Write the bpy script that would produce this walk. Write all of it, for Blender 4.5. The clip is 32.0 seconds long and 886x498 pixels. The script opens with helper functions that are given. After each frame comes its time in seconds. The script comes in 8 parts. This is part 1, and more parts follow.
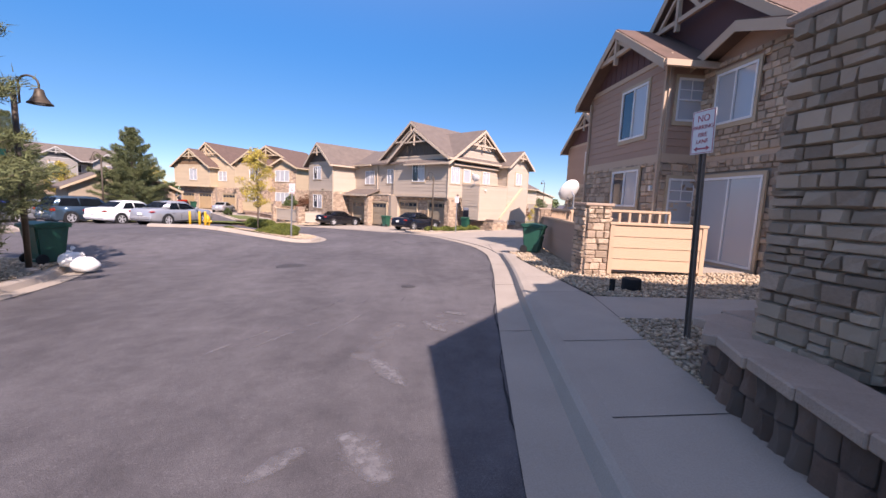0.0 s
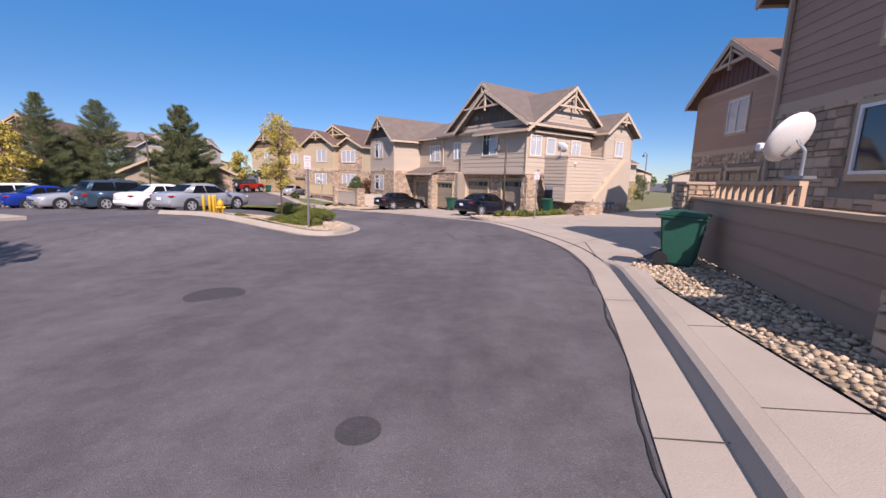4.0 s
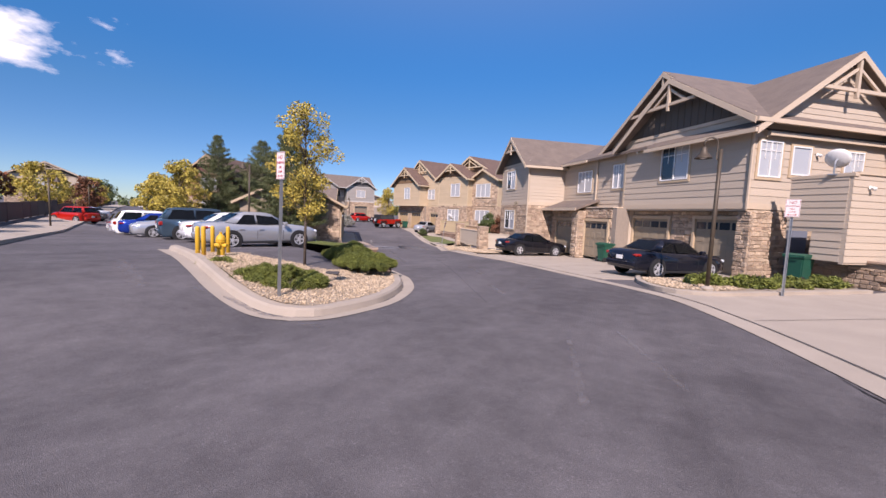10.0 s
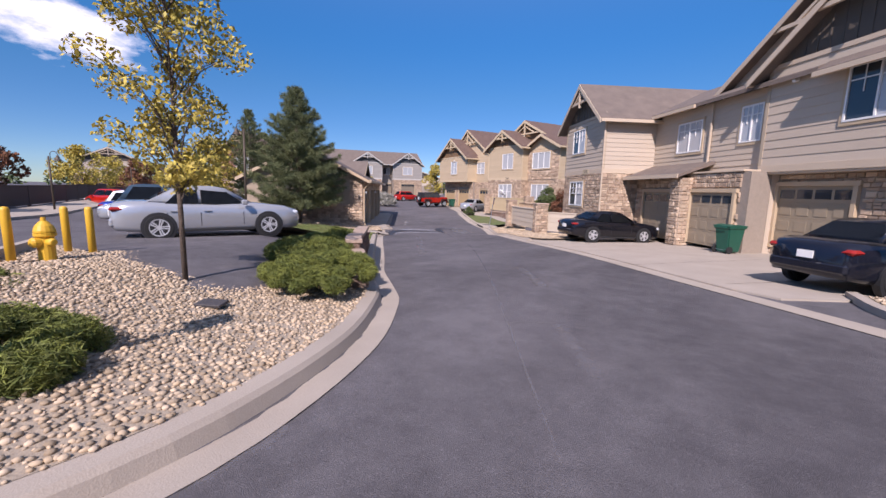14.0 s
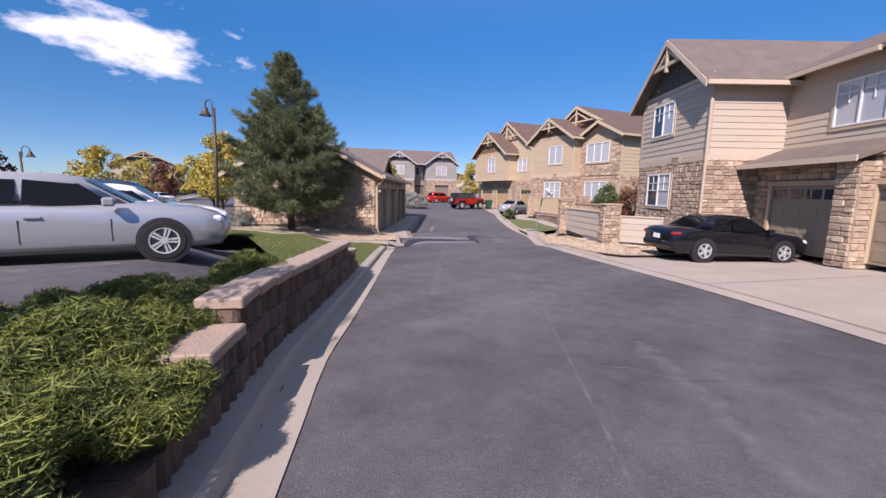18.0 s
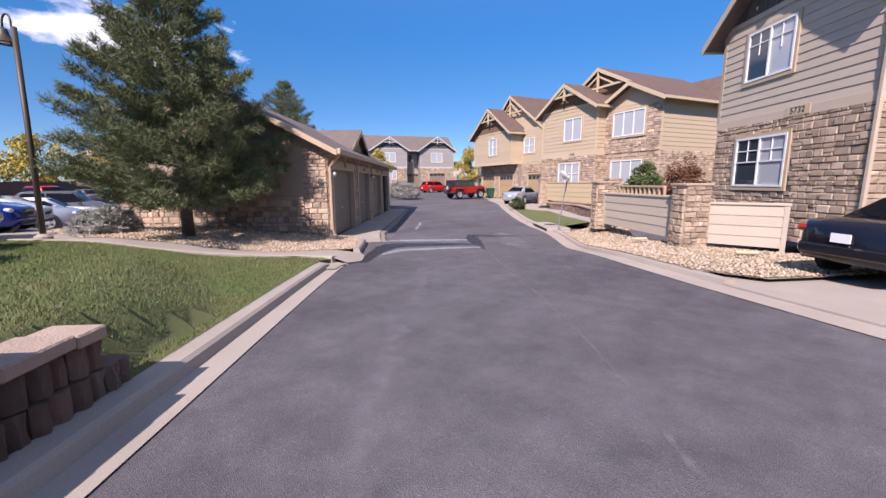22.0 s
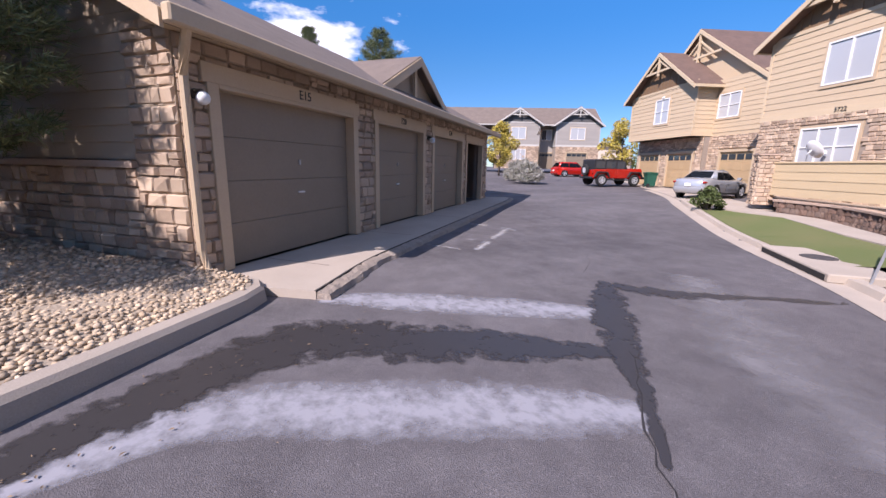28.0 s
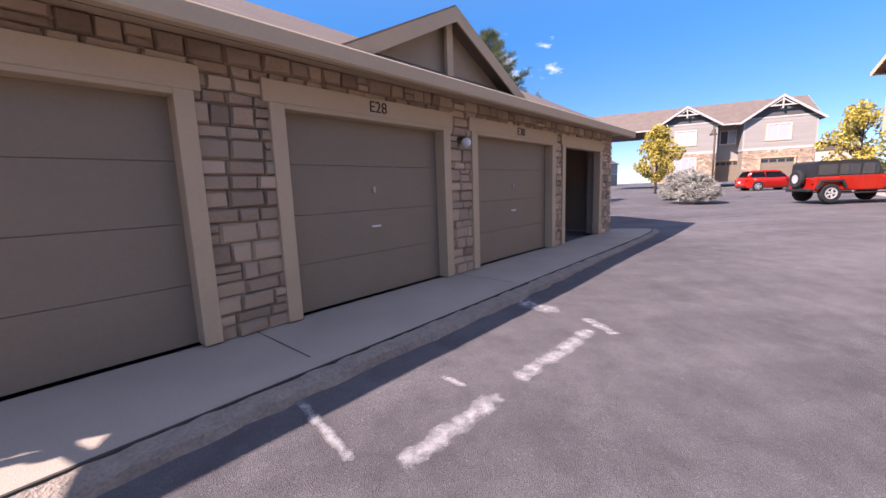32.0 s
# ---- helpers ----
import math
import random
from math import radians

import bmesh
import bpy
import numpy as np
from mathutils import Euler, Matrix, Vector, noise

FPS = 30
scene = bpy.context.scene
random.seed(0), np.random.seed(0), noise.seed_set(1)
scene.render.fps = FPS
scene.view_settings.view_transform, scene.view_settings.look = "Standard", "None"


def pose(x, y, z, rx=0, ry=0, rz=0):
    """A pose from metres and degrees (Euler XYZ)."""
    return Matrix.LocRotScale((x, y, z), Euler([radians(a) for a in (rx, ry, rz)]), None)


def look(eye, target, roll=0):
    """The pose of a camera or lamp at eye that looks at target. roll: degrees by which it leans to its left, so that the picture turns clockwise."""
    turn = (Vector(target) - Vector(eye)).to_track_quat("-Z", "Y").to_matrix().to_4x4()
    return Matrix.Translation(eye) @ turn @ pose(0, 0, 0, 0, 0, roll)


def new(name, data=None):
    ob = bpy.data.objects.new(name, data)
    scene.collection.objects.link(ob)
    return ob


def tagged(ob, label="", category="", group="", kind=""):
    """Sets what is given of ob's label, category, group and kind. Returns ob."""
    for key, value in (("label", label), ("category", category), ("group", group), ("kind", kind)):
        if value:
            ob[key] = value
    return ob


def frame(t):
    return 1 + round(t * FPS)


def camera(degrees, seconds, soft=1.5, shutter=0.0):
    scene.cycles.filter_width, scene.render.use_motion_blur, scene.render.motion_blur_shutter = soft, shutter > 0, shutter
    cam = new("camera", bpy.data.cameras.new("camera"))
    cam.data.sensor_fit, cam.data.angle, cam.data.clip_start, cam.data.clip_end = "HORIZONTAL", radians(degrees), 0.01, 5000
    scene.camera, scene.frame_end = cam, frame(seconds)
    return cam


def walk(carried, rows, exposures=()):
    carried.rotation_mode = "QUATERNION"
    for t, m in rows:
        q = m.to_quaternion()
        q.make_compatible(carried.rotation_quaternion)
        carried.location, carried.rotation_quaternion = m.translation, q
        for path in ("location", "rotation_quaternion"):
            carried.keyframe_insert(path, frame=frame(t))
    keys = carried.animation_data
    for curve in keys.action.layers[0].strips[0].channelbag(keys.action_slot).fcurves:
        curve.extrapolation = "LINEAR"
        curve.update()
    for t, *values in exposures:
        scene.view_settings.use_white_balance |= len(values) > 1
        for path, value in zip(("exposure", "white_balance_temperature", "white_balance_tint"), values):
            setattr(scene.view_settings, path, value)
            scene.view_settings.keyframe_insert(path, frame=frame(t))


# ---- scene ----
cam = camera(97.0, 32.0)
PATH = [
    (0, (-0.368, 0.861, 1.526), (-0.191, 2.838, 1.278), 2.4),
    (0.5, (-0.305, 1.613, 1.520), (-0.285, 3.598, 1.276), 2.5),
    (1, (-0.202, 2.356, 1.491), (0.019, 4.327, 1.230), 2.4),
    (1.5, (-0.101, 3.074, 1.481), (0.034, 5.048, 1.186), 1.4),
    (2, (-0.004, 3.782, 1.438), (0.254, 5.742, 1.133), 1.3),
    (2.5, (0.104, 4.508, 1.395), (0.172, 6.484, 1.098), 0.6),
    (3, (0.176, 5.213, 1.362), (0.276, 7.182, 1.025), 1.4),
    (3.5, (0.288, 5.906, 1.343), (0.213, 7.873, 0.988), 2.1),
    (5.5, (0.755, 8.722, 1.246), (0.378, 10.672, 1.007), 0.4),
    (6, (0.800, 9.441, 1.197), (0.435, 11.402, 1.054), 3.5),
    (6.5, (0.853, 10.157, 1.156), (0.375, 12.094, 1.028), 1.0),
    (7, (0.850, 10.886, 1.140), (0.222, 12.782, 1.031), 1.8),
    (7.5, (0.819, 11.558, 1.130), (0.047, 13.402, 1.054), 0.9),
    (8, (0.712, 12.267, 1.117), (-0.174, 14.057, 1.025), 2.5),
    (8.5, (0.567, 12.992, 1.096), (-0.299, 14.794, 1.048), 1.0),
    (9, (0.361, 13.697, 1.068), (-0.515, 15.480, 0.841), 1.7),
    (9.5, (0.148, 14.402, 1.082), (-0.720, 16.197, 0.935), 1.7),
    (10, (-0.070, 15.092, 1.067), (-1.025, 16.840, 0.888), 2.4),
    (10.5, (-0.345, 15.767, 1.045), (-1.313, 17.505, 0.834), 2.0),
    (11, (-0.641, 16.456, 1.024), (-1.748, 18.109, 0.811), 2.3),
    (11.5, (-0.902, 17.138, 1.001), (-1.966, 18.817, 0.785), 1.5),
    (12, (-1.161, 17.818, 0.986), (-2.263, 19.474, 0.777), 2.0),
    (12.5, (-1.445, 18.490, 0.970), (-2.528, 20.165, 0.824), 1.9),
    (13, (-1.735, 19.158, 0.952), (-2.916, 20.760, 0.750), 1.7),
    (13.5, (-2.062, 19.788, 0.900), (-3.219, 21.399, 0.646), 0.5),
    (14, (-2.361, 20.420, 0.834), (-3.543, 22.007, 0.540), 1.3),
    (14.5, (-2.668, 20.996, 0.811), (-3.806, 22.612, 0.508), 0.3),
    (16.5, (-4.194, 22.872, 0.732), (-5.372, 24.454, 0.399), 0.9),
    (17, (-4.605, 23.417, 0.699), (-5.860, 24.945, 0.398), 0.3),
    (17.5, (-5.038, 24.037, 0.657), (-6.307, 25.558, 0.381), 1.0),
    (18, (-5.449, 24.763, 0.625), (-6.776, 26.232, 0.338), 0.9),
    (18.5, (-5.885, 25.472, 0.597), (-7.170, 26.969, 0.271), 1.1),
    (19, (-6.322, 25.974, 0.499), (-7.612, 27.475, 0.214), -0.6),
    (19.5, (-6.818, 26.566, 0.471), (-8.147, 28.024, 0.140), 0.6),
    (20, (-7.283, 27.161, 0.450), (-8.651, 28.602, 0.219), -0.5),
    (20.5, (-7.761, 27.740, 0.422), (-9.179, 29.131, 0.188), -0.5),
    (21, (-8.243, 28.311, 0.386), (-9.645, 29.713, 0.129), -0.8),
    (21.5, (-8.729, 28.893, 0.341), (-10.143, 30.274, 0.032), -1.4),
    (22, (-9.191, 29.482, 0.311), (-10.512, 30.947, -0.021), -0.4),
    (22.5, (-9.644, 30.072, 0.287), (-11.038, 31.471, -0.029), 0.5),
    (23, (-10.090, 30.664, 0.265), (-11.473, 32.067, -0.079), 0.2),
    (23.5, (-10.490, 31.283, 0.235), (-11.959, 32.599, -0.091), -0.1),
    (24, (-10.901, 31.885, 0.223), (-12.336, 33.239, -0.104), 0.5),
    (24.5, (-11.335, 32.492, 0.208), (-12.861, 33.744, -0.114), 0.6),
    (25, (-11.797, 33.092, 0.179), (-13.307, 34.366, -0.130), 0.6),
    (25.5, (-12.261, 33.751, 0.145), (-13.840, 34.936, -0.171), 0.5),
    (27.5, (-14.362, 36.248, -0.026), (-16.065, 37.207, -0.453), 1.1),
    (28, (-14.868, 36.806, -0.069), (-16.590, 37.735, -0.485), 1.2),
    (28.5, (-15.365, 37.385, -0.080), (-17.093, 38.311, -0.473), 1.1),
    (29, (-15.902, 37.892, -0.065), (-17.670, 38.767, -0.391), 1.1),
    (29.5, (-16.372, 38.409, -0.075), (-18.181, 39.209, -0.372), -2.4),
    (30, (-16.894, 38.912, -0.065), (-18.721, 39.672, -0.353), -0.4),
    (30.5, (-17.418, 39.404, -0.097), (-19.223, 40.218, -0.379), -0.3),
    (31, (-17.928, 39.860, -0.128), (-19.804, 40.486, -0.427), -0.0),
    (31.5, (-18.399, 40.305, -0.118), (-20.304, 40.849, -0.393), -0.9),
    (32, (-18.844, 40.771, -0.097), (-20.809, 40.990, -0.394), -2.0),
]
walk(cam, [(t, look(eye, target, roll)) for t, eye, target, roll in PATH], [(0.0, 1.08, 6900.0, 31.0), (3.0, 0.82, 6650.0, 29.0), (6.0, 0.62, 6650.0, 29.0), (11.0, 0.68, 6550.0, 29.0), (14.0, 0.62, 6300.0, 28.0), (20.0, 0.75, 6350.0, 28.0), (24.0, 0.92, 6300.0, 28.0), (28.0, 0.98, 6250.0, 28.0), (30.0, 0.98, 6300.0, 28.0), (32.0, 1.45, 6800.0, 32.0)])


# ==== world ====
def grp(x):
    return max(0.0, min(1.0, x))


def sstep(a, b, x):
    k = grp((x - a) / (b - a))
    return k * k * (3 - 2 * k)


CLOUD_AZ, CLOUD_EL = 78.0, 15.0
SUN_AZ, SUN_EL = 20.0, 42.0     # degrees from -y towards +x, and above the horizon
sun_dir = Vector((math.sin(radians(SUN_AZ)) * math.cos(radians(SUN_EL)), -math.cos(radians(SUN_AZ)) * math.cos(radians(SUN_EL)), math.sin(radians(SUN_EL))))
world = bpy.data.worlds.new("sky_world")
scene.world = world
world.use_nodes = True
wn, wl = world.node_tree.nodes, world.node_tree.links
sky = wn.new("ShaderNodeTexSky")
sky.sky_type, sky.sun_disc = "NISHITA", False
sky.sun_elevation = radians(SUN_EL)
sky.sun_rotation = math.atan2(sun_dir.x, sun_dir.y)
sky.altitude, sky.air_density, sky.dust_density, sky.ozone_density = 1700, 1.0, 0.0, 1.6
wn["Background"].inputs["Strength"].default_value = 0.115
rich = wn.new("ShaderNodeHueSaturation")
rich.inputs["Saturation"].default_value, rich.inputs["Value"].default_value = 1.4, 0.9
rich.inputs["Hue"].default_value = 0.497
wl.new(sky.outputs[0], rich.inputs["Color"])
# sky brightened overhead as fill light and dimmed towards the horizon, all round
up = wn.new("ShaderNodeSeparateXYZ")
zenith_gain = wn.new("ShaderNodeMapRange")
zenith_gain.interpolation_type = "SMOOTHSTEP"
zenith_gain.inputs[1].default_value, zenith_gain.inputs[2].default_value, zenith_gain.inputs[3].default_value, zenith_gain.inputs[4].default_value = 0.0, 0.8, 0.52, 1.5
pale = wn.new("ShaderNodeMapRange")    # sky made greyer overhead, so its fill light is less blue
pale.interpolation_type = "SMOOTHSTEP"
pale.inputs[1].default_value, pale.inputs[2].default_value, pale.inputs[3].default_value, pale.inputs[4].default_value = 0.3, 0.85, 1.4, 0.7
gain_mul = wn.new("ShaderNodeVectorMath")
gain_mul.operation = "SCALE"
# one bank of broken white cloud low over the lot
geo, dotc = wn.new("ShaderNodeTexCoord"), wn.new("ShaderNodeVectorMath")
flat = wn.new("ShaderNodeMapping")
flat.inputs["Rotation"].default_value = (0, 0, radians(-CLOUD_AZ))
flat.inputs["Scale"].default_value = (1, 1, 2.4)
wl.new(geo.outputs["Generated"], flat.inputs["Vector"])
puff = wn.new("ShaderNodeTexNoise")
puff.inputs["Scale"].default_value, puff.inputs["Detail"].default_value, puff.inputs["Roughness"].default_value = 7.0, 8, 0.58
wl.new(flat.outputs[0], puff.inputs["Vector"])
dotc.operation = "DISTANCE"
dotc.inputs[1].default_value = (0.0, math.cos(radians(CLOUD_EL)), 2.4 * math.sin(radians(CLOUD_EL)))
wl.new(flat.outputs[0], dotc.inputs[0])
near_c = wn.new("ShaderNodeMapRange")
near_c.inputs[1].default_value, near_c.inputs[2].default_value, near_c.inputs[3].default_value, near_c.inputs[4].default_value = 0.0, 0.34, 0.2, -0.3
wl.new(dotc.outputs["Value"], near_c.inputs[0])
summ = wn.new("ShaderNodeMath")
wl.new(puff.outputs["Fac"], summ.inputs[0])
wl.new(near_c.outputs[0], summ.inputs[1])
cover = wn.new("ShaderNodeMapRange")
cover.inputs[1].default_value, cover.inputs[2].default_value = 0.53, 0.68
wl.new(summ.outputs[0], cover.inputs[0])
blend = wn.new("ShaderNodeMix")
blend.data_type = "RGBA"
wl.new(cover.outputs[0], blend.inputs[0])
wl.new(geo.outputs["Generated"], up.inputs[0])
wl.new(up.outputs[2], zenith_gain.inputs[0])
wl.new(up.outputs[2], pale.inputs[0])
wl.new(pale.outputs[0], rich.inputs["Saturation"])
wl.new(rich.outputs[0], gain_mul.inputs[0])
wl.new(zenith_gain.outputs[0], gain_mul.inputs["Scale"])
# bluer tint put on the sky near the horizon
low_blue = wn.new("ShaderNodeMapRange")
low_blue.inputs[1].default_value, low_blue.inputs[2].default_value = 0.0, 0.22
wl.new(up.outputs[2], low_blue.inputs[0])
low_tint = wn.new("ShaderNodeMix")
low_tint.data_type = "RGBA"
low_tint.inputs[6].default_value, low_tint.inputs[7].default_value = (0.7, 0.93, 1.22, 1), (1, 1, 1, 1)
wl.new(low_blue.outputs[0], low_tint.inputs[0])
low_tint_mul = wn.new("ShaderNodeVectorMath")
low_tint_mul.operation = "MULTIPLY"
wl.new(gain_mul.outputs[0], low_tint_mul.inputs[0])
wl.new(low_tint.outputs[2], low_tint_mul.inputs[1])
wl.new(low_tint_mul.outputs[0], blend.inputs[6])
blend.inputs[7].default_value = (6.0, 6.2, 6.6, 1)
wl.new(blend.outputs[2], wn["Background"].inputs["Color"])
sun = new("sun", bpy.data.lights.new("sun", "SUN"))
sun.data.energy, sun.data.angle, sun.data.color = 4.0, radians(0.53), (1.0, 0.95, 0.86)
sun.matrix_world = look((0, 0, 30), Vector((0, 0, 30)) - sun_dir)


# ==== materials ====
def material(name, color, color2=None, rough=0.8, metal=0.0, scale=8.0, fine=60.0, bump=0.15, blotch=0.5, obj_random=0.0, spec=0.5, island=0.0, rand2=None, coat=0.0):
    """Two scales of noise between two colours, with a fine bump; obj_random shifts the value per object."""
    m = bpy.data.materials.new(name)
    m.use_nodes = True
    n, l = m.node_tree.nodes, m.node_tree.links
    b = n["Principled BSDF"]
    b.inputs["Roughness"].default_value, b.inputs["Metallic"].default_value = rough, metal
    b.inputs["Specular IOR Level"].default_value = spec
    b.inputs["Coat Weight"].default_value = coat
    color2 = color2 or tuple(c * 0.8 for c in color)
    tc = n.new("ShaderNodeTexCoord")
    big, small = n.new("ShaderNodeTexNoise"), n.new("ShaderNodeTexNoise")
    big.inputs["Scale"].default_value, big.inputs["Detail"].default_value = scale, 4
    small.inputs["Scale"].default_value, small.inputs["Detail"].default_value = fine, 3
    l.new(tc.outputs["Object"], big.inputs["Vector"])
    l.new(tc.outputs["Object"], small.inputs["Vector"])
    mixn = n.new("ShaderNodeMix")
    mixn.data_type = "FLOAT"
    mixn.inputs[0].default_value = 1 - blotch
    l.new(big.outputs["Fac"], mixn.inputs[2])
    l.new(small.outputs["Fac"], mixn.inputs[3])
    ramp = n.new("ShaderNodeValToRGB")
    ramp.color_ramp.elements[0].position, ramp.color_ramp.elements[1].position = 0.3, 0.7
    ramp.color_ramp.elements[0].color, ramp.color_ramp.elements[1].color = (*color2, 1), (*color, 1)
    l.new(mixn.outputs[0], ramp.inputs["Fac"])
    out = ramp.outputs["Color"]
    if obj_random or island:
        hsv = n.new("ShaderNodeHueSaturation")
        src = n.new("ShaderNodeNewGeometry").outputs["Random Per Island"] if island else n.new("ShaderNodeObjectInfo").outputs["Random"]
        amount = island or obj_random
        mp = n.new("ShaderNodeMapRange")
        mp.inputs[3].default_value, mp.inputs[4].default_value = 1 - amount, 1 + amount
        l.new(src, mp.inputs[0])
        l.new(mp.outputs[0], hsv.inputs["Value"])
        if rand2:
            two = n.new("ShaderNodeMix")
            two.data_type = "RGBA"
            wob = n.new("ShaderNodeMath")
            wob.operation = "FRACT"
            mul = n.new("ShaderNodeMath")
            mul.operation, mul.inputs[1].default_value = "MULTIPLY", 7.31
            l.new(src, mul.inputs[0])
            l.new(mul.outputs[0], wob.inputs[0])
            l.new(wob.outputs[0], two.inputs[0])
            l.new(out, two.inputs[6])
            two.inputs[7].default_value = (*rand2, 1)
            out = two.outputs[2]
        l.new(out, hsv.inputs["Color"])
        out = hsv.outputs["Color"]
    l.new(out, b.inputs["Base Color"])
    if bump:
        bp = n.new("ShaderNodeBump")
        bp.inputs["Strength"].default_value, bp.inputs["Distance"].default_value = bump, 0.02
        l.new(small.outputs["Fac"], bp.inputs["Height"])
        l.new(bp.outputs["Normal"], b.inputs["Normal"])
    return m


def glass_material(name, tint, rough=0.04):
    m = bpy.data.materials.new(name)
    m.use_nodes = True
    b = m.node_tree.nodes["Principled BSDF"]
    b.inputs["Base Color"].default_value = (*tint, 1)
    b.inputs["Roughness"].default_value = rough
    b.inputs["Specular IOR Level"].default_value = 0.9
    return m


M = {
    "concrete": material("concrete", (0.42, 0.358, 0.295), (0.32, 0.272, 0.222), 0.9, scale=1.2, fine=90, bump=0.2, obj_random=0.05, spec=0.3),
    "old_concrete": material("crumbling_concrete", (0.36, 0.30, 0.245), (0.2, 0.165, 0.135), 0.95, scale=6, fine=40, bump=1.0, spec=0.3),
    "soil": material("dry_soil", (0.36, 0.295, 0.22), (0.25, 0.2, 0.15), 0.95, scale=0.5, fine=30, bump=0.6),
    "rock": material("river_rock", (0.45, 0.335, 0.215), (0.31, 0.23, 0.15), 0.85, scale=9, fine=60, bump=0.2, island=0.4, rand2=(0.46, 0.36, 0.255)),
    "lawn": material("lawn", (0.07, 0.115, 0.022), (0.15, 0.14, 0.055), 0.95, scale=0.6, fine=70, bump=0.5),
    "grass": material("grass_blades", (0.075, 0.14, 0.024), (0.2, 0.18, 0.07), 0.8, scale=0.8, fine=8, bump=0, island=0.25),
    "stone": material("stone_veneer", (0.45, 0.325, 0.23), (0.29, 0.205, 0.145), 0.9, scale=7, fine=45, bump=0.6, obj_random=0.26, rand2=(0.52, 0.395, 0.28)),
    "stone_far": material("stone_veneer_far", (0.45, 0.325, 0.23), (0.29, 0.205, 0.145), 0.9, scale=7, fine=45, bump=0.6, island=0.26, rand2=(0.52, 0.395, 0.28)),
    "mortar": material("mortar", (0.33, 0.27, 0.215), (0.25, 0.205, 0.165), 0.95, scale=10, fine=80, bump=0.4),
    "block": material("retaining_block", (0.28, 0.17, 0.12), (0.19, 0.115, 0.082), 0.95, scale=6, fine=50, bump=0.9, obj_random=0.3, rand2=(0.21, 0.15, 0.115)),
    "cap": material("wall_cap", (0.42, 0.31, 0.235), (0.33, 0.24, 0.18), 0.95, scale=4, fine=60, bump=0.5, obj_random=0.08),
    "shingle": material("shingles", (0.20, 0.155, 0.125), (0.12, 0.095, 0.08), 0.95, scale=2, fine=35, bump=0.6),
    "shingle_red": material("shingles_brown", (0.17, 0.105, 0.08), (0.10, 0.065, 0.05), 0.95, scale=2, fine=35, bump=0.6),
    "trim": material("cream_trim", (0.50, 0.38, 0.25), (0.45, 0.34, 0.22), 0.7, scale=3, fine=40, bump=0.05),
    "white": material("white_vinyl", (0.78, 0.77, 0.74), (0.70, 0.69, 0.66), 0.45, scale=3, fine=30, bump=0.0),
    "glass": glass_material("window_glass", (0.035, 0.045, 0.055)),
    # pale panes: the colour stands for blinds and for reflected sky
    "pale_pane": glass_material("pale_glass_blind_and_sky", (0.42, 0.43, 0.44), 0.12),
    # near-black for openings, their inner shade put into the colour
    "dark": material("opening_shade", (0.02, 0.018, 0.016), (0.01, 0.01, 0.01), 0.9, bump=0),
    "garage_door": material("garage_door_paint", (0.24, 0.19, 0.135), (0.21, 0.165, 0.118), 0.65, scale=2, fine=30, bump=0.05),
    "metal_dark": material("dark_bronze_metal", (0.10, 0.075, 0.05), (0.06, 0.045, 0.032), 0.55, metal=0.3, scale=6, fine=40, bump=0.05),
    "metal": material("galvanised_steel", (0.42, 0.43, 0.44), (0.32, 0.33, 0.34), 0.45, metal=0.7, scale=8, fine=60, bump=0.05),
    "rubber": material("rubber", (0.02, 0.02, 0.02), (0.012, 0.012, 0.012), 0.85, bump=0.1),
    "alloy": material("alloy_wheel", (0.62, 0.62, 0.63), (0.52, 0.52, 0.53), 0.35, metal=0.3, bump=0),
    "black_plastic": material("black_plastic", (0.022, 0.022, 0.024), (0.015, 0.015, 0.016), 0.6, bump=0.05),
    "yellow": material("yellow_paint", (0.72, 0.42, 0.03), (0.6, 0.34, 0.02), 0.5, scale=6, fine=40, bump=0.05),
    "green_bin": material("green_bin_plastic", (0.012, 0.095, 0.06), (0.009, 0.07, 0.045), 0.5, scale=5, fine=40, bump=0.05),
    "bark": material("bark", (0.16, 0.12, 0.09), (0.08, 0.06, 0.045), 0.95, scale=10, fine=40, bump=1.0),
    "pine": material("pine_needles", (0.17, 0.18, 0.07), (0.07, 0.095, 0.04), 0.8, scale=1.5, fine=10, bump=0, island=0.4),
    "juniper": material("juniper_foliage", (0.2, 0.215, 0.035), (0.05, 0.075, 0.014), 0.75, scale=3.5, fine=12, bump=0, island=0.45),
    "yellow_leaf": material("autumn_leaves", (0.5, 0.37, 0.055), (0.33, 0.28, 0.05), 0.65, scale=1.2, fine=8, bump=0, island=0.4),
    "red_leaf": material("red_leaves", (0.22, 0.07, 0.035), (0.12, 0.07, 0.03), 0.7, scale=2, fine=8, bump=0, island=0.4),
    "green_leaf": material("green_leaves", (0.10, 0.13, 0.035), (0.06, 0.085, 0.025), 0.7, scale=2, fine=8, bump=0, island=0.4),
    "sage": material("russian_sage", (0.36, 0.33, 0.32), (0.24, 0.25, 0.18), 0.85, scale=3, fine=10, bump=0, island=0.3),
}


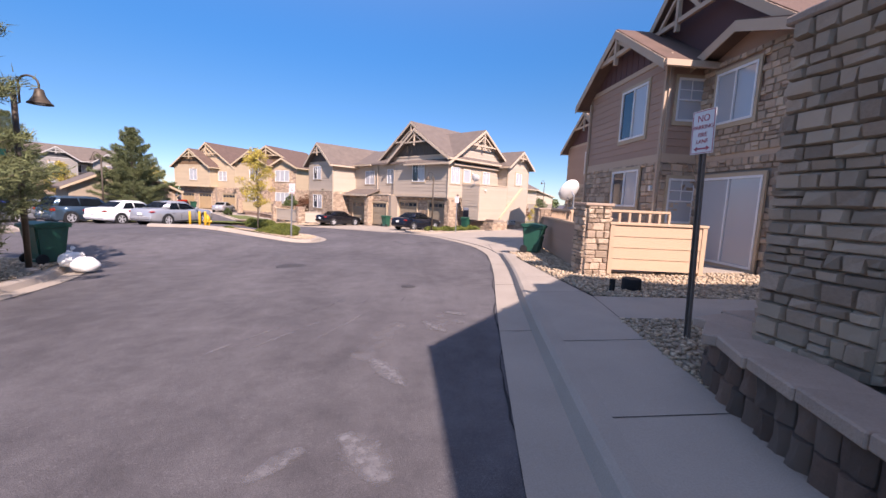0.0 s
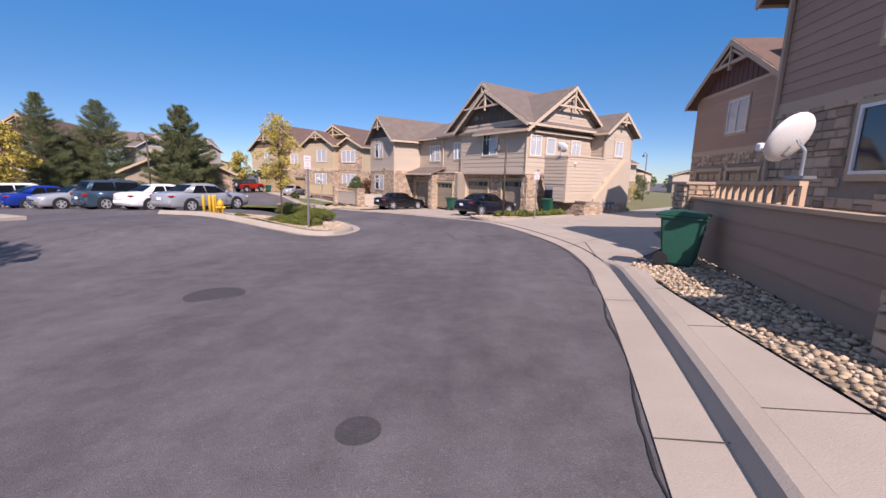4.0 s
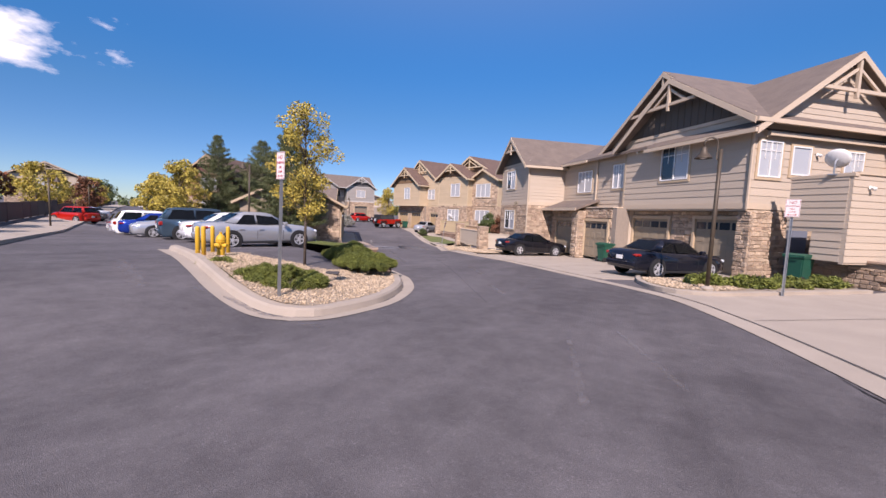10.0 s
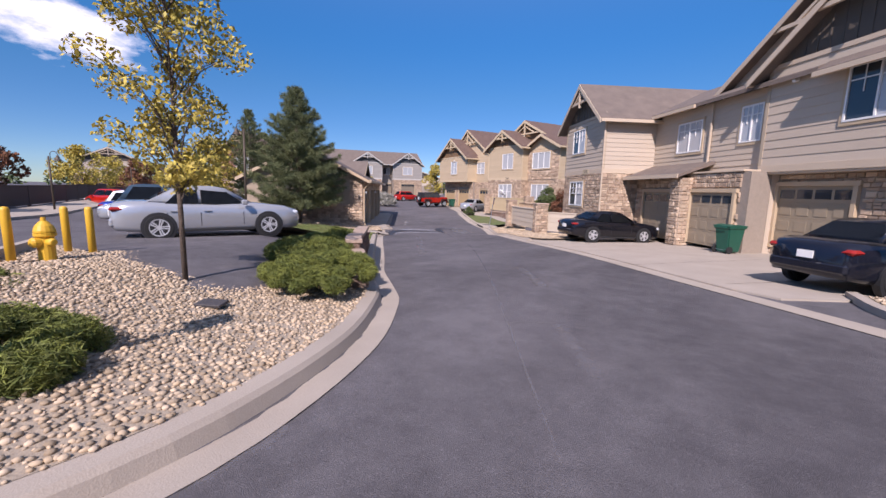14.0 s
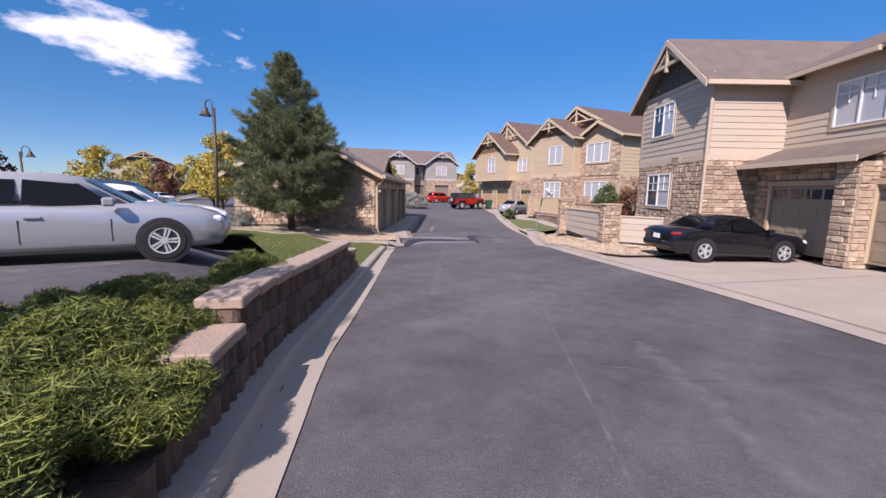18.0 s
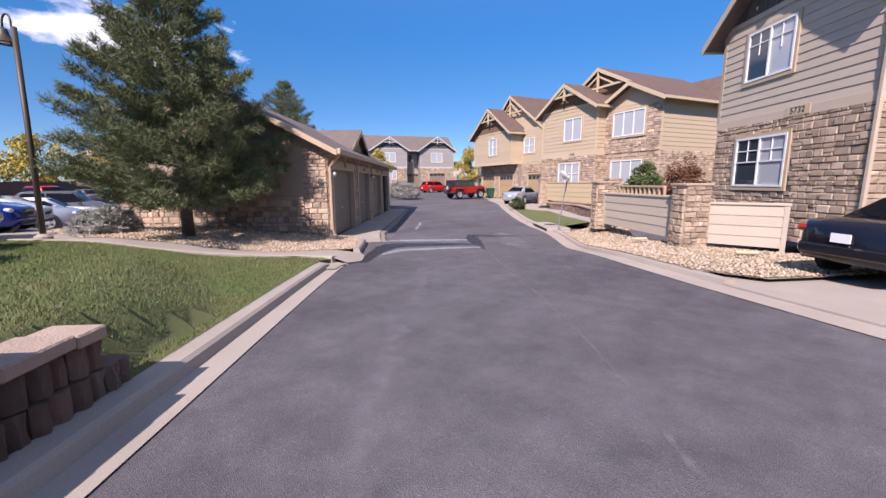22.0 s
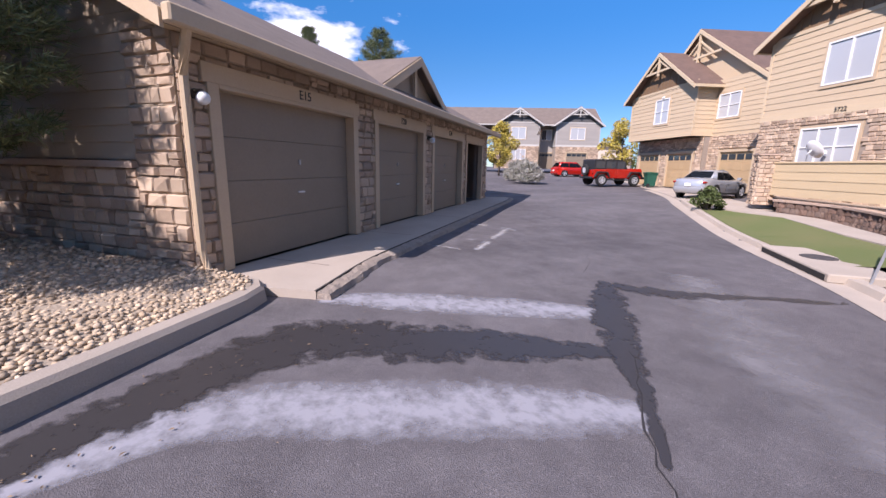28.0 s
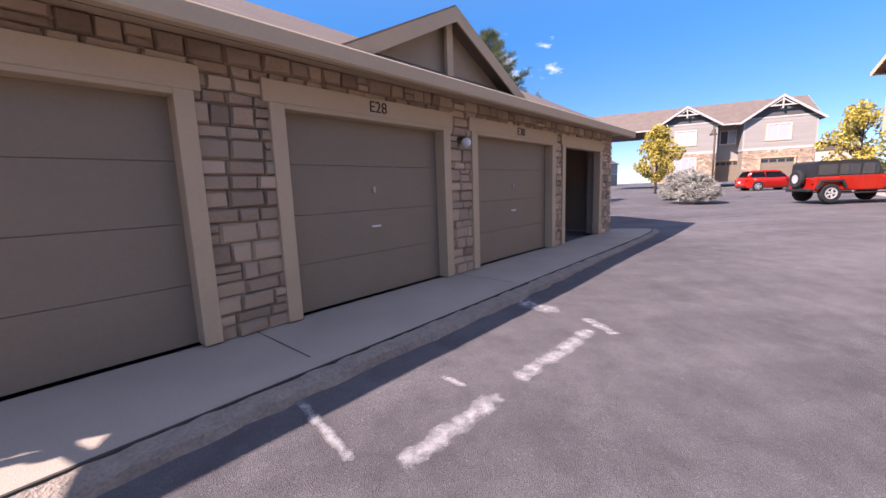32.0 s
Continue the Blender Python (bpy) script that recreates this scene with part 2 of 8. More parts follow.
def asphalt_material():
    """Worn grey asphalt: broad tone patches, mottling, long worn streaks and pale aggregate specks."""
    m = bpy.data.materials.new("asphalt")
    m.use_nodes = True
    n, l = m.node_tree.nodes, m.node_tree.links
    b = n["Principled BSDF"]
    b.inputs["Roughness"].default_value, b.inputs["Specular IOR Level"].default_value = 0.86, 0.3
    tc = n.new("ShaderNodeTexCoord")

    def tex(scale, detail, rough, stretch=None):
        t = n.new("ShaderNodeTexNoise")
        t.inputs["Scale"].default_value, t.inputs["Detail"].default_value, t.inputs["Roughness"].default_value = scale, detail, rough
        if stretch:
            mp = n.new("ShaderNodeMapping")
            mp.inputs["Rotation"].default_value, mp.inputs["Scale"].default_value = (0, 0, radians(stretch)), (1.0, 0.16, 1.0)
            l.new(tc.outputs["Object"], mp.inputs["Vector"])
            l.new(mp.outputs[0], t.inputs["Vector"])
        else:
            l.new(tc.outputs["Object"], t.inputs["Vector"])
        return t.outputs["Fac"]

    def math_node(op, a, b_):
        q = n.new("ShaderNodeMath")
        q.operation = op
        l.new(a, q.inputs[0])
        if isinstance(b_, float):
            q.inputs[1].default_value = b_
        else:
            l.new(b_, q.inputs[1])
        return q.outputs[0]
    broad, mid, streak, fine, grit = tex(0.22, 3, 0.6), tex(2.6, 9, 0.72), tex(0.9, 5, 0.6, -38), tex(150, 2, 0.6), tex(42, 3, 0.7)
    total = math_node("ADD", math_node("MULTIPLY", broad, 0.32), math_node("MULTIPLY", mid, 0.38))
    total = math_node("ADD", total, math_node("MULTIPLY", streak, 0.3))
    ramp = n.new("ShaderNodeValToRGB")
    e = ramp.color_ramp.elements
    e[0].position, e[1].position = 0.4, 0.61
    e[0].color, e[1].color = (0.076, 0.069, 0.072, 1), (0.148, 0.136, 0.139, 1)
    l.new(total, ramp.inputs["Fac"])
    speck = n.new("ShaderNodeMapRange")
    speck.inputs[1].default_value, speck.inputs[2].default_value, speck.inputs[3].default_value, speck.inputs[4].default_value = 0.3, 0.75, 0.72, 1.45
    l.new(fine, speck.inputs[0])
    hsv = n.new("ShaderNodeHueSaturation")
    l.new(ramp.outputs["Color"], hsv.inputs["Color"])
    l.new(speck.outputs[0], hsv.inputs["Value"])
    chip = n.new("ShaderNodeMapRange")
    chip.inputs[1].default_value, chip.inputs[2].default_value, chip.inputs[3].default_value, chip.inputs[4].default_value = 0.57, 0.72, 0.97, 1.4
    l.new(grit, chip.inputs[0])
    hsv2 = n.new("ShaderNodeHueSaturation")
    l.new(hsv.outputs["Color"], hsv2.inputs["Color"])
    l.new(chip.outputs[0], hsv2.inputs["Value"])
    l.new(hsv2.outputs["Color"], b.inputs["Base Color"])
    bp = n.new("ShaderNodeBump")
    bp.inputs["Strength"].default_value, bp.inputs["Distance"].default_value = 0.5, 0.02
    l.new(fine, bp.inputs["Height"])
    l.new(bp.outputs["Normal"], b.inputs["Normal"])
    return m


M["asphalt"] = asphalt_material()


def paint(name, color):
    return material(name, color, tuple(c * 0.93 for c in color), 0.75, scale=1.5, fine=25, bump=0.06, obj_random=0.04)


def car_paint(name, color, metal=0.35):
    return material(name, color, tuple(c * 0.96 for c in color), 0.22, metal=metal, bump=0, coat=0.6, spec=0.3)


# ==== mesh helpers ====
def bm_new():
    return bmesh.new()


def part(name, bm, mat, parent=None, label="", smooth=False):
    me = bpy.data.meshes.new(name)
    bm.normal_update()
    bm.to_mesh(me)
    bm.free()
    me.materials.append(mat)
    if smooth:
        me.polygons.foreach_set("use_smooth", [True] * len(me.polygons))
    ob = new(name, me)
    ob.parent = parent
    if label:
        ob["label"] = label
    return ob


def mesh_of(name, verts, faces, mat, parent=None, smooth=False):
    me = bpy.data.meshes.new(name)
    me.from_pydata(verts, [], faces)
    me.update()
    me.materials.append(mat)
    if smooth:
        me.polygons.foreach_set("use_smooth", [True] * len(me.polygons))
    ob = new(name, me)
    ob.parent = parent
    return ob


def thing(name, m, label, category, group="", kind=""):
    e = new(name)
    e.empty_display_size = 0.2
    e.matrix_world = Matrix.Translation((0, 0, grade(m.translation.x, m.translation.y))) @ m
    return tagged(e, label, category, group, kind)


def box(bm, x0, x1, y0, y1, z0, z1, m=None, bevel=0.0):
    mat = Matrix.Translation(((x0 + x1) / 2, (y0 + y1) / 2, (z0 + z1) / 2)) @ Matrix.Diagonal((x1 - x0, y1 - y0, z1 - z0, 1))
    r = bmesh.ops.create_cube(bm, size=1, matrix=(m @ mat) if m else mat)
    if bevel:
        es = list({e for v in r["verts"] for e in v.link_edges})
        bmesh.ops.bevel(bm, geom=es, offset=bevel, segments=1, affect="EDGES")
    return bm


def prism(bm, pts, a, b, axis="y", m=None):
    """A polygon in the plane across axis, pushed from a to b. pts are (x, z) for y, (y, z) for x, (x, y) for z."""
    def at(p, k):
        v = {"y": (p[0], k, p[1]), "x": (k, p[0], p[1]), "z": (p[0], p[1], k)}[axis]
        return m @ Vector(v) if m else Vector(v)
    lo, hi = [bm.verts.new(at(p, a)) for p in pts], [bm.verts.new(at(p, b)) for p in pts]
    n = len(pts)
    bm.faces.new(lo)
    bm.faces.new(list(reversed(hi)))
    for i in range(n):
        bm.faces.new((lo[i], hi[i], hi[(i + 1) % n], lo[(i + 1) % n]))
    bmesh.ops.recalc_face_normals(bm, faces=bm.faces)
    return bm


def beam(bm, a, b, w, h, up=(0, 0, 1)):
    """A bar of width w and height h from a to b."""
    a, b = Vector(a), Vector(b)
    d = (b - a).normalized()
    side = d.cross(Vector(up)).normalized()
    top = side.cross(d)
    ring = [side * sx * w / 2 + top * sz * h / 2 for sx, sz in ((-1, -1), (1, -1), (1, 1), (-1, 1))]
    lo, hi = [bm.verts.new(a + r) for r in ring], [bm.verts.new(b + r) for r in ring]
    bm.faces.new(lo)
    bm.faces.new(list(reversed(hi)))
    for i in range(4):
        bm.faces.new((lo[i], lo[(i + 1) % 4], hi[(i + 1) % 4], hi[i]))
    bmesh.ops.recalc_face_normals(bm, faces=bm.faces)
    return bm


def tube(bm, pts, radii, n=10):
    """A round tube through points; radii one each."""
    pts = [Vector(p) for p in pts]
    rings = []
    for i, p in enumerate(pts):
        d = (pts[min(i + 1, len(pts) - 1)] - pts[max(i - 1, 0)]).normalized()
        s = d.cross(Vector((0.31, 0.17, 0.93)) if abs(d.z) < 0.95 else Vector((1, 0, 0))).normalized()
        t = d.cross(s)
        rings.append([bm.verts.new(p + (s * math.cos(k * math.tau / n) + t * math.sin(k * math.tau / n)) * radii[i]) for k in range(n)])
    for a, b in zip(rings, rings[1:]):
        for k in range(n):
            bm.faces.new((a[k], a[(k + 1) % n], b[(k + 1) % n], b[k]))
    bm.faces.new(list(reversed(rings[0])))
    bm.faces.new(rings[-1])
    bmesh.ops.recalc_face_normals(bm, faces=bm.faces)
    return bm


def lathe(bm, prof, n=20, m=None, ring=False):
    """A profile of (radius, z) turned about z; a ring stays open in the middle."""
    rings = [[bm.verts.new((m or Matrix()) @ Vector((r * math.cos(k * math.tau / n), r * math.sin(k * math.tau / n), z))) for k in range(n)] for r, z in prof]
    for a, b in zip(rings, rings[1:] + (rings[:1] if ring else [])):
        for k in range(n):
            bm.faces.new((a[k], a[(k + 1) % n], b[(k + 1) % n], b[k]))
    if not ring:
        bm.faces.new(list(reversed(rings[0])))
        bm.faces.new(rings[-1])
    bmesh.ops.recalc_face_normals(bm, faces=bm.faces)
    return bm


# ==== the lie of the land ====
RIGHT_EDGE = [(-0.75, -8.0), (-0.25, -2.0), (0.12, 1.5), (0.69, 4.85), (1.19, 7.45), (1.75, 10.2), (2.2, 12.8), (2.47, 14.9), (2.45, 17.7), (1.85, 21.0), (1.0, 24.1), (-0.1, 26.5), (-3.2, 29.95), (-6.4, 33.4), (-9.0, 35.7), (-10.9, 37.4), (-13.3, 39.8), (-15.4, 42.7), (-17.25, 45.1), (-19.5, 47.4), (-24.1, 52.2), (-28.0, 57.0), (-36.0, 64.5), (-60, 87)]


def seg_dist(p, line):
    """Signed distance to a polyline (positive on its left) ."""
    best, sign = 1e9, 1
    px, py = p
    for (ax, ay), (bx, by) in zip(line, line[1:]):
        dx, dy = bx - ax, by - ay
        k = grp(((px - ax) * dx + (py - ay) * dy) / (dx * dx + dy * dy))
        d = math.hypot(px - ax - k * dx, py - ay - k * dy)
        if d < best - 1e-9:
            best, sign = d, 1 if dx * (py - ay) - dy * (px - ax) > 0 else -1
    return best * sign


WALKED = [(-4.3, 18.45), (-4.16, 21.4), (-6.64, 24.71), (-10.39, 27.3), (-12.79, 28.67), (-17.84, 29.66), (-23.48, 29.54), (-59.4, 33.32)]


def grade(x, y):
    """Fall of the site: the road runs downhill towards the drain, lies level there and climbs gently past it."""
    a = -0.669 * x + 0.743 * y
    return -0.04 * max(-20.0, min(41.0, a)) + 0.018 * max(0.0, min(60.0, a - 48.0))


def rise(x, y):
    """Height over the fall of the site: the parking lot lies higher than the road, and the road tips towards the drain."""
    q = seg_dist((x, y), WALKED)
    u, v = -0.65 * x + 0.76 * y, 0.76 * x + 0.65 * y
    tip = max(-0.24, min(0.08, -0.055 * (v - 11.6))) * sstep(37.5, 42.5, u) * (1 - sstep(50, 56, u))
    return 0.6 * sstep(-4.0, -11.0, x) * sstep(-40, -31, -abs(y - 6)) * sstep(0.2, 2.4, q) * sstep(12.5, 17.5, y) + tip


def land(x, y):
    return grade(x, y) + rise(x, y)


def smooth_line(line, step=0.4):
    """Catmull-Rom through the points."""
    p = [Vector(q) for q in line]
    p = [2 * p[0] - p[1]] + p + [2 * p[-1] - p[-2]]
    out = []
    for i in range(1, len(p) - 2):
        n = max(1, int((p[i + 1] - p[i]).length / step))
        for k in range(n):
            t = k / n
            a, b, c, d = p[i - 1], p[i], p[i + 1], p[i + 2]
            q = 0.5 * (2 * b + (c - a) * t + (2 * a - 5 * b + 4 * c - d) * t * t + (3 * b - a - 3 * c + d) * t ** 3)
            out.append((q.x, q.y))
    out.append(tuple(line[-1]))
    return out


def offset(line, d):
    """The line moved to its left by d."""
    out = []
    for i, (x, y) in enumerate(line):
        (ax, ay), (bx, by) = line[max(i - 1, 0)], line[min(i + 1, len(line) - 1)]
        l = math.hypot(bx - ax, by - ay) or 1
        out.append((x - (by - ay) / l * d, y + (bx - ax) / l * d))
    return out


def sweep(name, line, prof, mat, parent=None, base=land):
    """A profile of (offset to the left, height) carried along a line on the ground."""
    n, m = len(line), len(prof)
    rails = [offset(line, o) for o, _ in prof]
    verts = [(rails[j][i][0], rails[j][i][1], base(*rails[j][i]) + prof[j][1]) for i in range(n) for j in range(m)]
    faces = [(i * m + j, i * m + j + 1, (i + 1) * m + j + 1, (i + 1) * m + j) for i in range(n - 1) for j in range(m - 1)]
    faces += [tuple(range(m)), tuple(reversed(range((n - 1) * m, n * m)))]
    return mesh_of(name, verts, faces, mat, parent)


# the ground: one sheet to the horizon, finer near the walk
xs = np.unique(np.concatenate([np.array([-3000, -1200, -500, -250, -150, -110, -85.0]), np.arange(-70, -24, 1.0), np.arange(-24, 4.1, 0.4), np.arange(5, 16.1, 1.0), np.array([22, 30, 45, 70, 110, 200, 400, 1000, 3000.0])]))
ys = np.unique(np.concatenate([np.array([-3000, -1000, -400, -150, -70, -40, -25.0]), np.arange(-15, 17, 1.0), np.arange(17, 38, 0.4), np.arange(38, 75.1, 1.0), np.array([85, 100, 120, 150, 220, 400, 1000, 3000.0])]))
verts = [(x, y, land(x, y)) for y in ys for x in xs]
nx = len(xs)
faces = [(j * nx + i, j * nx + i + 1, (j + 1) * nx + i + 1, (j + 1) * nx + i) for j in range(len(ys) - 1) for i in range(nx - 1)]
ground = tagged(mesh_of("ground", verts, faces, M["asphalt"], smooth=True), "worn dark grey asphalt of road and parking lot", "ground", kind="structure")


# ==== kerbs, pavements, drives, beds ====
KERB = [(0.0, 0.012), (-0.42, 0.0), (-0.47, 0.11), (-0.52, 0.14), (-0.66, 0.145), (-0.66, -0.2), (0.0, -0.2)]
right_line = smooth_line(RIGHT_EDGE)


def cut(line, y0, y1):
    return [p for p in line if y0 <= p[1] <= y1]


def slab(name, outline, z, mat, label, category, thick=0.25, base=None, parent=None):
    """A slab with an outline, laid on the fall of the site or on base; the rim goes down."""
    base = base or grade
    bm = bm_new()
    top = [bm.verts.new((x, y, base(x, y) + z)) for x, y in outline]
    low = [bm.verts.new((x, y, base(x, y) + z - thick)) for x, y in outline]
    f = bm.faces.new(top)
    n = len(top)
    for i in range(n):
        bm.faces.new((top[i], low[i], low[(i + 1) % n], top[(i + 1) % n]))
    bmesh.ops.triangulate(bm, faces=[f])
    bmesh.ops.recalc_face_normals(bm, faces=bm.faces)
    return tagged(part(name, bm, mat, parent), label, category, kind="structure")


def inside(p, poly):
    x, y = p
    c = False
    for (ax, ay), (bx, by) in zip(poly, poly[1:] + poly[:1]):
        if (ay > y) != (by > y) and x < (bx - ax) * (y - ay) / (by - ay) + ax:
            c = not c
    return c


def surface(name, poly, hfun, mat, label, category, step=0.5):
    """A ground cover over a polygon: rim on the outline, inner grid by height function."""
    minx, maxx = min(p[0] for p in poly), max(p[0] for p in poly)
    miny, maxy = min(p[1] for p in poly), max(p[1] for p in poly)
    bm = bm_new()
    rim = [bm.verts.new((x, y, 0)) for x, y in poly]
    n = len(rim)
    es = [bm.edges.new((rim[i], rim[(i + 1) % n])) for i in range(n)]
    bmesh.ops.triangle_fill(bm, edges=es, use_beauty=True)
    x = math.ceil(minx / step) * step
    while x < maxx:
        bmesh.ops.bisect_plane(bm, geom=bm.verts[:] + bm.edges[:] + bm.faces[:], plane_co=(x, 0, 0), plane_no=(1, 0, 0))
        x += step
    y = math.ceil(miny / step) * step
    while y < maxy:
        bmesh.ops.bisect_plane(bm, geom=bm.verts[:] + bm.edges[:] + bm.faces[:], plane_co=(0, y, 0), plane_no=(0, 1, 0))
        y += step
    for v in bm.verts:
        v.co.z = hfun(v.co.x, v.co.y) + grade(v.co.x, v.co.y)
    for f in bm.faces:
        f.normal_update()
        if f.normal.z < 0:
            f.normal_flip()
    return tagged(part(name, bm, mat, None, smooth=True), label, category, kind="structure")


kr = sweep("kerb_right", cut(right_line, -8, 15.6), KERB, M["concrete"])
for v in kr.data.vertices:
    k = v.co.z - land(v.co.x, v.co.y) - 0.02
    if k > 0:
        v.co.z -= k * 0.92 * sstep(13.9, 15.3, v.co.y)
tagged(kr, "pale concrete kerb and gutter along the road", "kerb", kind="structure")
tagged(sweep("gutter_right", cut(right_line, -8, 15.6)[-1:] + cut(right_line, 15.6001, 60), [(0.0, 0.012), (-0.45, 0.004), (-0.45, -0.2), (0, -0.2)], M["concrete"]), "pale concrete gutter pan flush with the asphalt", "gutter", kind="structure")
walk_in = offset(cut(right_line, -8, 13.2), -0.66)
slab("pavement_right", walk_in + [(3.0, walk_in[-1][1]), (2.95, 12.0), (2.85, 9.4), (2.77, 7.15), (8.2, 6.4), (8.2, 5.1), (2.5, 5.8), (2.2, 4.25), (1.85, 2.4), (1.55, 0.0), (1.2, -3.0), (0.8, -8)], 0.146, M["concrete"], "pale concrete pavement beside the road", "pavement")
surface("pavement_ramp", [walk_in[-1]] + offset(cut(right_line, 13.4, 15.8), -0.66) + [(3.75, 15.7), (3.0, walk_in[-1][1])], lambda x, y: 0.146 - 0.11 * sstep(13.6, 15.3, y), M["concrete"], "pale concrete pavement sloping down to the drive", "pavement", 0.3)
DRIVE_A = offset(cut(right_line, 15.1, 26.4), -0.45) + [(0.2, 26.9), (1.2, 27.0), (3.2, 28.9), (5.6, 31.2), (8.4, 34.8), (12, 39.5), (30, 62), (44, 50), (14.0, 31.0), (9.5, 26.0), (6.4, 21.5), (5.4, 18.0), (4.2, 16.2), (3.2, 15.3)]
slab("driveway_shared", DRIVE_A, 0.03, M["concrete"], "pale concrete drive between two houses", "driveway")
DRIVE_B = offset(cut(right_line, 29.0, 36.9), -0.45) + [(-10.1, 38.3), (-9.2, 40.2), (-6.8, 43.6), (0.4, 39.6), (4.4, 34.4), (2.4, 33.4), (0.6, 31.4), (-0.7, 29.8), (-1.6, 29.2)]
slab("driveway_house", DRIVE_B, 0.035, M["concrete"], "pale concrete drive before the garages", "driveway")


# ==== things ====
def loft_car(name, m, color, kind, label, group):
    """A parked car: body, glasshouse, panes, lights, bumpers, mirrors, wheels. It points along +x; origin on the ground under its middle."""
    S = {"sedan": dict(L=4.7, W=1.78, H=1.44, wb=2.72, hood=0.93, belt=0.92, deck=1.0, a0=1.02, a1=0.25, c0=-0.95, c1=-1.62, r=0.33, clear=0.2),
         "suv": dict(L=4.5, W=1.8, H=1.68, wb=2.62, hood=1.05, belt=1.05, deck=1.1, a0=1.05, a1=0.45, c0=-1.75, c1=-2.1, r=0.36, clear=0.25)}[kind]
    L, Wd, H = S["L"], S["W"], S["H"]
    car = thing(name, m @ Matrix.Scale(0.94, 4), label, "car", group)
    hw = Wd / 2
    # lower body: stations of (x, half width, z low, z shoulder, z top, half width top)
    st = [(L / 2, 0.62, 0.34, 0.58, 0.67, 0.54), (L / 2 - 0.12, 0.78, 0.22, 0.64, 0.75, 0.68), (L / 2 - 0.45, 0.87, 0.2, 0.73, 0.86, 0.75), (S["a0"] + 0.25, hw, 0.2, 0.75, S["hood"], 0.76), (S["a0"] - 0.1, hw, 0.2, 0.8, S["hood"] + 0.03, 0.78),
          (0.0, hw, 0.2, 0.84, S["belt"], 0.8), (-1.0, hw, 0.2, 0.86, S["belt"] + 0.02, 0.8), (S["c1"], hw - 0.01, 0.2, 0.88, S["deck"], 0.78), (-L / 2 + 0.35, hw - 0.06, 0.24, 0.86, S["deck"] - 0.01, 0.72), (-L / 2 + 0.08, hw - 0.14, 0.28, 0.8, S["deck"] - 0.06, 0.66), (-L / 2, hw - 0.24, 0.36, 0.74, S["deck"] - 0.14, 0.6)]
    bm = bm_new()
    rings = []
    for x, w, zl, zs, zt, wt in st:
        sec = [(-w * 0.92, zl), (-w, zl + 0.12), (-w, zs * 0.72), (-w * 0.985, zs), (-wt, zt), (-wt * 0.5, zt + 0.025), (wt * 0.5, zt + 0.025), (wt, zt), (w * 0.985, zs), (w, zs * 0.72), (w, zl + 0.12), (w * 0.92, zl)]
        rings.append([bm.verts.new((x, y, z)) for y, z in sec])
    for a, b in zip(rings, rings[1:]):
        for i in range(12):
            bm.faces.new((a[i], a[(i + 1) % 12], b[(i + 1) % 12], b[i]))
    bm.faces.new(rings[0])
    bm.faces.new(list(reversed(rings[-1])))
    bmesh.ops.recalc_face_normals(bm, faces=bm.faces)
    part("body", bm, color, car, smooth=True)
    # glasshouse: painted frame with a roof, panes set proud
    zb, zr = S["belt"] - 0.02, H
    a0, a1, c0, c1 = S["a0"], S["a1"], S["c0"], S["c1"]
    wb_, wr = 0.79, 0.58
    bm = bm_new()
    ring = [(a0, wb_ - 0.06, zb + 0.02), (a1, wr, zr - 0.05), (a1 - 0.3, wr, zr), (c0 + 0.35, wr, zr), (c0, wr - 0.02, zr - 0.06), (c1, wb_ - 0.08, S["deck"] - 0.01)]
    left = [bm.verts.new((x, w, z)) for x, w, z in ring]
    rgt = [bm.verts.new((x, -w, z)) for x, w, z in ring]
    for i in range(5):
        bm.faces.new((left[i], left[i + 1], rgt[i + 1], rgt[i]))
    bm.faces.new(left)
    bm.faces.new(list(reversed(rgt)))
    bm.faces.new((left[0], rgt[0], rgt[5], left[5]))
    bmesh.ops.recalc_face_normals(bm, faces=bm.faces)
    bmesh.ops.bevel(bm, geom=[e for e in bm.edges], offset=0.03, segments=2, affect="EDGES")
    part("roof", bm, color, car, smooth=True)

    def lerp3(p, q, k):
        return [a + (b - a) * k for a, b in zip(p, q)]

    def pane(nm, corners, out):
        bm = bm_new()
        vs = [bm.verts.new(Vector(c) + Vector(out)) for c in corners]
        bm.faces.new(vs)
        bmesh.ops.solidify(bm, geom=bm.faces[:], thickness=0.01)
        part(nm, bm, M["car_glass"], car)
    A0, A1, C0, C1 = ring[0], ring[1], ring[4], ring[5]

    def quad(p, q, sgn_pairs, k0, k1, sh):
        lo, hi = lerp3(p, q, k0), lerp3(p, q, k1)
        return [(lo[0], lo[1] * sh, lo[2]), (hi[0], hi[1] * sh, hi[2]), (hi[0], -hi[1] * sh, hi[2]), (lo[0], -lo[1] * sh, lo[2])]
    pane("windscreen", quad(A0, A1, 0, 0.08, 0.93, 0.92), (0.012, 0, 0.012))
    pane("rear_window", quad(C1, C0, 0, 0.12, 0.93, 0.9), (-0.012, 0, 0.012))
    mid = (a1 + c0) / 2 - 0.05
    for sg in (1, -1):
        def side(x, k):
            w = wb_ + (wr - wb_) * k
            return (x, sg * w, zb + 0.04 + (zr - 0.1 - zb - 0.04) * k)
        for nm, x0l, x0u, x1l, x1u in (("front_side_window", a0 - 0.3, a1 - 0.03, mid + 0.04, mid + 0.04), ("rear_side_window", mid - 0.04, mid - 0.04, c1 + (0.42 if kind == "sedan" else 0.2), c0 + 0.12)):
            c = [side(x0l, 0.02), side(x0u, 0.96), side(x1u, 0.96), side(x1l, 0.02)]
            pane(nm, c, (0, sg * 0.012, 0.004))
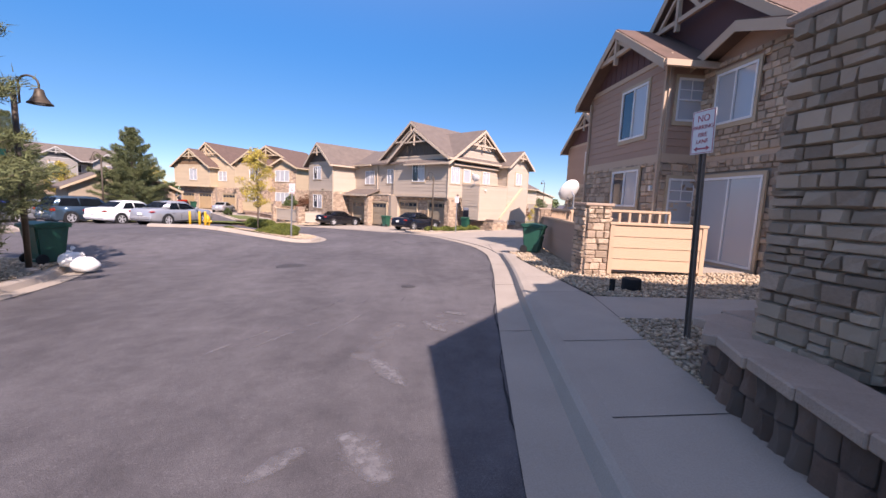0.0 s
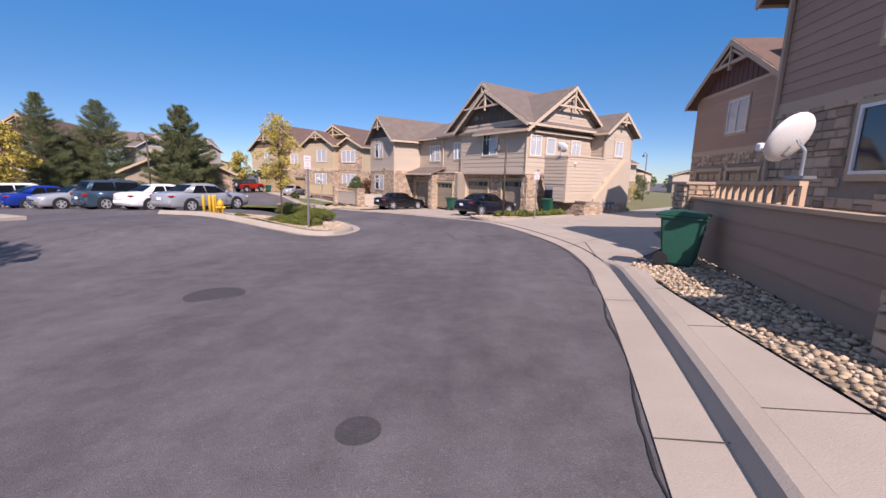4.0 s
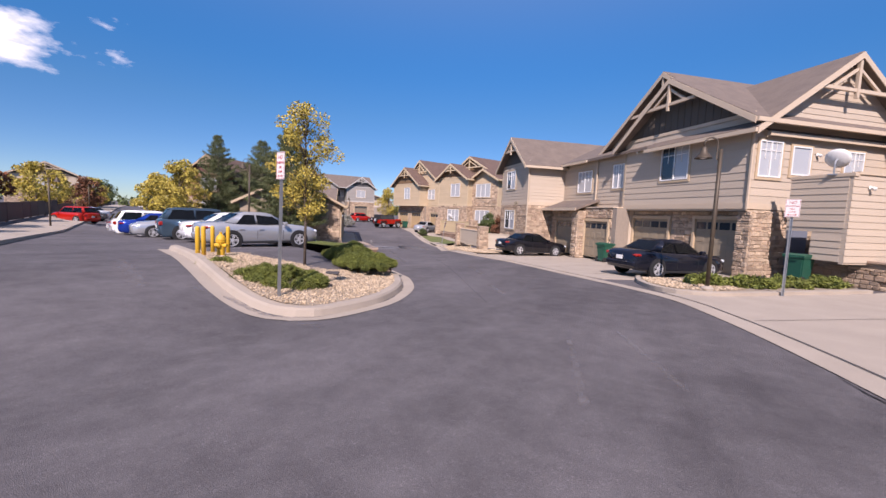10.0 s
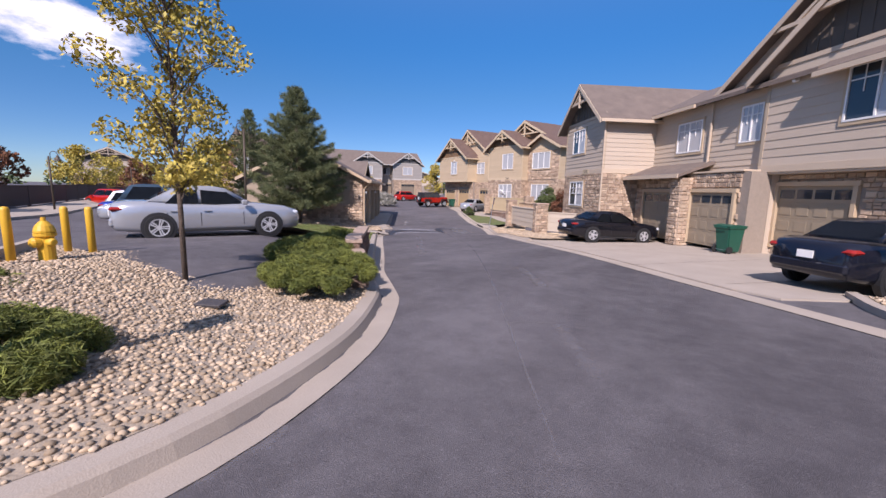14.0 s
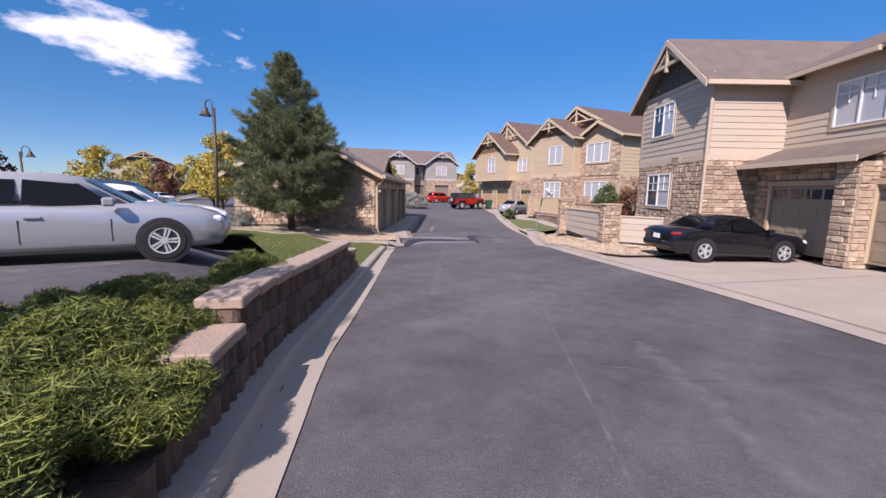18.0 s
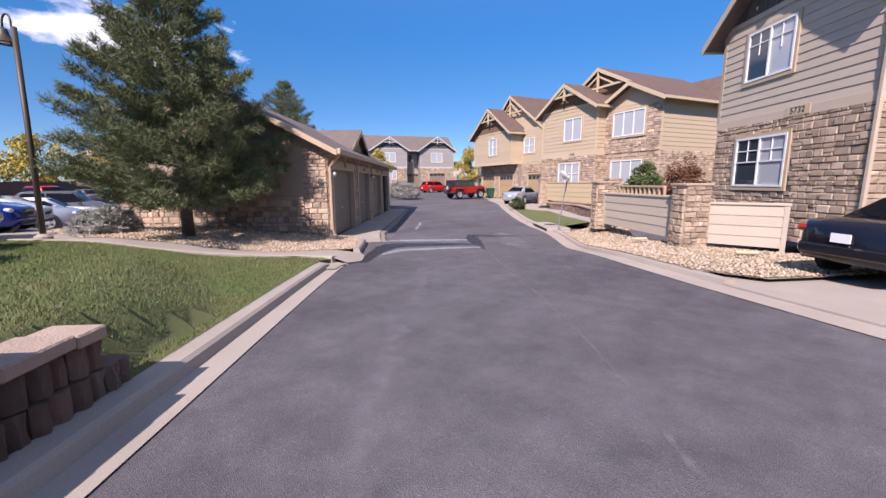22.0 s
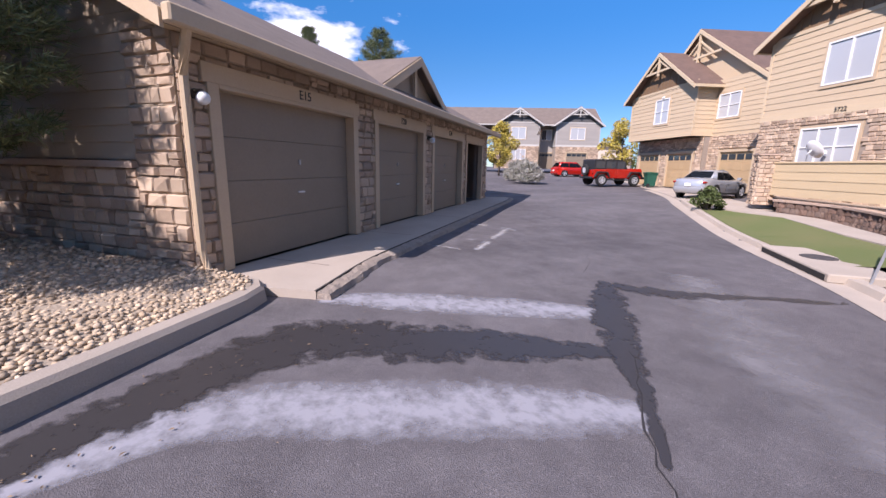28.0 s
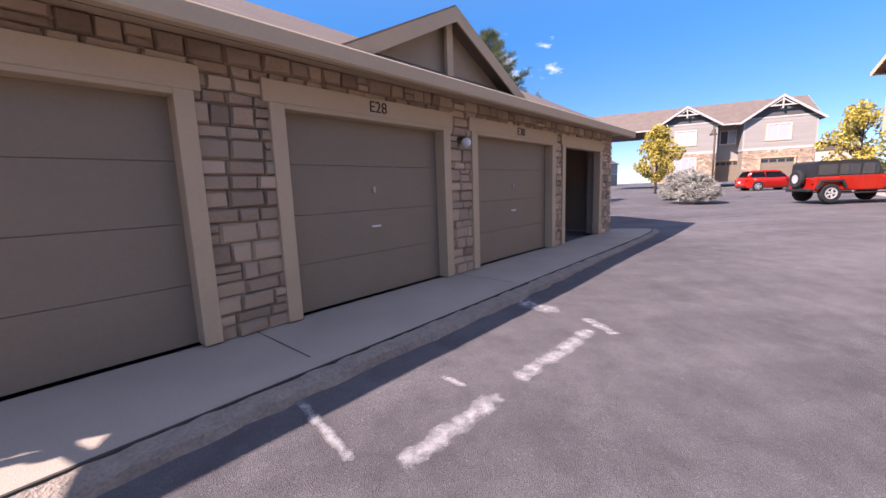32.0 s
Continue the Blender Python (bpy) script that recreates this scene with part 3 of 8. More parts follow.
        for x, nm in ((a0 - 0.35, "door_seam"), (mid, "door_seam"), (c1 + 0.45, "door_seam")):
            part(nm, box(bm_new(), x - 0.006, x + 0.006, sg * hw - 0.006, sg * hw + 0.004, 0.36, 0.72), M["black_plastic"], car)
        for x in (mid + 0.16, c1 + 0.62):
            part("door_handle", box(bm_new(), x - 0.1, x + 0.1, sg * (hw + 0.005) - 0.02, sg * (hw + 0.005) + 0.02, 0.74, 0.775, bevel=0.008), color, car)
        part("wing_mirror", box(bm_new(), a0 - 0.42, a0 - 0.25, sg * (hw + 0.1) - 0.1, sg * (hw + 0.1) + 0.08, 0.93, 1.07, bevel=0.03), color, car)
        part("sill", box(bm_new(), -S["wb"] / 2 + 0.4, S["wb"] / 2 - 0.4, sg * (hw - 0.02) - 0.02, sg * (hw - 0.02) + 0.025, 0.19, 0.27, bevel=0.01), M["black_plastic"], car)
        part("headlight", box(bm_new(), L / 2 - 0.42, L / 2 - 0.06, sg * 0.64 - 0.14, sg * 0.64 + 0.15, 0.6, 0.745, bevel=0.05), M["headlight"], car)
        part("tail_light", box(bm_new(), -L / 2 - 0.005, -L / 2 + 0.3, sg * 0.68 - 0.12, sg * 0.68 + 0.13, 0.76, S["deck"] - 0.13, bevel=0.05), M["tail"], car)
        for wx in (S["wb"] / 2, -S["wb"] / 2):
            r = S["r"]
            arch = bm_new()
            lathe(arch, [(0.02, -0.12), (r + 0.07, -0.12), (r + 0.07, 0.008), (r + 0.03, 0.012), (0.02, 0.012)], 24, Matrix.Translation((wx, sg * hw, r)) @ pose(0, 0, 0, -90 * sg))
            part("wheel_arch", arch, M["black_plastic"], car)
            wheel = part("wheel", lathe(bm_new(), [(0.02, -0.1), (r * 0.62, -0.1), (r * 0.7, -0.11), (r * 0.95, -0.11), (r, -0.08), (r, 0.06), (r * 0.95, 0.085), (r * 0.7, 0.085), (r * 0.66, 0.06), (0.02, 0.05)], 28, Matrix.Translation((wx, sg * (hw - 0.06), r)) @ pose(0, 0, 0, -90 * sg)), M["rubber"], car, smooth=False)
            rim = bm_new()
            mm = Matrix.Translation((wx, sg * (hw - 0.06), r)) @ pose(0, 0, 0, -90 * sg)
            lathe(rim, [(r * 0.62, 0.05), (r * 0.69, 0.05), (r * 0.69, 0.09), (r * 0.62, 0.085)], 28, mm, True)
            lathe(rim, [(0.01, 0.05), (0.06, 0.05), (0.06, 0.095), (0.01, 0.095)], 12, mm)
            for k in range(5):
                prism(rim, [(0.03, -0.032), (r * 0.64, -0.05), (r * 0.64, -0.012), (0.06, -0.008)], 0.062, 0.088, "z", mm @ pose(0, 0, 0, 0, 0, 72 * k))
                prism(rim, [(0.06, 0.008), (r * 0.64, 0.012), (r * 0.64, 0.05), (0.03, 0.032)], 0.062, 0.088, "z", mm @ pose(0, 0, 0, 0, 0, 72 * k))
            part("rim", rim, M["alloy"], wheel)
    part("grille", box(bm_new(), L / 2 - 0.06, L / 2 + 0.012, -0.38, 0.38, 0.5, 0.6, bevel=0.01), M["black_plastic"], car)
    part("front_intake", box(bm_new(), L / 2 - 0.12, L / 2 - 0.002, -0.5, 0.5, 0.27, 0.4, bevel=0.01), M["black_plastic"], car)
    part("rear_bumper", box(bm_new(), -L / 2 - 0.03, -L / 2 + 0.2, -hw + 0.16, hw - 0.16, 0.36, 0.58, bevel=0.05), color, car)
    part("number_plate", box(bm_new(), -L / 2 - 0.045, -L / 2 - 0.02, -0.15, 0.15, 0.62, 0.77), M["white"], car, "white number plate")
    return car


M["car_glass"] = glass_material("dark_car_glass", (0.012, 0.014, 0.016))
M["car_glass"].node_tree.nodes["Principled BSDF"].inputs["Specular IOR Level"].default_value = 0.4
M["headlight"] = material("headlight_lens", (0.6, 0.62, 0.64), (0.5, 0.52, 0.55), 0.1, bump=0)
M["tail"] = material("tail_light_lens", (0.35, 0.02, 0.015), (0.25, 0.015, 0.01), 0.15, bump=0)
PAINT = {"silver": car_paint("silver_car_paint", (0.44, 0.45, 0.465), 0.45), "white": car_paint("white_car_paint", (0.78, 0.78, 0.77), 0.0), "black": car_paint("black_car_paint", (0.010, 0.010, 0.014), 0.2),
         "navy": car_paint("blue_black_car_paint", (0.012, 0.014, 0.024), 0.3), "teal": car_paint("grey_blue_car_paint", (0.06, 0.10, 0.14), 0.5), "blue": car_paint("blue_car_paint", (0.01, 0.04, 0.28), 0.3),
         "red": car_paint("red_car_paint", (0.42, 0.016, 0.008), 0.1), "grey": car_paint("grey_car_paint", (0.16, 0.165, 0.17), 0.5)}


def level(m):
    """A pose already in the world, for thing(), which lays it on the fall of the site."""
    return Matrix.Translation((0, 0, -grade(m.translation.x, m.translation.y))) @ m


def on_land(x, y, deg, dz=0.0):
    return pose(x, y, rise(x, y) + dz, 0, 0, deg)


# ==== houses ====
def stone_unit(seed):
    """One rough stone of unit size, its back flat at y=0, face towards -y."""
    rnd = random.Random(seed)
    bm = bm_new()
    g = 4
    grid = [[None] * g for _ in range(g)]
    for i in range(g):
        for j in range(g):
            u, v = (0, 0.08, 0.92, 1)[i], (0, 0.12, 0.88, 1)[j]
            edge = i in (0, g - 1) or j in (0, g - 1)
            y = -0.35 if edge else -1 + rnd.uniform(-0.25, 0.2)
            grid[i][j] = bm.verts.new((u + (rnd.uniform(-0.02, 0.02)), y, v + rnd.uniform(-0.03, 0.03)))
    for i in range(g - 1):
        for j in range(g - 1):
            bm.faces.new((grid[i][j], grid[i + 1][j], grid[i + 1][j + 1], grid[i][j + 1]))
    ring = [grid[i][0] for i in range(g)] + [grid[g - 1][j] for j in range(1, g)] + [grid[i][g - 1] for i in range(g - 2, -1, -1)] + [grid[0][j] for j in range(g - 2, 0, -1)]
    back = [bm.verts.new((v.co.x, 0, v.co.z)) for v in ring]
    n = len(ring)
    for i in range(n):
        bm.faces.new((ring[(i + 1) % n], ring[i], back[i], back[(i + 1) % n]))
    bm.normal_update()
    me = bpy.data.meshes.new("stone")
    bm.to_mesh(me)
    bm.free()
    me.materials.append(M["stone"])
    return me


STONE_UNITS = [stone_unit(s) for s in range(8)]
STONE_ARR = [(np.array([v.co[:] for v in me.vertices]), [tuple(p.vertices) for p in me.polygons]) for me in STONE_UNITS]


def layout_stones(w, h, rnd, size=1.0, longest=0.38):
    """Random ashlar over a w x h field: rows of mixed heights, some stones two rows tall."""
    out, z = [], 0.0
    while z < h - 0.02:
        rh = min(rnd.choice((0.11, 0.14, 0.17, 0.2)) * size, h - z)
        if h - z - rh < 0.05:
            rh = h - z
        x = 0.0
        while x < w - 0.01:
            ln = min(rnd.uniform(0.13, longest) * size, w - x)
            if w - x - ln < 0.08:
                ln = w - x
            if rh > 0.16 * size and rnd.random() < 0.16:
                k = rnd.uniform(0.4, 0.6)
                out += [(x, z, ln, rh * k), (x, z + rh * k, ln, rh * (1 - k))]
            else:
                out.append((x, z, ln, rh))
            x += ln
        z += rh
    return out


stone_seed = [100]


def stones(parent, m, w, h, as_parts=True, holes=(), size=1.0, proud=0.05, longest=0.38):
    """Stone facing on the plane of m: x along, z up, facing -y. holes: (x0, x1, z0, z1)."""
    stone_seed[0] += 1
    rnd = random.Random(stone_seed[0])
    V, F = [], []
    for x, z, a, b in layout_stones(w, h, rnd, size, longest):
        cx, cz = x + a / 2, z + b / 2
        if any(x0 - 0.03 < cx < x1 + 0.03 and z0 - 0.03 < cz < z1 + 0.03 for x0, x1, z0, z1 in holes):
            continue
        j = 0.0035
        k = m @ Matrix.Translation((x + j, 0, z + j)) @ Matrix.Diagonal((max(a - 2 * j, 0.02), proud * rnd.uniform(0.7, 1.3), max(b - 2 * j, 0.02), 1))
        u = rnd.randrange(8)
        if as_parts:
            ob = new("stone", STONE_UNITS[u])
            ob.parent = parent
            ob.matrix_local = k
        else:
            arr, fs = STONE_ARR[u]
            off = len(V)
            V.extend((k @ Vector(v))[:] for v in arr)
            F.extend(tuple(i + off for i in f) for f in fs)
    if V:
        ob = mesh_of("stone_facing", V, F, M["stone_far"], parent)
        ob["kind"] = "stuff"


def boards(parent, m, w, z0, z1, mat, step=0.2, gable=None, name="siding_board"):
    """Lap siding on the plane of m (x along, z up, facing -y): one object a board. gable=(apex x, apex z, eave z) cuts them to the slope."""
    z = z0
    while z < z1 - 0.03:
        t = min(step, z1 - z)
        xa, xb = 0.0, w
        if gable:
            ax, az, ez = gable
            if z + t > ez:
                k = grp((z + t - ez) / (az - ez))
                xa, xb = ax * k, w - (w - ax) * k
        if xb - xa > 0.1:
            bm = prism(bm_new(), [(-0.006, z), (-0.026, z), (-0.008, z + t), (-0.002, z + t)], xa, xb, "x", m)
            part(name, bm, mat, parent)
        z += t


def hash_pick(x, z):
    """Some windows take the pale glass that stands for blinds and reflected sky."""
    return int(x * 37 + z * 91) % 3 < 2


def window(parent, m, x, z, w, h, muntins=(1, 0), grid_top=False, frame=None, depth=0.07, name="window", trim=None):
    """A window on the plane of m: frame, sash bars, panes, trim boards."""
    win = new(name)
    win.parent = parent
    win.matrix_local = m @ Matrix.Translation((x, 0, z))
    f = 0.055
    fm = frame or M["white"]
    bm = bm_new()
    box(bm, 0, w, -depth, 0.02, 0, f)
    box(bm, 0, w, -depth, 0.02, h - f, h)
    box(bm, 0, f, -depth, 0.02, f, h - f)
    box(bm, w - f, w, -depth, 0.02, f, h - f)
    part("window_frame", bm, fm, win)
    t = 0.09
    bm = bm_new()
    for x0, x1, zz0, zz1 in ((-t, w + t, h, h + t), (-t, w + t, -t * 1.2, 0), (-t, 0, 0, h), (w, w + t, 0, h)):
        box(bm, x0, x1, -depth + 0.015, 0, zz0, zz1)
    part("window_trim", bm, trim or M["trim"], win)
    nx = muntins[0] + 1
    for i in range(nx):
        x0, x1 = f + (w - 2 * f) * i / nx, f + (w - 2 * f) * (i + 1) / nx
        part("pane", box(bm_new(), x0 + 0.004, x1 - 0.004, -depth + 0.04, -depth + 0.05, f, h - f), M["pale_pane"] if (i == 1 or hash_pick(x, z)) else M["glass"], win)
        if i:
            part("mullion", box(bm_new(), x0 - 0.025, x0 + 0.025, -depth - 0.004, -depth + 0.036, f, h - f), fm, win)
    for k in range(muntins[1]):
        zz = f + (h - 2 * f) * (k + 1) / (muntins[1] + 1)
        part("glazing_bar", box(bm_new(), f, w - f, -depth + 0.008, -depth + 0.036, zz - 0.018, zz + 0.018), fm, win)
    if grid_top:
        for i in range(nx):
            x0, x1 = f + (w - 2 * f) * i / nx, f + (w - 2 * f) * (i + 1) / nx
            part("glazing_bar", box(bm_new(), (x0 + x1) / 2 - 0.01, (x0 + x1) / 2 + 0.01, -depth + 0.012, -depth + 0.036, h * 0.5, h - f), fm, win)
        part("glazing_bar", box(bm_new(), f, w - f, -depth + 0.014, -depth + 0.036, h * 0.72, h * 0.74), fm, win)
    return win


def garage_door(parent, m, x, z, w, h, mat, windows=True, panels=4, trim=True, name="garage_door"):
    """A panelled door set back in its opening, with trim boards round it."""
    g = new(name)
    g.parent = parent
    g.matrix_local = m @ Matrix.Translation((x, 0, z))
    t = 0.13
    if trim:
        for nm, x0, x1, zz0, zz1 in (("head_trim", -t - 0.04, w + t + 0.04, h, h + t * 1.15), ("side_trim", -t, 0, 0.0, h), ("side_trim", w, w + t, 0.0, h)):
            part(nm, box(bm_new(), x0, x1, -0.075, 0.06, zz0, zz1, bevel=0.006), M["trim"], g)
    for i in range(panels):
        z0, z1 = h * i / panels, h * (i + 1) / panels
        top = windows and i == panels - 1
        bm = box(bm_new(), 0, w, 0.02, 0.06, z0 + 0.0015, z1 - 0.0015, bevel=0.005)
        n = 4
        p = part("door_panel", bm, mat, g)
        for k in range(n):
            xa, xb = w * k / n + 0.09, w * (k + 1) / n - 0.09
            if top:
                part("door_window", box(bm_new(), xa - 0.04, xb + 0.04, 0.008, 0.019, z0 + 0.12, z1 - 0.12), M["glass"], p)
            elif panels == 4 and windows:
                part("raised_panel", box(bm_new(), xa, xb, 0.006, 0.02, z0 + 0.1, z1 - 0.1, bevel=0.006), mat, p)
    return g


def truss(parent, m, ax, az, half, drop, y, mat):
    """Gable ornament: collar beam, king post, two braces, in front of the gable."""
    k = drop * 0.46
    z = az - k
    x = half * k / drop
    part("collar_beam", beam(bm_new(), m @ Vector((ax - x, y, z)), m @ Vector((ax + x, y, z)), 0.1, 0.13), mat, parent)
    part("king_post", beam(bm_new(), m @ Vector((ax, y - 0.012, z - 0.28)), m @ Vector((ax, y - 0.012, az - 0.08)), 0.11, 0.13, (0, 1, 0)), mat, parent)
    for s in (-1, 1):
        part("brace", beam(bm_new(), m @ Vector((ax + s * x * 0.62, y + 0.008, z + 0.06)), m @ Vector((ax + s * 0.05, y + 0.008, az - k * 0.4)), 0.08, 0.1), mat, parent)


def gable_roof(parent, m, w, d, ez, az, mat, trim, over=0.45, over_f=0.5, over_b=0.0, ornament=True, ax=None, thick=0.16, fy=0.0):
    """Two slopes over a w x d block (gable on y=0, ridge along y), bargeboards, gutters, ornament."""
    ax = w / 2 if ax is None else ax
    for s, half in ((-1, ax), (1, w - ax)):
        sl = (az - ez) / half
        xe, ze = ax + s * (half + over), ez - over * sl
        pts = [(ax, az + 0.1), (xe, ze + 0.1), (xe, ze + 0.1 - thick), (ax, az + 0.1 - thick)]
        part("roof_slope", prism(bm_new(), pts, fy - over_f, d + over_b, "y", m), mat, parent)
        part("bargeboard", prism(bm_new(), [(ax, az + 0.07), (xe, ze + 0.07), (xe, ze - 0.17), (ax, az - 0.17)], fy - over_f - 0.035, fy - over_f - 0.002, "y", m), trim, parent)
        gut = bm_new()
        box(gut, min(xe, xe + s * 0.1), max(xe, xe + s * 0.1), fy - over_f, d + over_b, ze - 0.1, ze + 0.05, m)
        part("gutter", gut, trim, parent)
    if ornament:
        truss(parent, m, ax, az - 0.02, ax, az - ez, fy - over_f + 0.08, trim)


def block_walls(parent, m, w, d, z0, z1, mat, name="wall", gable=None, t=0.2):
    """Four thick walls; gable=(ax, az) raises the front and back to a point."""
    for y0, y1 in ((0, t), (d - t, d)):
        pts = [(0, z0), (w, z0), (w, z1)] + ([(gable[0], gable[1])] if gable else []) + [(0, z1)]
        part(name, prism(bm_new(), pts, y0, y1, "y", m), mat, parent)
    for x0, x1 in ((0, t), (w - t, w)):
        part(name, box(bm_new(), x0, x1, t, d - t, z0, z1, m), mat, parent)


def wing(house, m, w, d, zs, ez, az, P, low="stone", lap=0.2, stone_parts=False, sides="flr", band=True, ornament=True, over=0.45, over_f=0.5, ax=None, gable_panel=True, back=0.0, holes=(), near=True, zlow=0.0, side_holes_r=()):
    """A two-storey block with a front gable on y=0 of m: lower storey to zs, siding to ez, gable to az."""
    ax = w / 2 if ax is None else ax
    if low:
        block_walls(house, m, w, d, zlow, zs, M["mortar"] if low == "stone" else P["wall"], "lower_wall")
        if low == "stone":
            if "f" in sides:
                stones(house, m, w, zs - zlow, stone_parts, holes)
            if "r" in sides:
                stones(house, m @ pose(w, 0, 0, 0, 0, 90), min(d, 6), zs - zlow, stone_parts, side_holes_r)
            if "l" in sides:
                stones(house, m @ pose(0, min(d, 6), 0, 0, 0, -90), min(d, 6), zs - zlow, False)
    block_walls(house, m, w, d, zs, ez, P["wall"], "upper_wall", (ax, az))
    if band:
        bm = bm_new()
        box(bm, -0.04, w + 0.04, -0.045, 0.0, zs - 0.02, zs + 0.2, m)
        box(bm, w, w + 0.045, 0.0, d, zs - 0.02, zs + 0.2, m)
        box(bm, -0.045, 0, 0.0, d, zs - 0.02, zs + 0.2, m)
        part("band_board", bm, P["trim"], house)
    zb = zs + (0.2 if band else 0)
    if "f" in sides:
        boards(house, m, w, zb, ez - 0.02, P["wall"], lap)
    if "r" in sides:
        boards(house, m @ pose(w, 0, 0, 0, 0, 90), d, zb, ez - 0.02, P["wall"], lap)
    if "l" in sides:
        boards(house, m @ pose(0, d, 0, 0, 0, -90), d, zb, ez - 0.02, P["wall"], lap)
    for x in (0, w):
        part("corner_board", box(bm_new(), x - 0.06, x + 0.06, -0.035, 0.06, zb, ez - 0.02, m), P["trim2"], house)
    if gable_panel:
        part("gable_band", box(bm_new(), -0.02, w + 0.02, -0.04, 0.0, ez - 0.02, ez + 0.12, m), P["trim"], house)
        k = (az - ez - 0.12) / (az - ez)
        pts = [(ax - ax * k, ez + 0.12), (ax + (w - ax) * k, ez + 0.12), (ax, az)]
        part("gable_panel", prism(bm_new(), pts, -0.02, 0.0, "y", m), P["gable"], house)
        n = int(w / 0.35)
        for i in range(1, n):
            x = w * i / n
            zt = ez + (az - ez) * (x / ax if x < ax else (w - x) / (w - ax))
            if zt - ez > 0.3:
                part("batten", box(bm_new(), x - 0.025, x + 0.025, -0.038, -0.02, ez + 0.12, zt - 0.04, m), P["gable"], house)
    gable_roof(house, m, w, d, ez, az, P["roof"], P["trim"], over, over_f, back, ornament, ax)


# ---- palettes ----
WHITE_TRIM = paint("pale_trim", (0.56, 0.43, 0.29))
PB = dict(wall=paint("tan_siding", (0.5, 0.41, 0.315)), trim=paint("tan_trim", (0.54, 0.43, 0.315)), trim2=paint("tan_corner", (0.42, 0.335, 0.24)), gable=paint("dark_brown_gable", (0.10, 0.08, 0.062)), roof=M["shingle"])
PA = dict(wall=paint("brown_siding", (0.40, 0.255, 0.18)), trim=paint("brown_trim", (0.5, 0.37, 0.26)), trim2=paint("brown_corner", (0.45, 0.33, 0.235)), gable=paint("maroon_gable", (0.12, 0.055, 0.05)), roof=M["shingle_red"])
PC = dict(wall=paint("yellow_tan_siding", (0.52, 0.40, 0.26)), trim=paint("cream_board", (0.55, 0.43, 0.28)), trim2=paint("cream_corner", (0.55, 0.43, 0.28)), gable=paint("brown_gable", (0.19, 0.115, 0.06)), roof=M["shingle_red"])
PD = dict(wall=paint("grey_siding", (0.33, 0.30, 0.265)), trim=paint("grey_white_trim", (0.5, 0.47, 0.42)), trim2=paint("grey_corner", (0.4, 0.38, 0.35)), gable=paint("dark_grey_gable", (0.10, 0.095, 0.09)), roof=M["shingle"])
PE = dict(wall=paint("red_brown_siding", (0.25, 0.12, 0.08)), trim=paint("red_trim", (0.42, 0.30, 0.2)), trim2=paint("red_corner", (0.34, 0.24, 0.16)), gable=paint("dark_red_gable", (0.12, 0.05, 0.04)), roof=M["shingle_red"])
I4 = Matrix()


def shift(x, y, z=0, rz=0):
    return pose(x, y, z, 0, 0, rz)


# ---- house with the number 5732 ----
hb = thing("house", pose(-7.93, 41.6, 0.2, 0, 0, -48), "two-storey tan sided house with stone base and brown gables", "house")
# lower wing by the fence
wing(hb, shift(-5.15, 0), 4.8, 7.5, 3.2, 6.1, 8.05, PB, stone_parts=True, sides="flr", holes=[(0.95, 2.85, 1.3, 2.85)], over=0.4, lap=0.22)
window(hb, shift(-5.15, 0), 1.0, 4.4, 1.6, 1.35, (1, 0), True)
window(hb, shift(-5.15, -0.03), 1.0, 1.4, 1.8, 1.4, (1, 1), True)
# recessed middle with two garages
block_walls(hb, shift(-0.35, 2.75), 6.9, 7, 0, 6.0, PB["wall"], "middle_wall")
boards(hb, shift(-0.35, 2.75), 6.6, 3.3, 5.95, PB["wall"], 0.22)
window(hb, shift(-0.35, 2.75), 1.75, 4.05, 1.55, 1.35, (1, 0), True)
window(hb, shift(-0.35, 2.75), 5.3, 4.15, 0.95, 1.35, (1, 0), True)
for x0, x1, z0, z1 in ((-0.34, 0.4, 0, 3.0), (2.95, 3.75, 0, 3.0), (6.0, 6.55, 0, 3.0), (0.4, 2.95, 2.3, 3.0), (3.75, 6.0, 2.3, 3.0)):
    part("garage_wall", box(bm_new(), x0, x1, 1.95, 2.73, z0, z1), M["mortar"], hb)
part("ledge", box(bm_new(), 3.3, 6.3, 1.85, 2.73, 3.01, 3.08, bevel=0.01), PB["trim"], hb)
stones(hb, shift(-0.3, 1.95), 6.5, 2.98, False, [(0.6, 3.35, 0, 2.45), (3.95, 6.4, 0, 2.45)])
garage_door(hb, shift(0, 1.9), 0.48, 0.1, 2.4, 2.15, paint("tan_brown_garage_door", (0.3, 0.24, 0.165)))
garage_door(hb, shift(0, 1.9), 3.8, 0.15, 2.15, 2.1, paint("tan_brown_garage_door_b", (0.3, 0.24, 0.165)))
for x in (3.1,):
    part("pier_core", box(bm_new(), x, x + 0.62, 1.45, 1.94, 0.0, 2.85), M["mortar"], hb)
    stones(hb, shift(x, 1.45), 0.62, 2.85, True)
    stones(hb, shift(x + 0.62, 1.45, 0, 90), 0.48, 2.85, False)
    stones(hb, shift(x, 1.93, 0, -90), 0.48, 2.85, False)
part("porch_roof", prism(bm_new(), [(1.15, 2.98), (2.85, 3.62), (2.85, 3.48), (1.15, 2.86)], -0.35, 3.85, "x"), PB["roof"], hb)
part("porch_fascia", box(bm_new(), -0.35, 3.87, 1.1, 1.15, 2.84, 3.0), PB["trim"], hb)
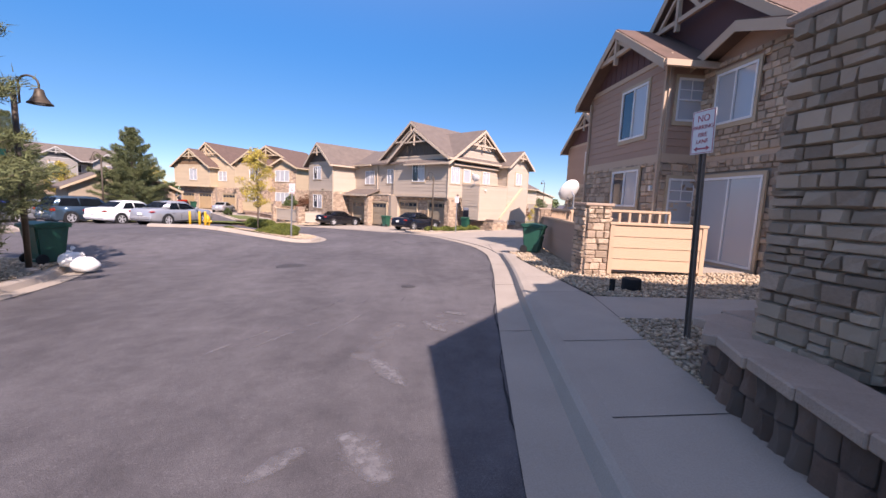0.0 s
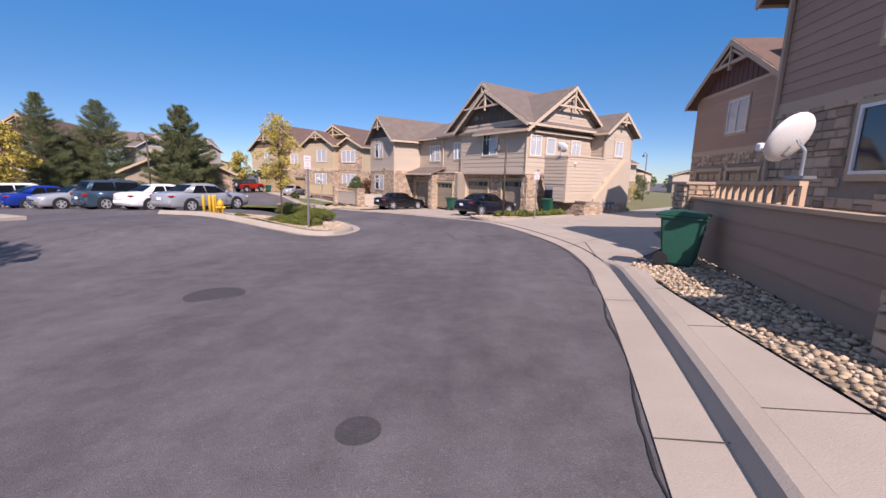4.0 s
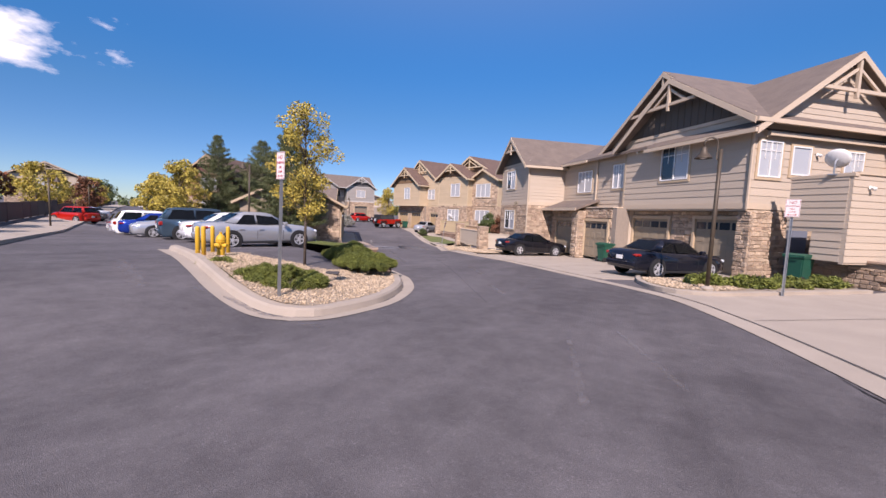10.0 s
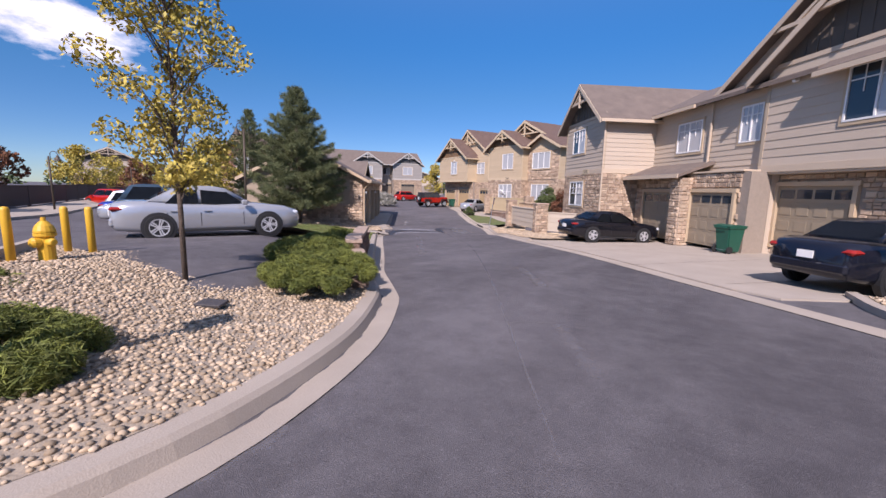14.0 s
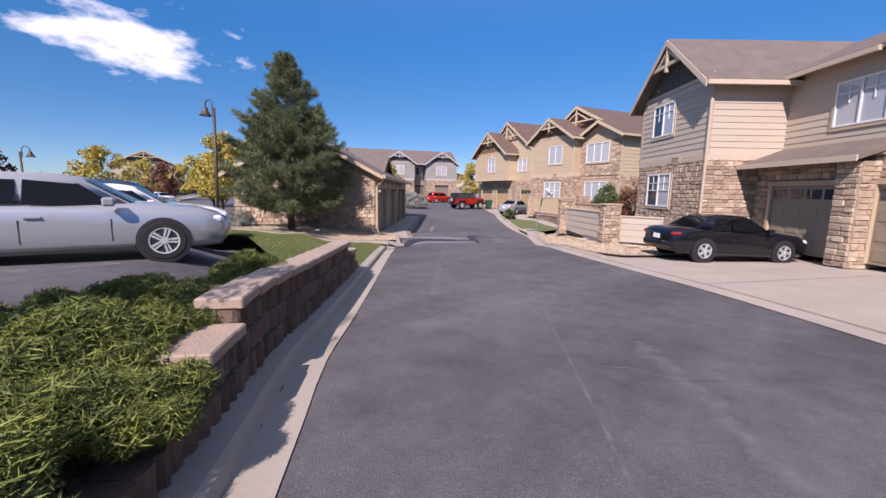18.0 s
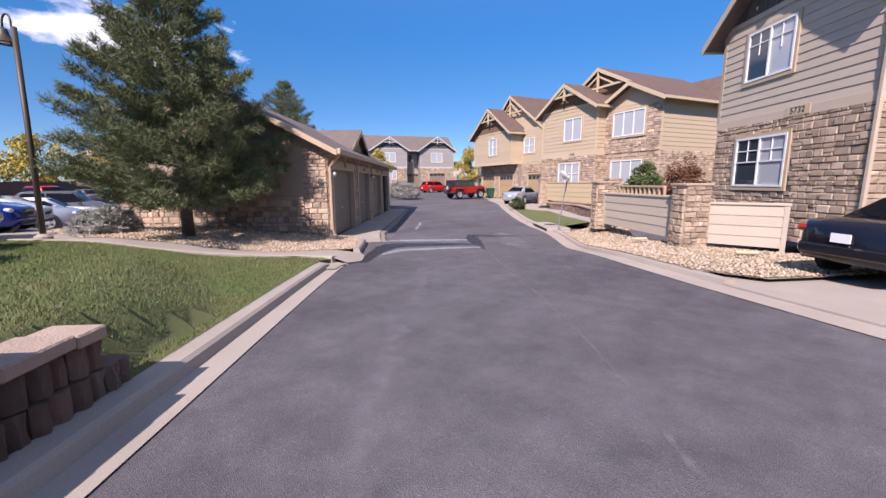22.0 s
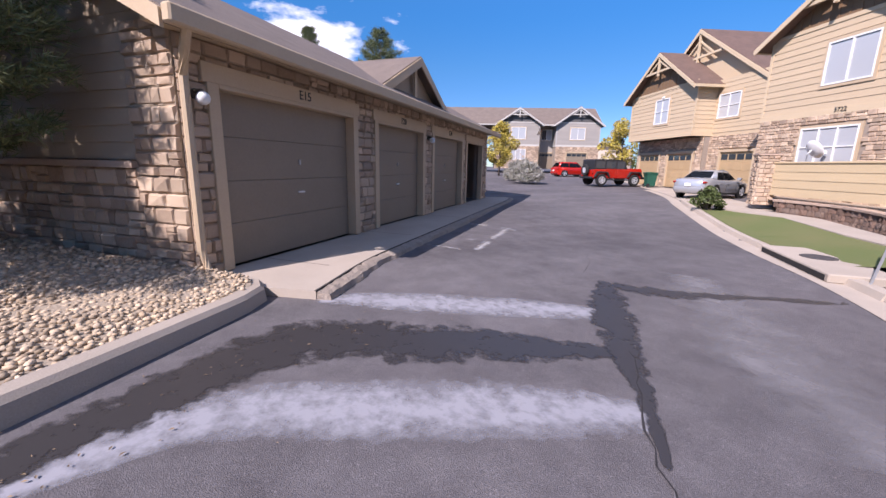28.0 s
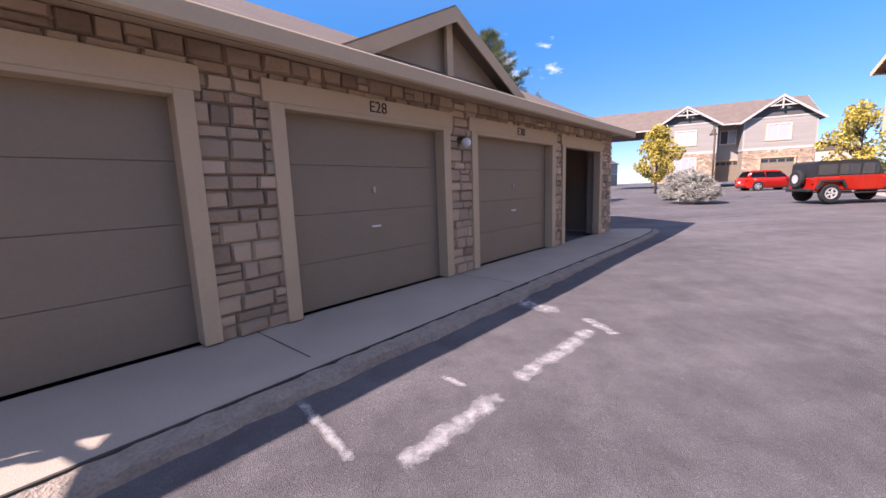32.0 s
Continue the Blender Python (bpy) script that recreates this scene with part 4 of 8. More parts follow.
# main block with the front gable over two garages
block_walls(hb, shift(6.2, 3.05), 6.9, 7.6, 0, 2.9, M["mortar"], "lower_wall")
wing(hb, shift(6.2, 2.55), 6.9, 8.4, 3.0, 6.45, 8.8, PB, low=None, sides="flr", over=0.45, ax=3.1, lap=0.29)
part("overhang_soffit", box(bm_new(), 6.2, 13.1, 2.55, 3.5, 2.905, 2.99), PB["trim"], hb)
window(hb, shift(6.2, 2.55), 2.55, 4.3, 1.6, 1.55, (1, 0), True)
stones(hb, shift(6.2, 3.05), 6.9, 2.88, True, [(0.3, 2.95, 0, 2.6), (4.2, 6.7, 0, 2.6)])
stones(hb, shift(13.1, 3.4, 0, 90), 7.0, 2.95, False, [(1.2, 2.3, 0, 2.4)])
garage_door(hb, shift(6.2, 3.0), 0.45, 0.35, 2.35, 2.15, paint("tan_brown_garage_door_c", (0.3, 0.24, 0.165)))
garage_door(hb, shift(6.2, 3.0), 4.35, 0.4, 2.2, 2.15, paint("tan_brown_garage_door_d", (0.3, 0.24, 0.165)))
part("corner_pier", box(bm_new(), 12.7, 13.25, 2.7, 3.65, 0, 2.9), M["mortar"], hb)
stones(hb, shift(12.7, 2.7), 0.55, 2.9, True)
stones(hb, shift(13.25, 2.7, 0, 90), 0.95, 2.9, True)
# larger gable behind
mb = shift(2.6, 3.5)
block_walls(hb, mb, 10.3, 6, 6.0, 6.1, PB["wall"], "upper_wall", (5.15, 9.7))
boards(hb, mb, 10.3, 6.1, 9.65, PB["wall"], 0.22, (5.15, 9.7, 6.05))
gable_roof(hb, mb, 10.3, 7, 6.05, 9.7, PB["roof"], PB["trim"], 0.35, 0.45, 0, True, 5.15)
# side gable towards the shared drive
ms = shift(13.1, 2.55, 0, 90)
pts = [(0, 6.0), (8.3, 6.0), (8.3, 6.1), (4.15, 9.0), (0, 6.1)]
part("side_gable", prism(bm_new(), pts, 0.0, 0.15, "y", ms), PB["wall"], hb)
boards(hb, ms, 8.3, 6.05, 8.9, PB["wall"], 0.22, (4.15, 8.95, 6.1))
gable_roof(hb, ms, 8.3, 5.0, 6.1, 8.95, PB["roof"], PB["trim"], 0.45, 0.5, 0, True)
window(hb, ms, 0.3, 4.2, 1.1, 1.35, (1, 0), True)
window(hb, ms, 1.9, 4.35, 0.95, 1.1, (0, 0))
window(hb, ms, 4.6, 4.3, 1.05, 1.15, (1, 0), True)
part("side_door", box(bm_new(), 13.12, 13.2, 4.65, 5.6, 0.35, 2.45), paint("blue_grey_door", (0.15, 0.17, 0.22)), hb, "blue-grey painted side door")
# balcony, stair and porch block
part("balcony_wall", box(bm_new(), 13.99, 15.65, 3.4, 3.52, 2.24, 4.03), PB["wall"], hb)
part("balcony_wall", box(bm_new(), 15.65, 15.77, 3.4, 7.3, 1.23, 4.09), PB["wall"], hb)
for z in np.arange(1.29, 3.95, 0.22):
    part("siding_board", prism(bm_new(), [(-0.006, z), (-0.026, z), (-0.008, z + 0.22), (-0.002, z + 0.22)], 0, 3.9, "x", shift(15.77, 3.4, 0, 90)), PB["wall"], hb)
    part("siding_board", prism(bm_new(), [(-0.006, z), (-0.026, z), (-0.008, z + 0.22), (-0.002, z + 0.22)], 0, 1.7, "x", shift(13.99, 3.4)), PB["wall"], hb) if z > 2.2 else None
part("balcony_wall", box(bm_new(), 14.8, 15.65, 3.41, 3.51, 1.29, 2.24), PB["wall"], hb)
for z in (1.3, 1.52, 1.74, 1.96):
    part("siding_board", prism(bm_new(), [(-0.006, z), (-0.026, z), (-0.008, z + 0.2), (-0.002, z + 0.2)], 0, 0.85, "x", shift(14.8, 3.41)), PB["wall"], hb)
part("balcony_rail", box(bm_new(), 13.95, 15.83, 3.36, 3.56, 4.03, 4.12), PB["trim"], hb)
part("balcony_rail", box(bm_new(), 15.61, 15.83, 3.56, 7.4, 4.09, 4.18), PB["trim"], hb)
part("balcony_floor", box(bm_new(), 13.99, 15.65, 3.52, 10.4, 2.58, 2.74), PB["trim"], hb)
part("stair_wall", prism(bm_new(), [(6.3, 0), (10.5, 0), (10.5, 4.0), (9.7, 4.0), (6.3, 1.3)], 15.7, 15.85, "x"), PB["wall"], hb)
part("stair_rail", prism(bm_new(), [(6.25, 1.25), (9.7, 4.0), (9.7, 4.2), (6.25, 1.45)], 15.65, 15.91, "x"), WHITE_TRIM, hb)
stones(hb, shift(15.85, 6.4, 0, 90), 4.0, 1.1, False)
part("yard_wall", box(bm_new(), 14.05, 16.55, 4.5, 4.8, 0, 1.29), M["mortar"], hb)
stones(hb, shift(14.05, 4.5), 2.5, 1.12, True)
stones(hb, shift(16.55, 4.5, 0, 90), 1.5, 1.12, False)
part("yard_wall", box(bm_new(), 16.25, 16.55, 4.8, 6, 0, 1.29), M["mortar"], hb)
part("yard_wall_cap", box(bm_new(), 14.01, 16.61, 4.42, 4.86, 1.29, 1.37, bevel=0.01), M["cap"], hb)
wing(hb, shift(14.2, 9.6, 0, 90), 3.6, 3.2, 2.6, 6.3, 7.6, PB, low="stone", sides="fl", over=0.35, lap=0.22, gable_panel=False)
window(hb, shift(14.2, 9.6, 0, 90), 1.3, 4.5, 1.05, 1.1, (1, 0))
# dark panel in place of a shaded opening under the porch
part("porch_shade_panel", box(bm_new(), 14.22, 14.26, 11.0, 12.0, 0.11, 2.35), M["dark"], hb)
# long roof along the road side
part("roof_slope", prism(bm_new(), [(-0.1, 6.05), (4.4, 8.0), (4.4, 7.85), (-0.1, 5.9)], -4.7, 8, "x", shift(0, 2.4)), PB["roof"], hb)
part("roof_slope", prism(bm_new(), [(4.4, 8.0), (10, 5.8), (10, 5.65), (4.4, 7.85)], -4.7, 8, "x", shift(0, 2.4)), PB["roof"], hb)
part("gutter", box(bm_new(), -0.35, 2.9, 2.2, 2.32, 5.86, 6.0), PB["trim"], hb)
for x, y, z0, z1 in ((-0.27, -0.06, 0.1, 6.0), (13.18, 2.49, 2.95, 6.1), (3.5, 2.65, 3.4, 5.9)):
    part("downpipe", box(bm_new(), x - 0.04, x + 0.04, y - 0.04, y + 0.04, z0, z1, bevel=0.008), PB["trim"], hb)

# ---- garage row ----
gm = pose(-22.67, 39.0, 0.17, 0, 0, 132.05)
gr = thing("garage_row", gm, "long single-storey garage row with stone piers and brown doors", "garage")
GL, GD = 14.3, 6.6
g0 = shift(-3.55, 0)
wall_cols = [(0, 0.38), (3.51, 4.29), (6.95, 7.6), (10.54, 11.0), (13.4, GL)]
for a, b in wall_cols:
    part("pier", box(bm_new(), a, b, 0.0, 0.3, 0, 2.32, g0), M["mortar"], gr)
    stones(gr, g0 @ shift(a, 0), b - a, 2.34, True)
part("lintel", box(bm_new(), 0, GL, 0.0, 0.3, 2.32, 2.92, g0), M["mortar"], gr)
stones(gr, g0 @ shift(0, 0, 2.34), GL, 0.52, True)
for k, (a, w) in enumerate(((0.32, 3.25), (4.23, 2.78), (7.55, 3.05), (10.95, 2.5))):
    for nm, x0, x1, z0, z1 in (("head_trim", a - 0.06, a + w + 0.06, 2.3, 2.52), ("side_trim", a, a + 0.16, 0.02, 2.3), ("side_trim", a + w - 0.16, a + w, 0.02, 2.3), ("inner_trim", a + 0.16, a + w - 0.16, 2.25, 2.3)):
        part(nm, box(bm_new(), x0, x1, -0.085, 0.1, z0, z1, g0, bevel=0.006), M["trim"], gr)
    if k < 3:
        garage_door(gr, g0 @ shift(0, 0.08), a + 0.15, 0.02, w - 0.3, 2.25, M["garage_door"], windows=False, trim=False)
    else:
        part("open_bay_wall", box(bm_new(), a - 0.2, a + w + 0.2, 1.3, 1.4, 0, 2.4, g0), paint("red_brown_interior", (0.22, 0.085, 0.055)), gr)
# end wall, back and roof
part("end_wall", prism(bm_new(), [(0, 0), (GD, 0), (GD, 2.92), (GD / 2, 4.6), (0, 2.92)], 0.0, 0.25, "x", g0), M["mortar"], gr)
me_ = g0 @ shift(0, GD, 0, -90)
stones(gr, me_ @ shift(GD - 0.75, 0), 0.75, 2.9, True)
stones(gr, me_, GD - 0.75, 1.3, False)
part("end_ledge", box(bm_new(), 0, GD - 0.75, -0.1, 0.02, 1.3, 1.38, me_), M["cap"], gr)
PG = paint("garage_siding", (0.33, 0.26, 0.185))
boards(gr, me_, GD, 1.4, 4.45, PG, 0.2, (GD / 2, 4.6, 2.92))
part("back_wall", box(bm_new(), 0, GL, GD - 0.25, GD, 0, 2.9, g0), PG, gr)
part("end_wall", box(bm_new(), GL - 0.25, GL, 0, GD, 0, 2.9, g0), PG, gr)
for s in (0, 1):
    ya, yb = (-0.45, GD / 2) if s == 0 else (GD + 0.45, GD / 2)
    za = 2.92 - 0.45 * 0.51
    part("roof_slope", prism(bm_new(), [(ya, za + 0.12), (yb, 4.73), (yb, 4.58), (ya, za - 0.03)], -0.4, GL + 0.4, "x", g0), M["shingle"], gr)
    part("bargeboard", prism(bm_new(), [(ya, za + 0.1), (yb, 4.72), (yb, 4.55), (ya, za - 0.07)], -0.44, -0.4, "x", g0), M["trim"], gr)
part("gutter", box(bm_new(), -0.42, GL + 0.4, -0.57, -0.45, 2.66, 2.84, g0, bevel=0.02), M["trim"], gr)
part("soffit", box(bm_new(), -0.3, GL + 0.3, -0.44, 0.0, 2.76, 2.82, g0), M["trim"], gr)
# small dormer gable
gd = g0 @ shift(5.27, 0.75, 0.35)
part("dormer_front", prism(bm_new(), [(0, 2.7), (5.2, 2.7), (2.6, 3.95)], 0, 0.1, "y", gd), PG, gr)
gable_roof(gr, gd, 5.2, 3.2, 2.7, 4.0, M["shingle"], M["trim"], 0.3, 0.3, 0, False)
part("dormer_post", box(bm_new(), 2.52, 2.68, -0.16, -0.1, 2.7, 3.85, gd), M["trim"], gr)
pipe = bm_new()
tube(pipe, [g0 @ Vector(p) for p in ((-0.2, -0.5, 2.7), (-0.1, -0.3, 2.5), (0.02, -0.1, 2.3), (0.02, -0.09, 0.35), (0.02, -0.18, 0.1), (0.02, -0.6, 0.03))], [0.05] * 6, 8)
part("downpipe", pipe, M["trim"], gr)

# ---- house with the yellow siding ----
hc = thing("house", pose(-32.2, 62.7, 0.05, 0, 0, -24), "two-storey yellow-tan house with stone base and brown gables", "house")
wing(hc, shift(-4.0, 0), 7.0, 9, 3.25, 6.3, 8.65, PC, low=None, sides="flr", lap=0.25, over=0.4)
block_walls(hc, shift(-4.0, 0.9), 7.0, 8, 0, 3.25, M["mortar"], "lower_wall")
stones(hc, shift(-4.0, 0.86), 7.0, 3.2, False, [(0.3, 3.0, 0, 2.45), (3.7, 6.4, 0, 2.45)])
garage_door(hc, shift(-4.0, 0.84), 0.4, 0.05, 2.4, 2.2, paint("tan_garage_door", (0.42, 0.29, 0.155)))
garage_door(hc, shift(-4.0, 0.84), 3.8, 0.05, 2.4, 2.2, paint("tan_garage_door_b", (0.42, 0.29, 0.155)))
window(hc, shift(-4.0, 0), 3.05, 4.2, 1.5, 1.6, (1, 1))
mc = shift(-3.6, 1.6)
gable_roof(hc, mc, 9.6, 8, 6.3, 9.75, PC["roof"], PC["trim"], 0.4, 0.4, 0, True, 4.4)
part("upper_gable", prism(bm_new(), [(0, 6.3), (9.6, 6.3), (4.4, 9.75)], 0, 0.2, "y", mc), PC["wall"], hc)
block_walls(hc, shift(2.95, 1.3), 6.6, 8, 0, 6.4, PC["wall"], "middle_wall")
boards(hc, shift(2.95, 1.3), 6.6, 3.4, 6.3, PC["wall"], 0.25)
stones(hc, shift(2.95, 1.26), 6.6, 3.2, False, [(0.9, 3.7, 0, 2.45)])
garage_door(hc, shift(2.95, 1.24), 1.1, 0.05, 2.3, 2.2, paint("tan_garage_door_c", (0.42, 0.29, 0.155)))
window(hc, shift(2.95, 1.3), 0.3, 4.2, 1.6, 1.35, (1, 1))
wing(hc, shift(9.4, -1.4), 5.4, 9, 3.3, 6.5, 8.1, PC, sides="flr", lap=0.25, over=0.4, holes=[(1.9, 4.2, 1.3, 2.95)])
window(hc, shift(9.4, -1.4), 2.4, 4.35, 1.7, 1.5, (1, 0))
window(hc, shift(9.4, -1.43), 2.0, 1.4, 2.1, 1.45, (2, 1))
wing(hc, shift(14.8, -0.6), 4.0, 9, 3.3, 6.3, 7.3, PC, sides="fr", lap=0.25, gable_panel=False, ornament=False, band=False)
mg = shift(8.6, 0.4)
part("upper_gable", prism(bm_new(), [(0, 6.4), (9.8, 6.4), (4.6, 9.0)], 0, 0.2, "y", mg), PC["gable"], hc)
gable_roof(hc, mg, 9.8, 8, 6.4, 9.05, PC["roof"], PC["trim"], 0.4, 0.4, 0, True, 4.6)
stones(hc, shift(14.8, -0.64, 3.3), 4.0, 2.6, False)
window(hc, shift(14.8, -0.7), 0.7, 4.3, 2.3, 1.45, (2, 0))
window(hc, shift(14.8, -0.7), 0.7, 1.4, 2.3, 1.45, (2, 0))
wing(hc, shift(18.8, 4.4, 0, 90), 6, 8, 3.2, 6.3, 8.4, PC, low="stone", sides="f", lap=0.25)
window(hc, shift(18.8, 4.4, 0, 90), 2, 4.2, 1.6, 1.4, (1, 0))

# ---- grey houses far off, red-brown house over the lot, neighbours on the near side ----
hd = thing("house", pose(-58.2, 71.3, 0.6, 0, 0, 58), "two-storey grey house with stone base and white trim", "house")
wing(hd, shift(-2.75, 0), 5.5, 8, 3.0, 6.0, 7.8, PD, sides="flr", lap=0.3)
window(hd, shift(-2.75, 0), 1.8, 3.9, 1.9, 1.5, (1, 0))
window(hd, shift(-2.75, -0.03), 1.8, 1.2, 2.0, 1.4, (2, 0))
block_walls(hd, shift(2.75, 2), 2.6, 7, 0, 6.0, PD["wall"], "middle_wall")
window(hd, shift(2.75, 2), 0.6, 3.9, 1.4, 1.4, (1, 0))
garage_door(hd, shift(2.75, 1.95), 0.2, 0.05, 2.2, 2.1, M["garage_door"])
wing(hd, shift(5.0, 0), 5.6, 8, 3.0, 6.0, 8.0, PD, sides="fr", lap=0.3)
window(hd, shift(5.0, 0), 1.8, 3.9, 1.9, 1.5, (1, 0))
garage_door(hd, shift(5.0, -0.1), 1.5, 0.05, 2.6, 2.1, M["garage_door"])
gable_roof(hd, shift(10.6, 0.5, 0, 90), 8, 22, 6.0, 8.4, PD["roof"], PD["trim"], 0.4, 0.4, 0, False)

ha = thing("house", pose(7.0, 17.0, 0.12, 0, 0, -90) @ Matrix.Diagonal((1, 1, 1.1, 1)), "two-storey brown house with stone front and maroon gables", "house")
wing(ha, shift(0, 0), 4.9, 8, 2.85, 5.5, 6.95, PA, sides="flr", lap=0.2, stone_parts=False, holes=[(2.0, 4.1, 1.3, 2.75)])
window(ha, shift(0, 0), 2.45, 3.65, 1.5, 1.5, (1, 0))
window(ha, shift(0, -0.03), 2.3, 1.6, 1.6, 1.1, (1, 0))
window(ha, shift(4.9, 0, 0, 90), 0.25, 3.9, 0.85, 1.1, (0, 1), True)
window(ha, shift(4.93, 0, 0, 90), 0.25, 1.2, 0.85, 1.2, (0, 1), True)
wing(ha, shift(4.9, 1.1), 3.0, 7, 2.85, 5.3, 5.8, PA, sides="fr", gable_panel=False, ornament=False, stone_parts=True, holes=[(0.4, 2.5, 0, 2.5)], side_holes_r=[(0.25, 1.3, 0.85, 2.3)])
stones(ha, shift(4.9, 1.06, 2.95), 3.0, 2.3, False, [(0.5, 2.0, 0.7, 2.1)])
stones(ha, shift(7.94, 1.1, 2.95, 90), 6.0, 2.3, False, [(0.2, 0.85, 0.7, 1.75)])
window(ha, shift(4.9, 1.04), 0.6, 3.7, 1.3, 1.25, (1, 0))
window(ha, shift(4.9, 1.04), 0.45, 0.3, 2.0, 2.1, (1, 0), name="sliding_door")
window(ha, shift(7.96, 1.1, 0, 90), 0.15, 3.65, 0.7, 1.0, (0, 1), True)
window(ha, shift(7.96, 1.1, 0, 90), 0.25, 0.95, 1.0, 1.3, (1, 1), True)
mg = shift(0.6, 1.2)
part("upper_gable", prism(bm_new(), [(0, 5.3), (7.4, 5.3), (3.2, 8.2)], 0, 0.2, "y", mg), PA["gable"], ha)
gable_roof(ha, mg, 7.4, 7, 5.3, 8.2, PA["roof"], PA["trim"], 0.4, 0.5, 0, True, 3.2)
wing(ha, shift(7.9, 3.6), 5.5, 7, 2.85, 5.6, 7.6, PA, sides="f", stone_parts=False)

for x, y, z1 in ((4.86, -0.07, 5.3), (7.84, 1.02, 5.2), (8.06, 3.4, 5.3), (0.06, -0.07, 5.3)):
    part("downpipe", box(bm_new(), x - 0.045, x + 0.045, y - 0.05, y + 0.04, 0.15, z1, bevel=0.01), PA["trim"], ha)
part("outdoor_lamp", box(bm_new(), 4.62, 4.72, -0.16, -0.03, 2.05, 2.2, bevel=0.015), M["white"], ha, "small white outdoor lamp")

ha2 = thing("house", pose(11.8, 30.9, 0.25, 0, 0, -90) @ Matrix.Diagonal((1, 1, 1.08, 1)), "two-storey brown house with garages beneath maroon gables", "house")
wing(ha2, shift(0, 0), 6.6, 9, 2.95, 5.7, 7.65, PA, sides="flr", lap=0.22, holes=[(0.8, 3.2, 0, 2.5), (3.6, 6.0, 0, 2.5)])
window(ha2, shift(0, 0), 3.0, 3.8, 1.5, 1.4, (1, 0))
garage_door(ha2, shift(0, -0.06), 0.9, 0.05, 2.2, 2.1, M["garage_door"])
garage_door(ha2, shift(0, -0.06), 3.7, 0.05, 2.2, 2.1, M["garage_door"])
mg = shift(3.0, 1.5)
part("upper_gable", prism(bm_new(), [(0, 5.7), (8, 5.7), (4, 8.6)], 0, 0.2, "y", mg), PA["gable"], ha2)
gable_roof(ha2, mg, 8, 7, 5.7, 8.6, PA["roof"], PA["trim"], 0.4, 0.5, 0, True)
block_walls(ha2, shift(6.6, 1.0), 5, 8, 0, 5.7, PA["wall"], "middle_wall")
boards(ha2, shift(6.6, 1.0), 5, 3.0, 5.6, PA["wall"], 0.22)
stones(ha2, shift(6.6, 0.96), 5, 2.9, False, [(1.0, 3.6, 0, 2.4)])
window(ha2, shift(6.6, 1.0), 1.0, 3.8, 1.5, 1.3, (1, 0))
garage_door(ha2, shift(6.6, 0.94), 1.2, 0.05, 2.2, 2.1, M["garage_door"])

he = thing("house", pose(-50.5, 42.0, 0.0, 0, 0, 22), "two-storey red-brown house across the parking lot", "house")
wing(he, shift(0, 0), 6, 9, 3.0, 6.0, 8.2, PE, sides="fr", lap=0.3)
window(he, shift(0, 0), 2, 4.0, 2.0, 1.5, (1, 0))
window(he, shift(0, -0.03), 2, 1.2, 2.0, 1.5, (1, 0))
hn = thing("house", pose(3.3, 3.5, 0, 0, 0, -90), "two-storey brown sided house beside the stone pillar", "house")
wing(hn, shift(0.9, 1.2), 5.2, 6, 2.85, 5.0, 5.8, PA, sides="fl", stone_parts=False)
# wing out of view behind the start, added to cast the road's shadow
wing(hn, pose(3.3, 3.5, 0, 0, 0, -90).inverted() @ pose(11.3, -0.9, 0, 0, 0, 180), 8.8, 8, 2.85, 5.6, 9.3, PA, sides="fr", stone_parts=False)


# ==== cars ====
loft_car("car", pose(-7.15, 39.75, 0.08, 0, 1.5, 48), PAINT["black"], "sedan", "black saloon car parked before the garages", "parked cars")
loft_car("car", pose(0.25, 32.2, 0.06, 0, 1, 48), PAINT["navy"], "sedan", "blue-black saloon car parked on the drive", "parked cars")
loft_car("car", on_land(-14.2, 25.4, 75), PAINT["silver"], "sedan", "silver saloon car parked behind the island", "parked cars")
loft_car("car", on_land(-17.4, 26.6, 73), PAINT["white"], "sedan", "white saloon car in the parking lot", "parked cars")
loft_car("car", on_land(-20.3, 26.9, 70), PAINT["teal"], "suv", "grey-blue sport utility car in the parking lot", "parked cars")
loft_car("car", on_land(-26.2, 27.8, 70), PAINT["blue"], "sedan", "bright blue saloon car in the parking lot", "parked cars")
loft_car("car", pose(-26.2, 58.3, 0.05, 0, 0, 93), PAINT["silver"], "sedan", "silver saloon car on the drive of the yellow house", "parked cars")


# ==== trees ====
def leaf_cloud(name, centers, count, size, mat, parent, seed, flat=0.0, long=1.0):
    """Many small leaf blades round given centres (x, y, z, radius)."""
    rng = np.random.default_rng(seed)
    c = np.array(centers)
    wts = c[:, 3] ** 2
    idx = rng.choice(len(c), count, p=wts / wts.sum())
    d = rng.normal(size=(count, 3))
    d /= np.linalg.norm(d, axis=1)[:, None]
    pos = c[idx, :3] + d * (c[idx, 3] * rng.uniform(0.25, 1.0, count) ** 0.5)[:, None] * np.array([1, 1, 0.8])
    ax = rng.normal(size=(count, 3))
    ax[:, 2] *= 1 - flat
    ax /= np.linalg.norm(ax, axis=1)[:, None]
    other = np.cross(ax, rng.normal(size=(count, 3)))
    other /= np.linalg.norm(other, axis=1)[:, None]
    s = size * rng.uniform(0.6, 1.4, count)[:, None]
    a, b = ax * s * long, other * s * 0.5
    V = np.stack([pos - a, pos + b, pos + a, pos - b], 1).reshape(-1, 3)
    F = np.arange(count * 4).reshape(-1, 4)
    return mesh_of(name, V.tolist(), F.tolist(), mat, parent)


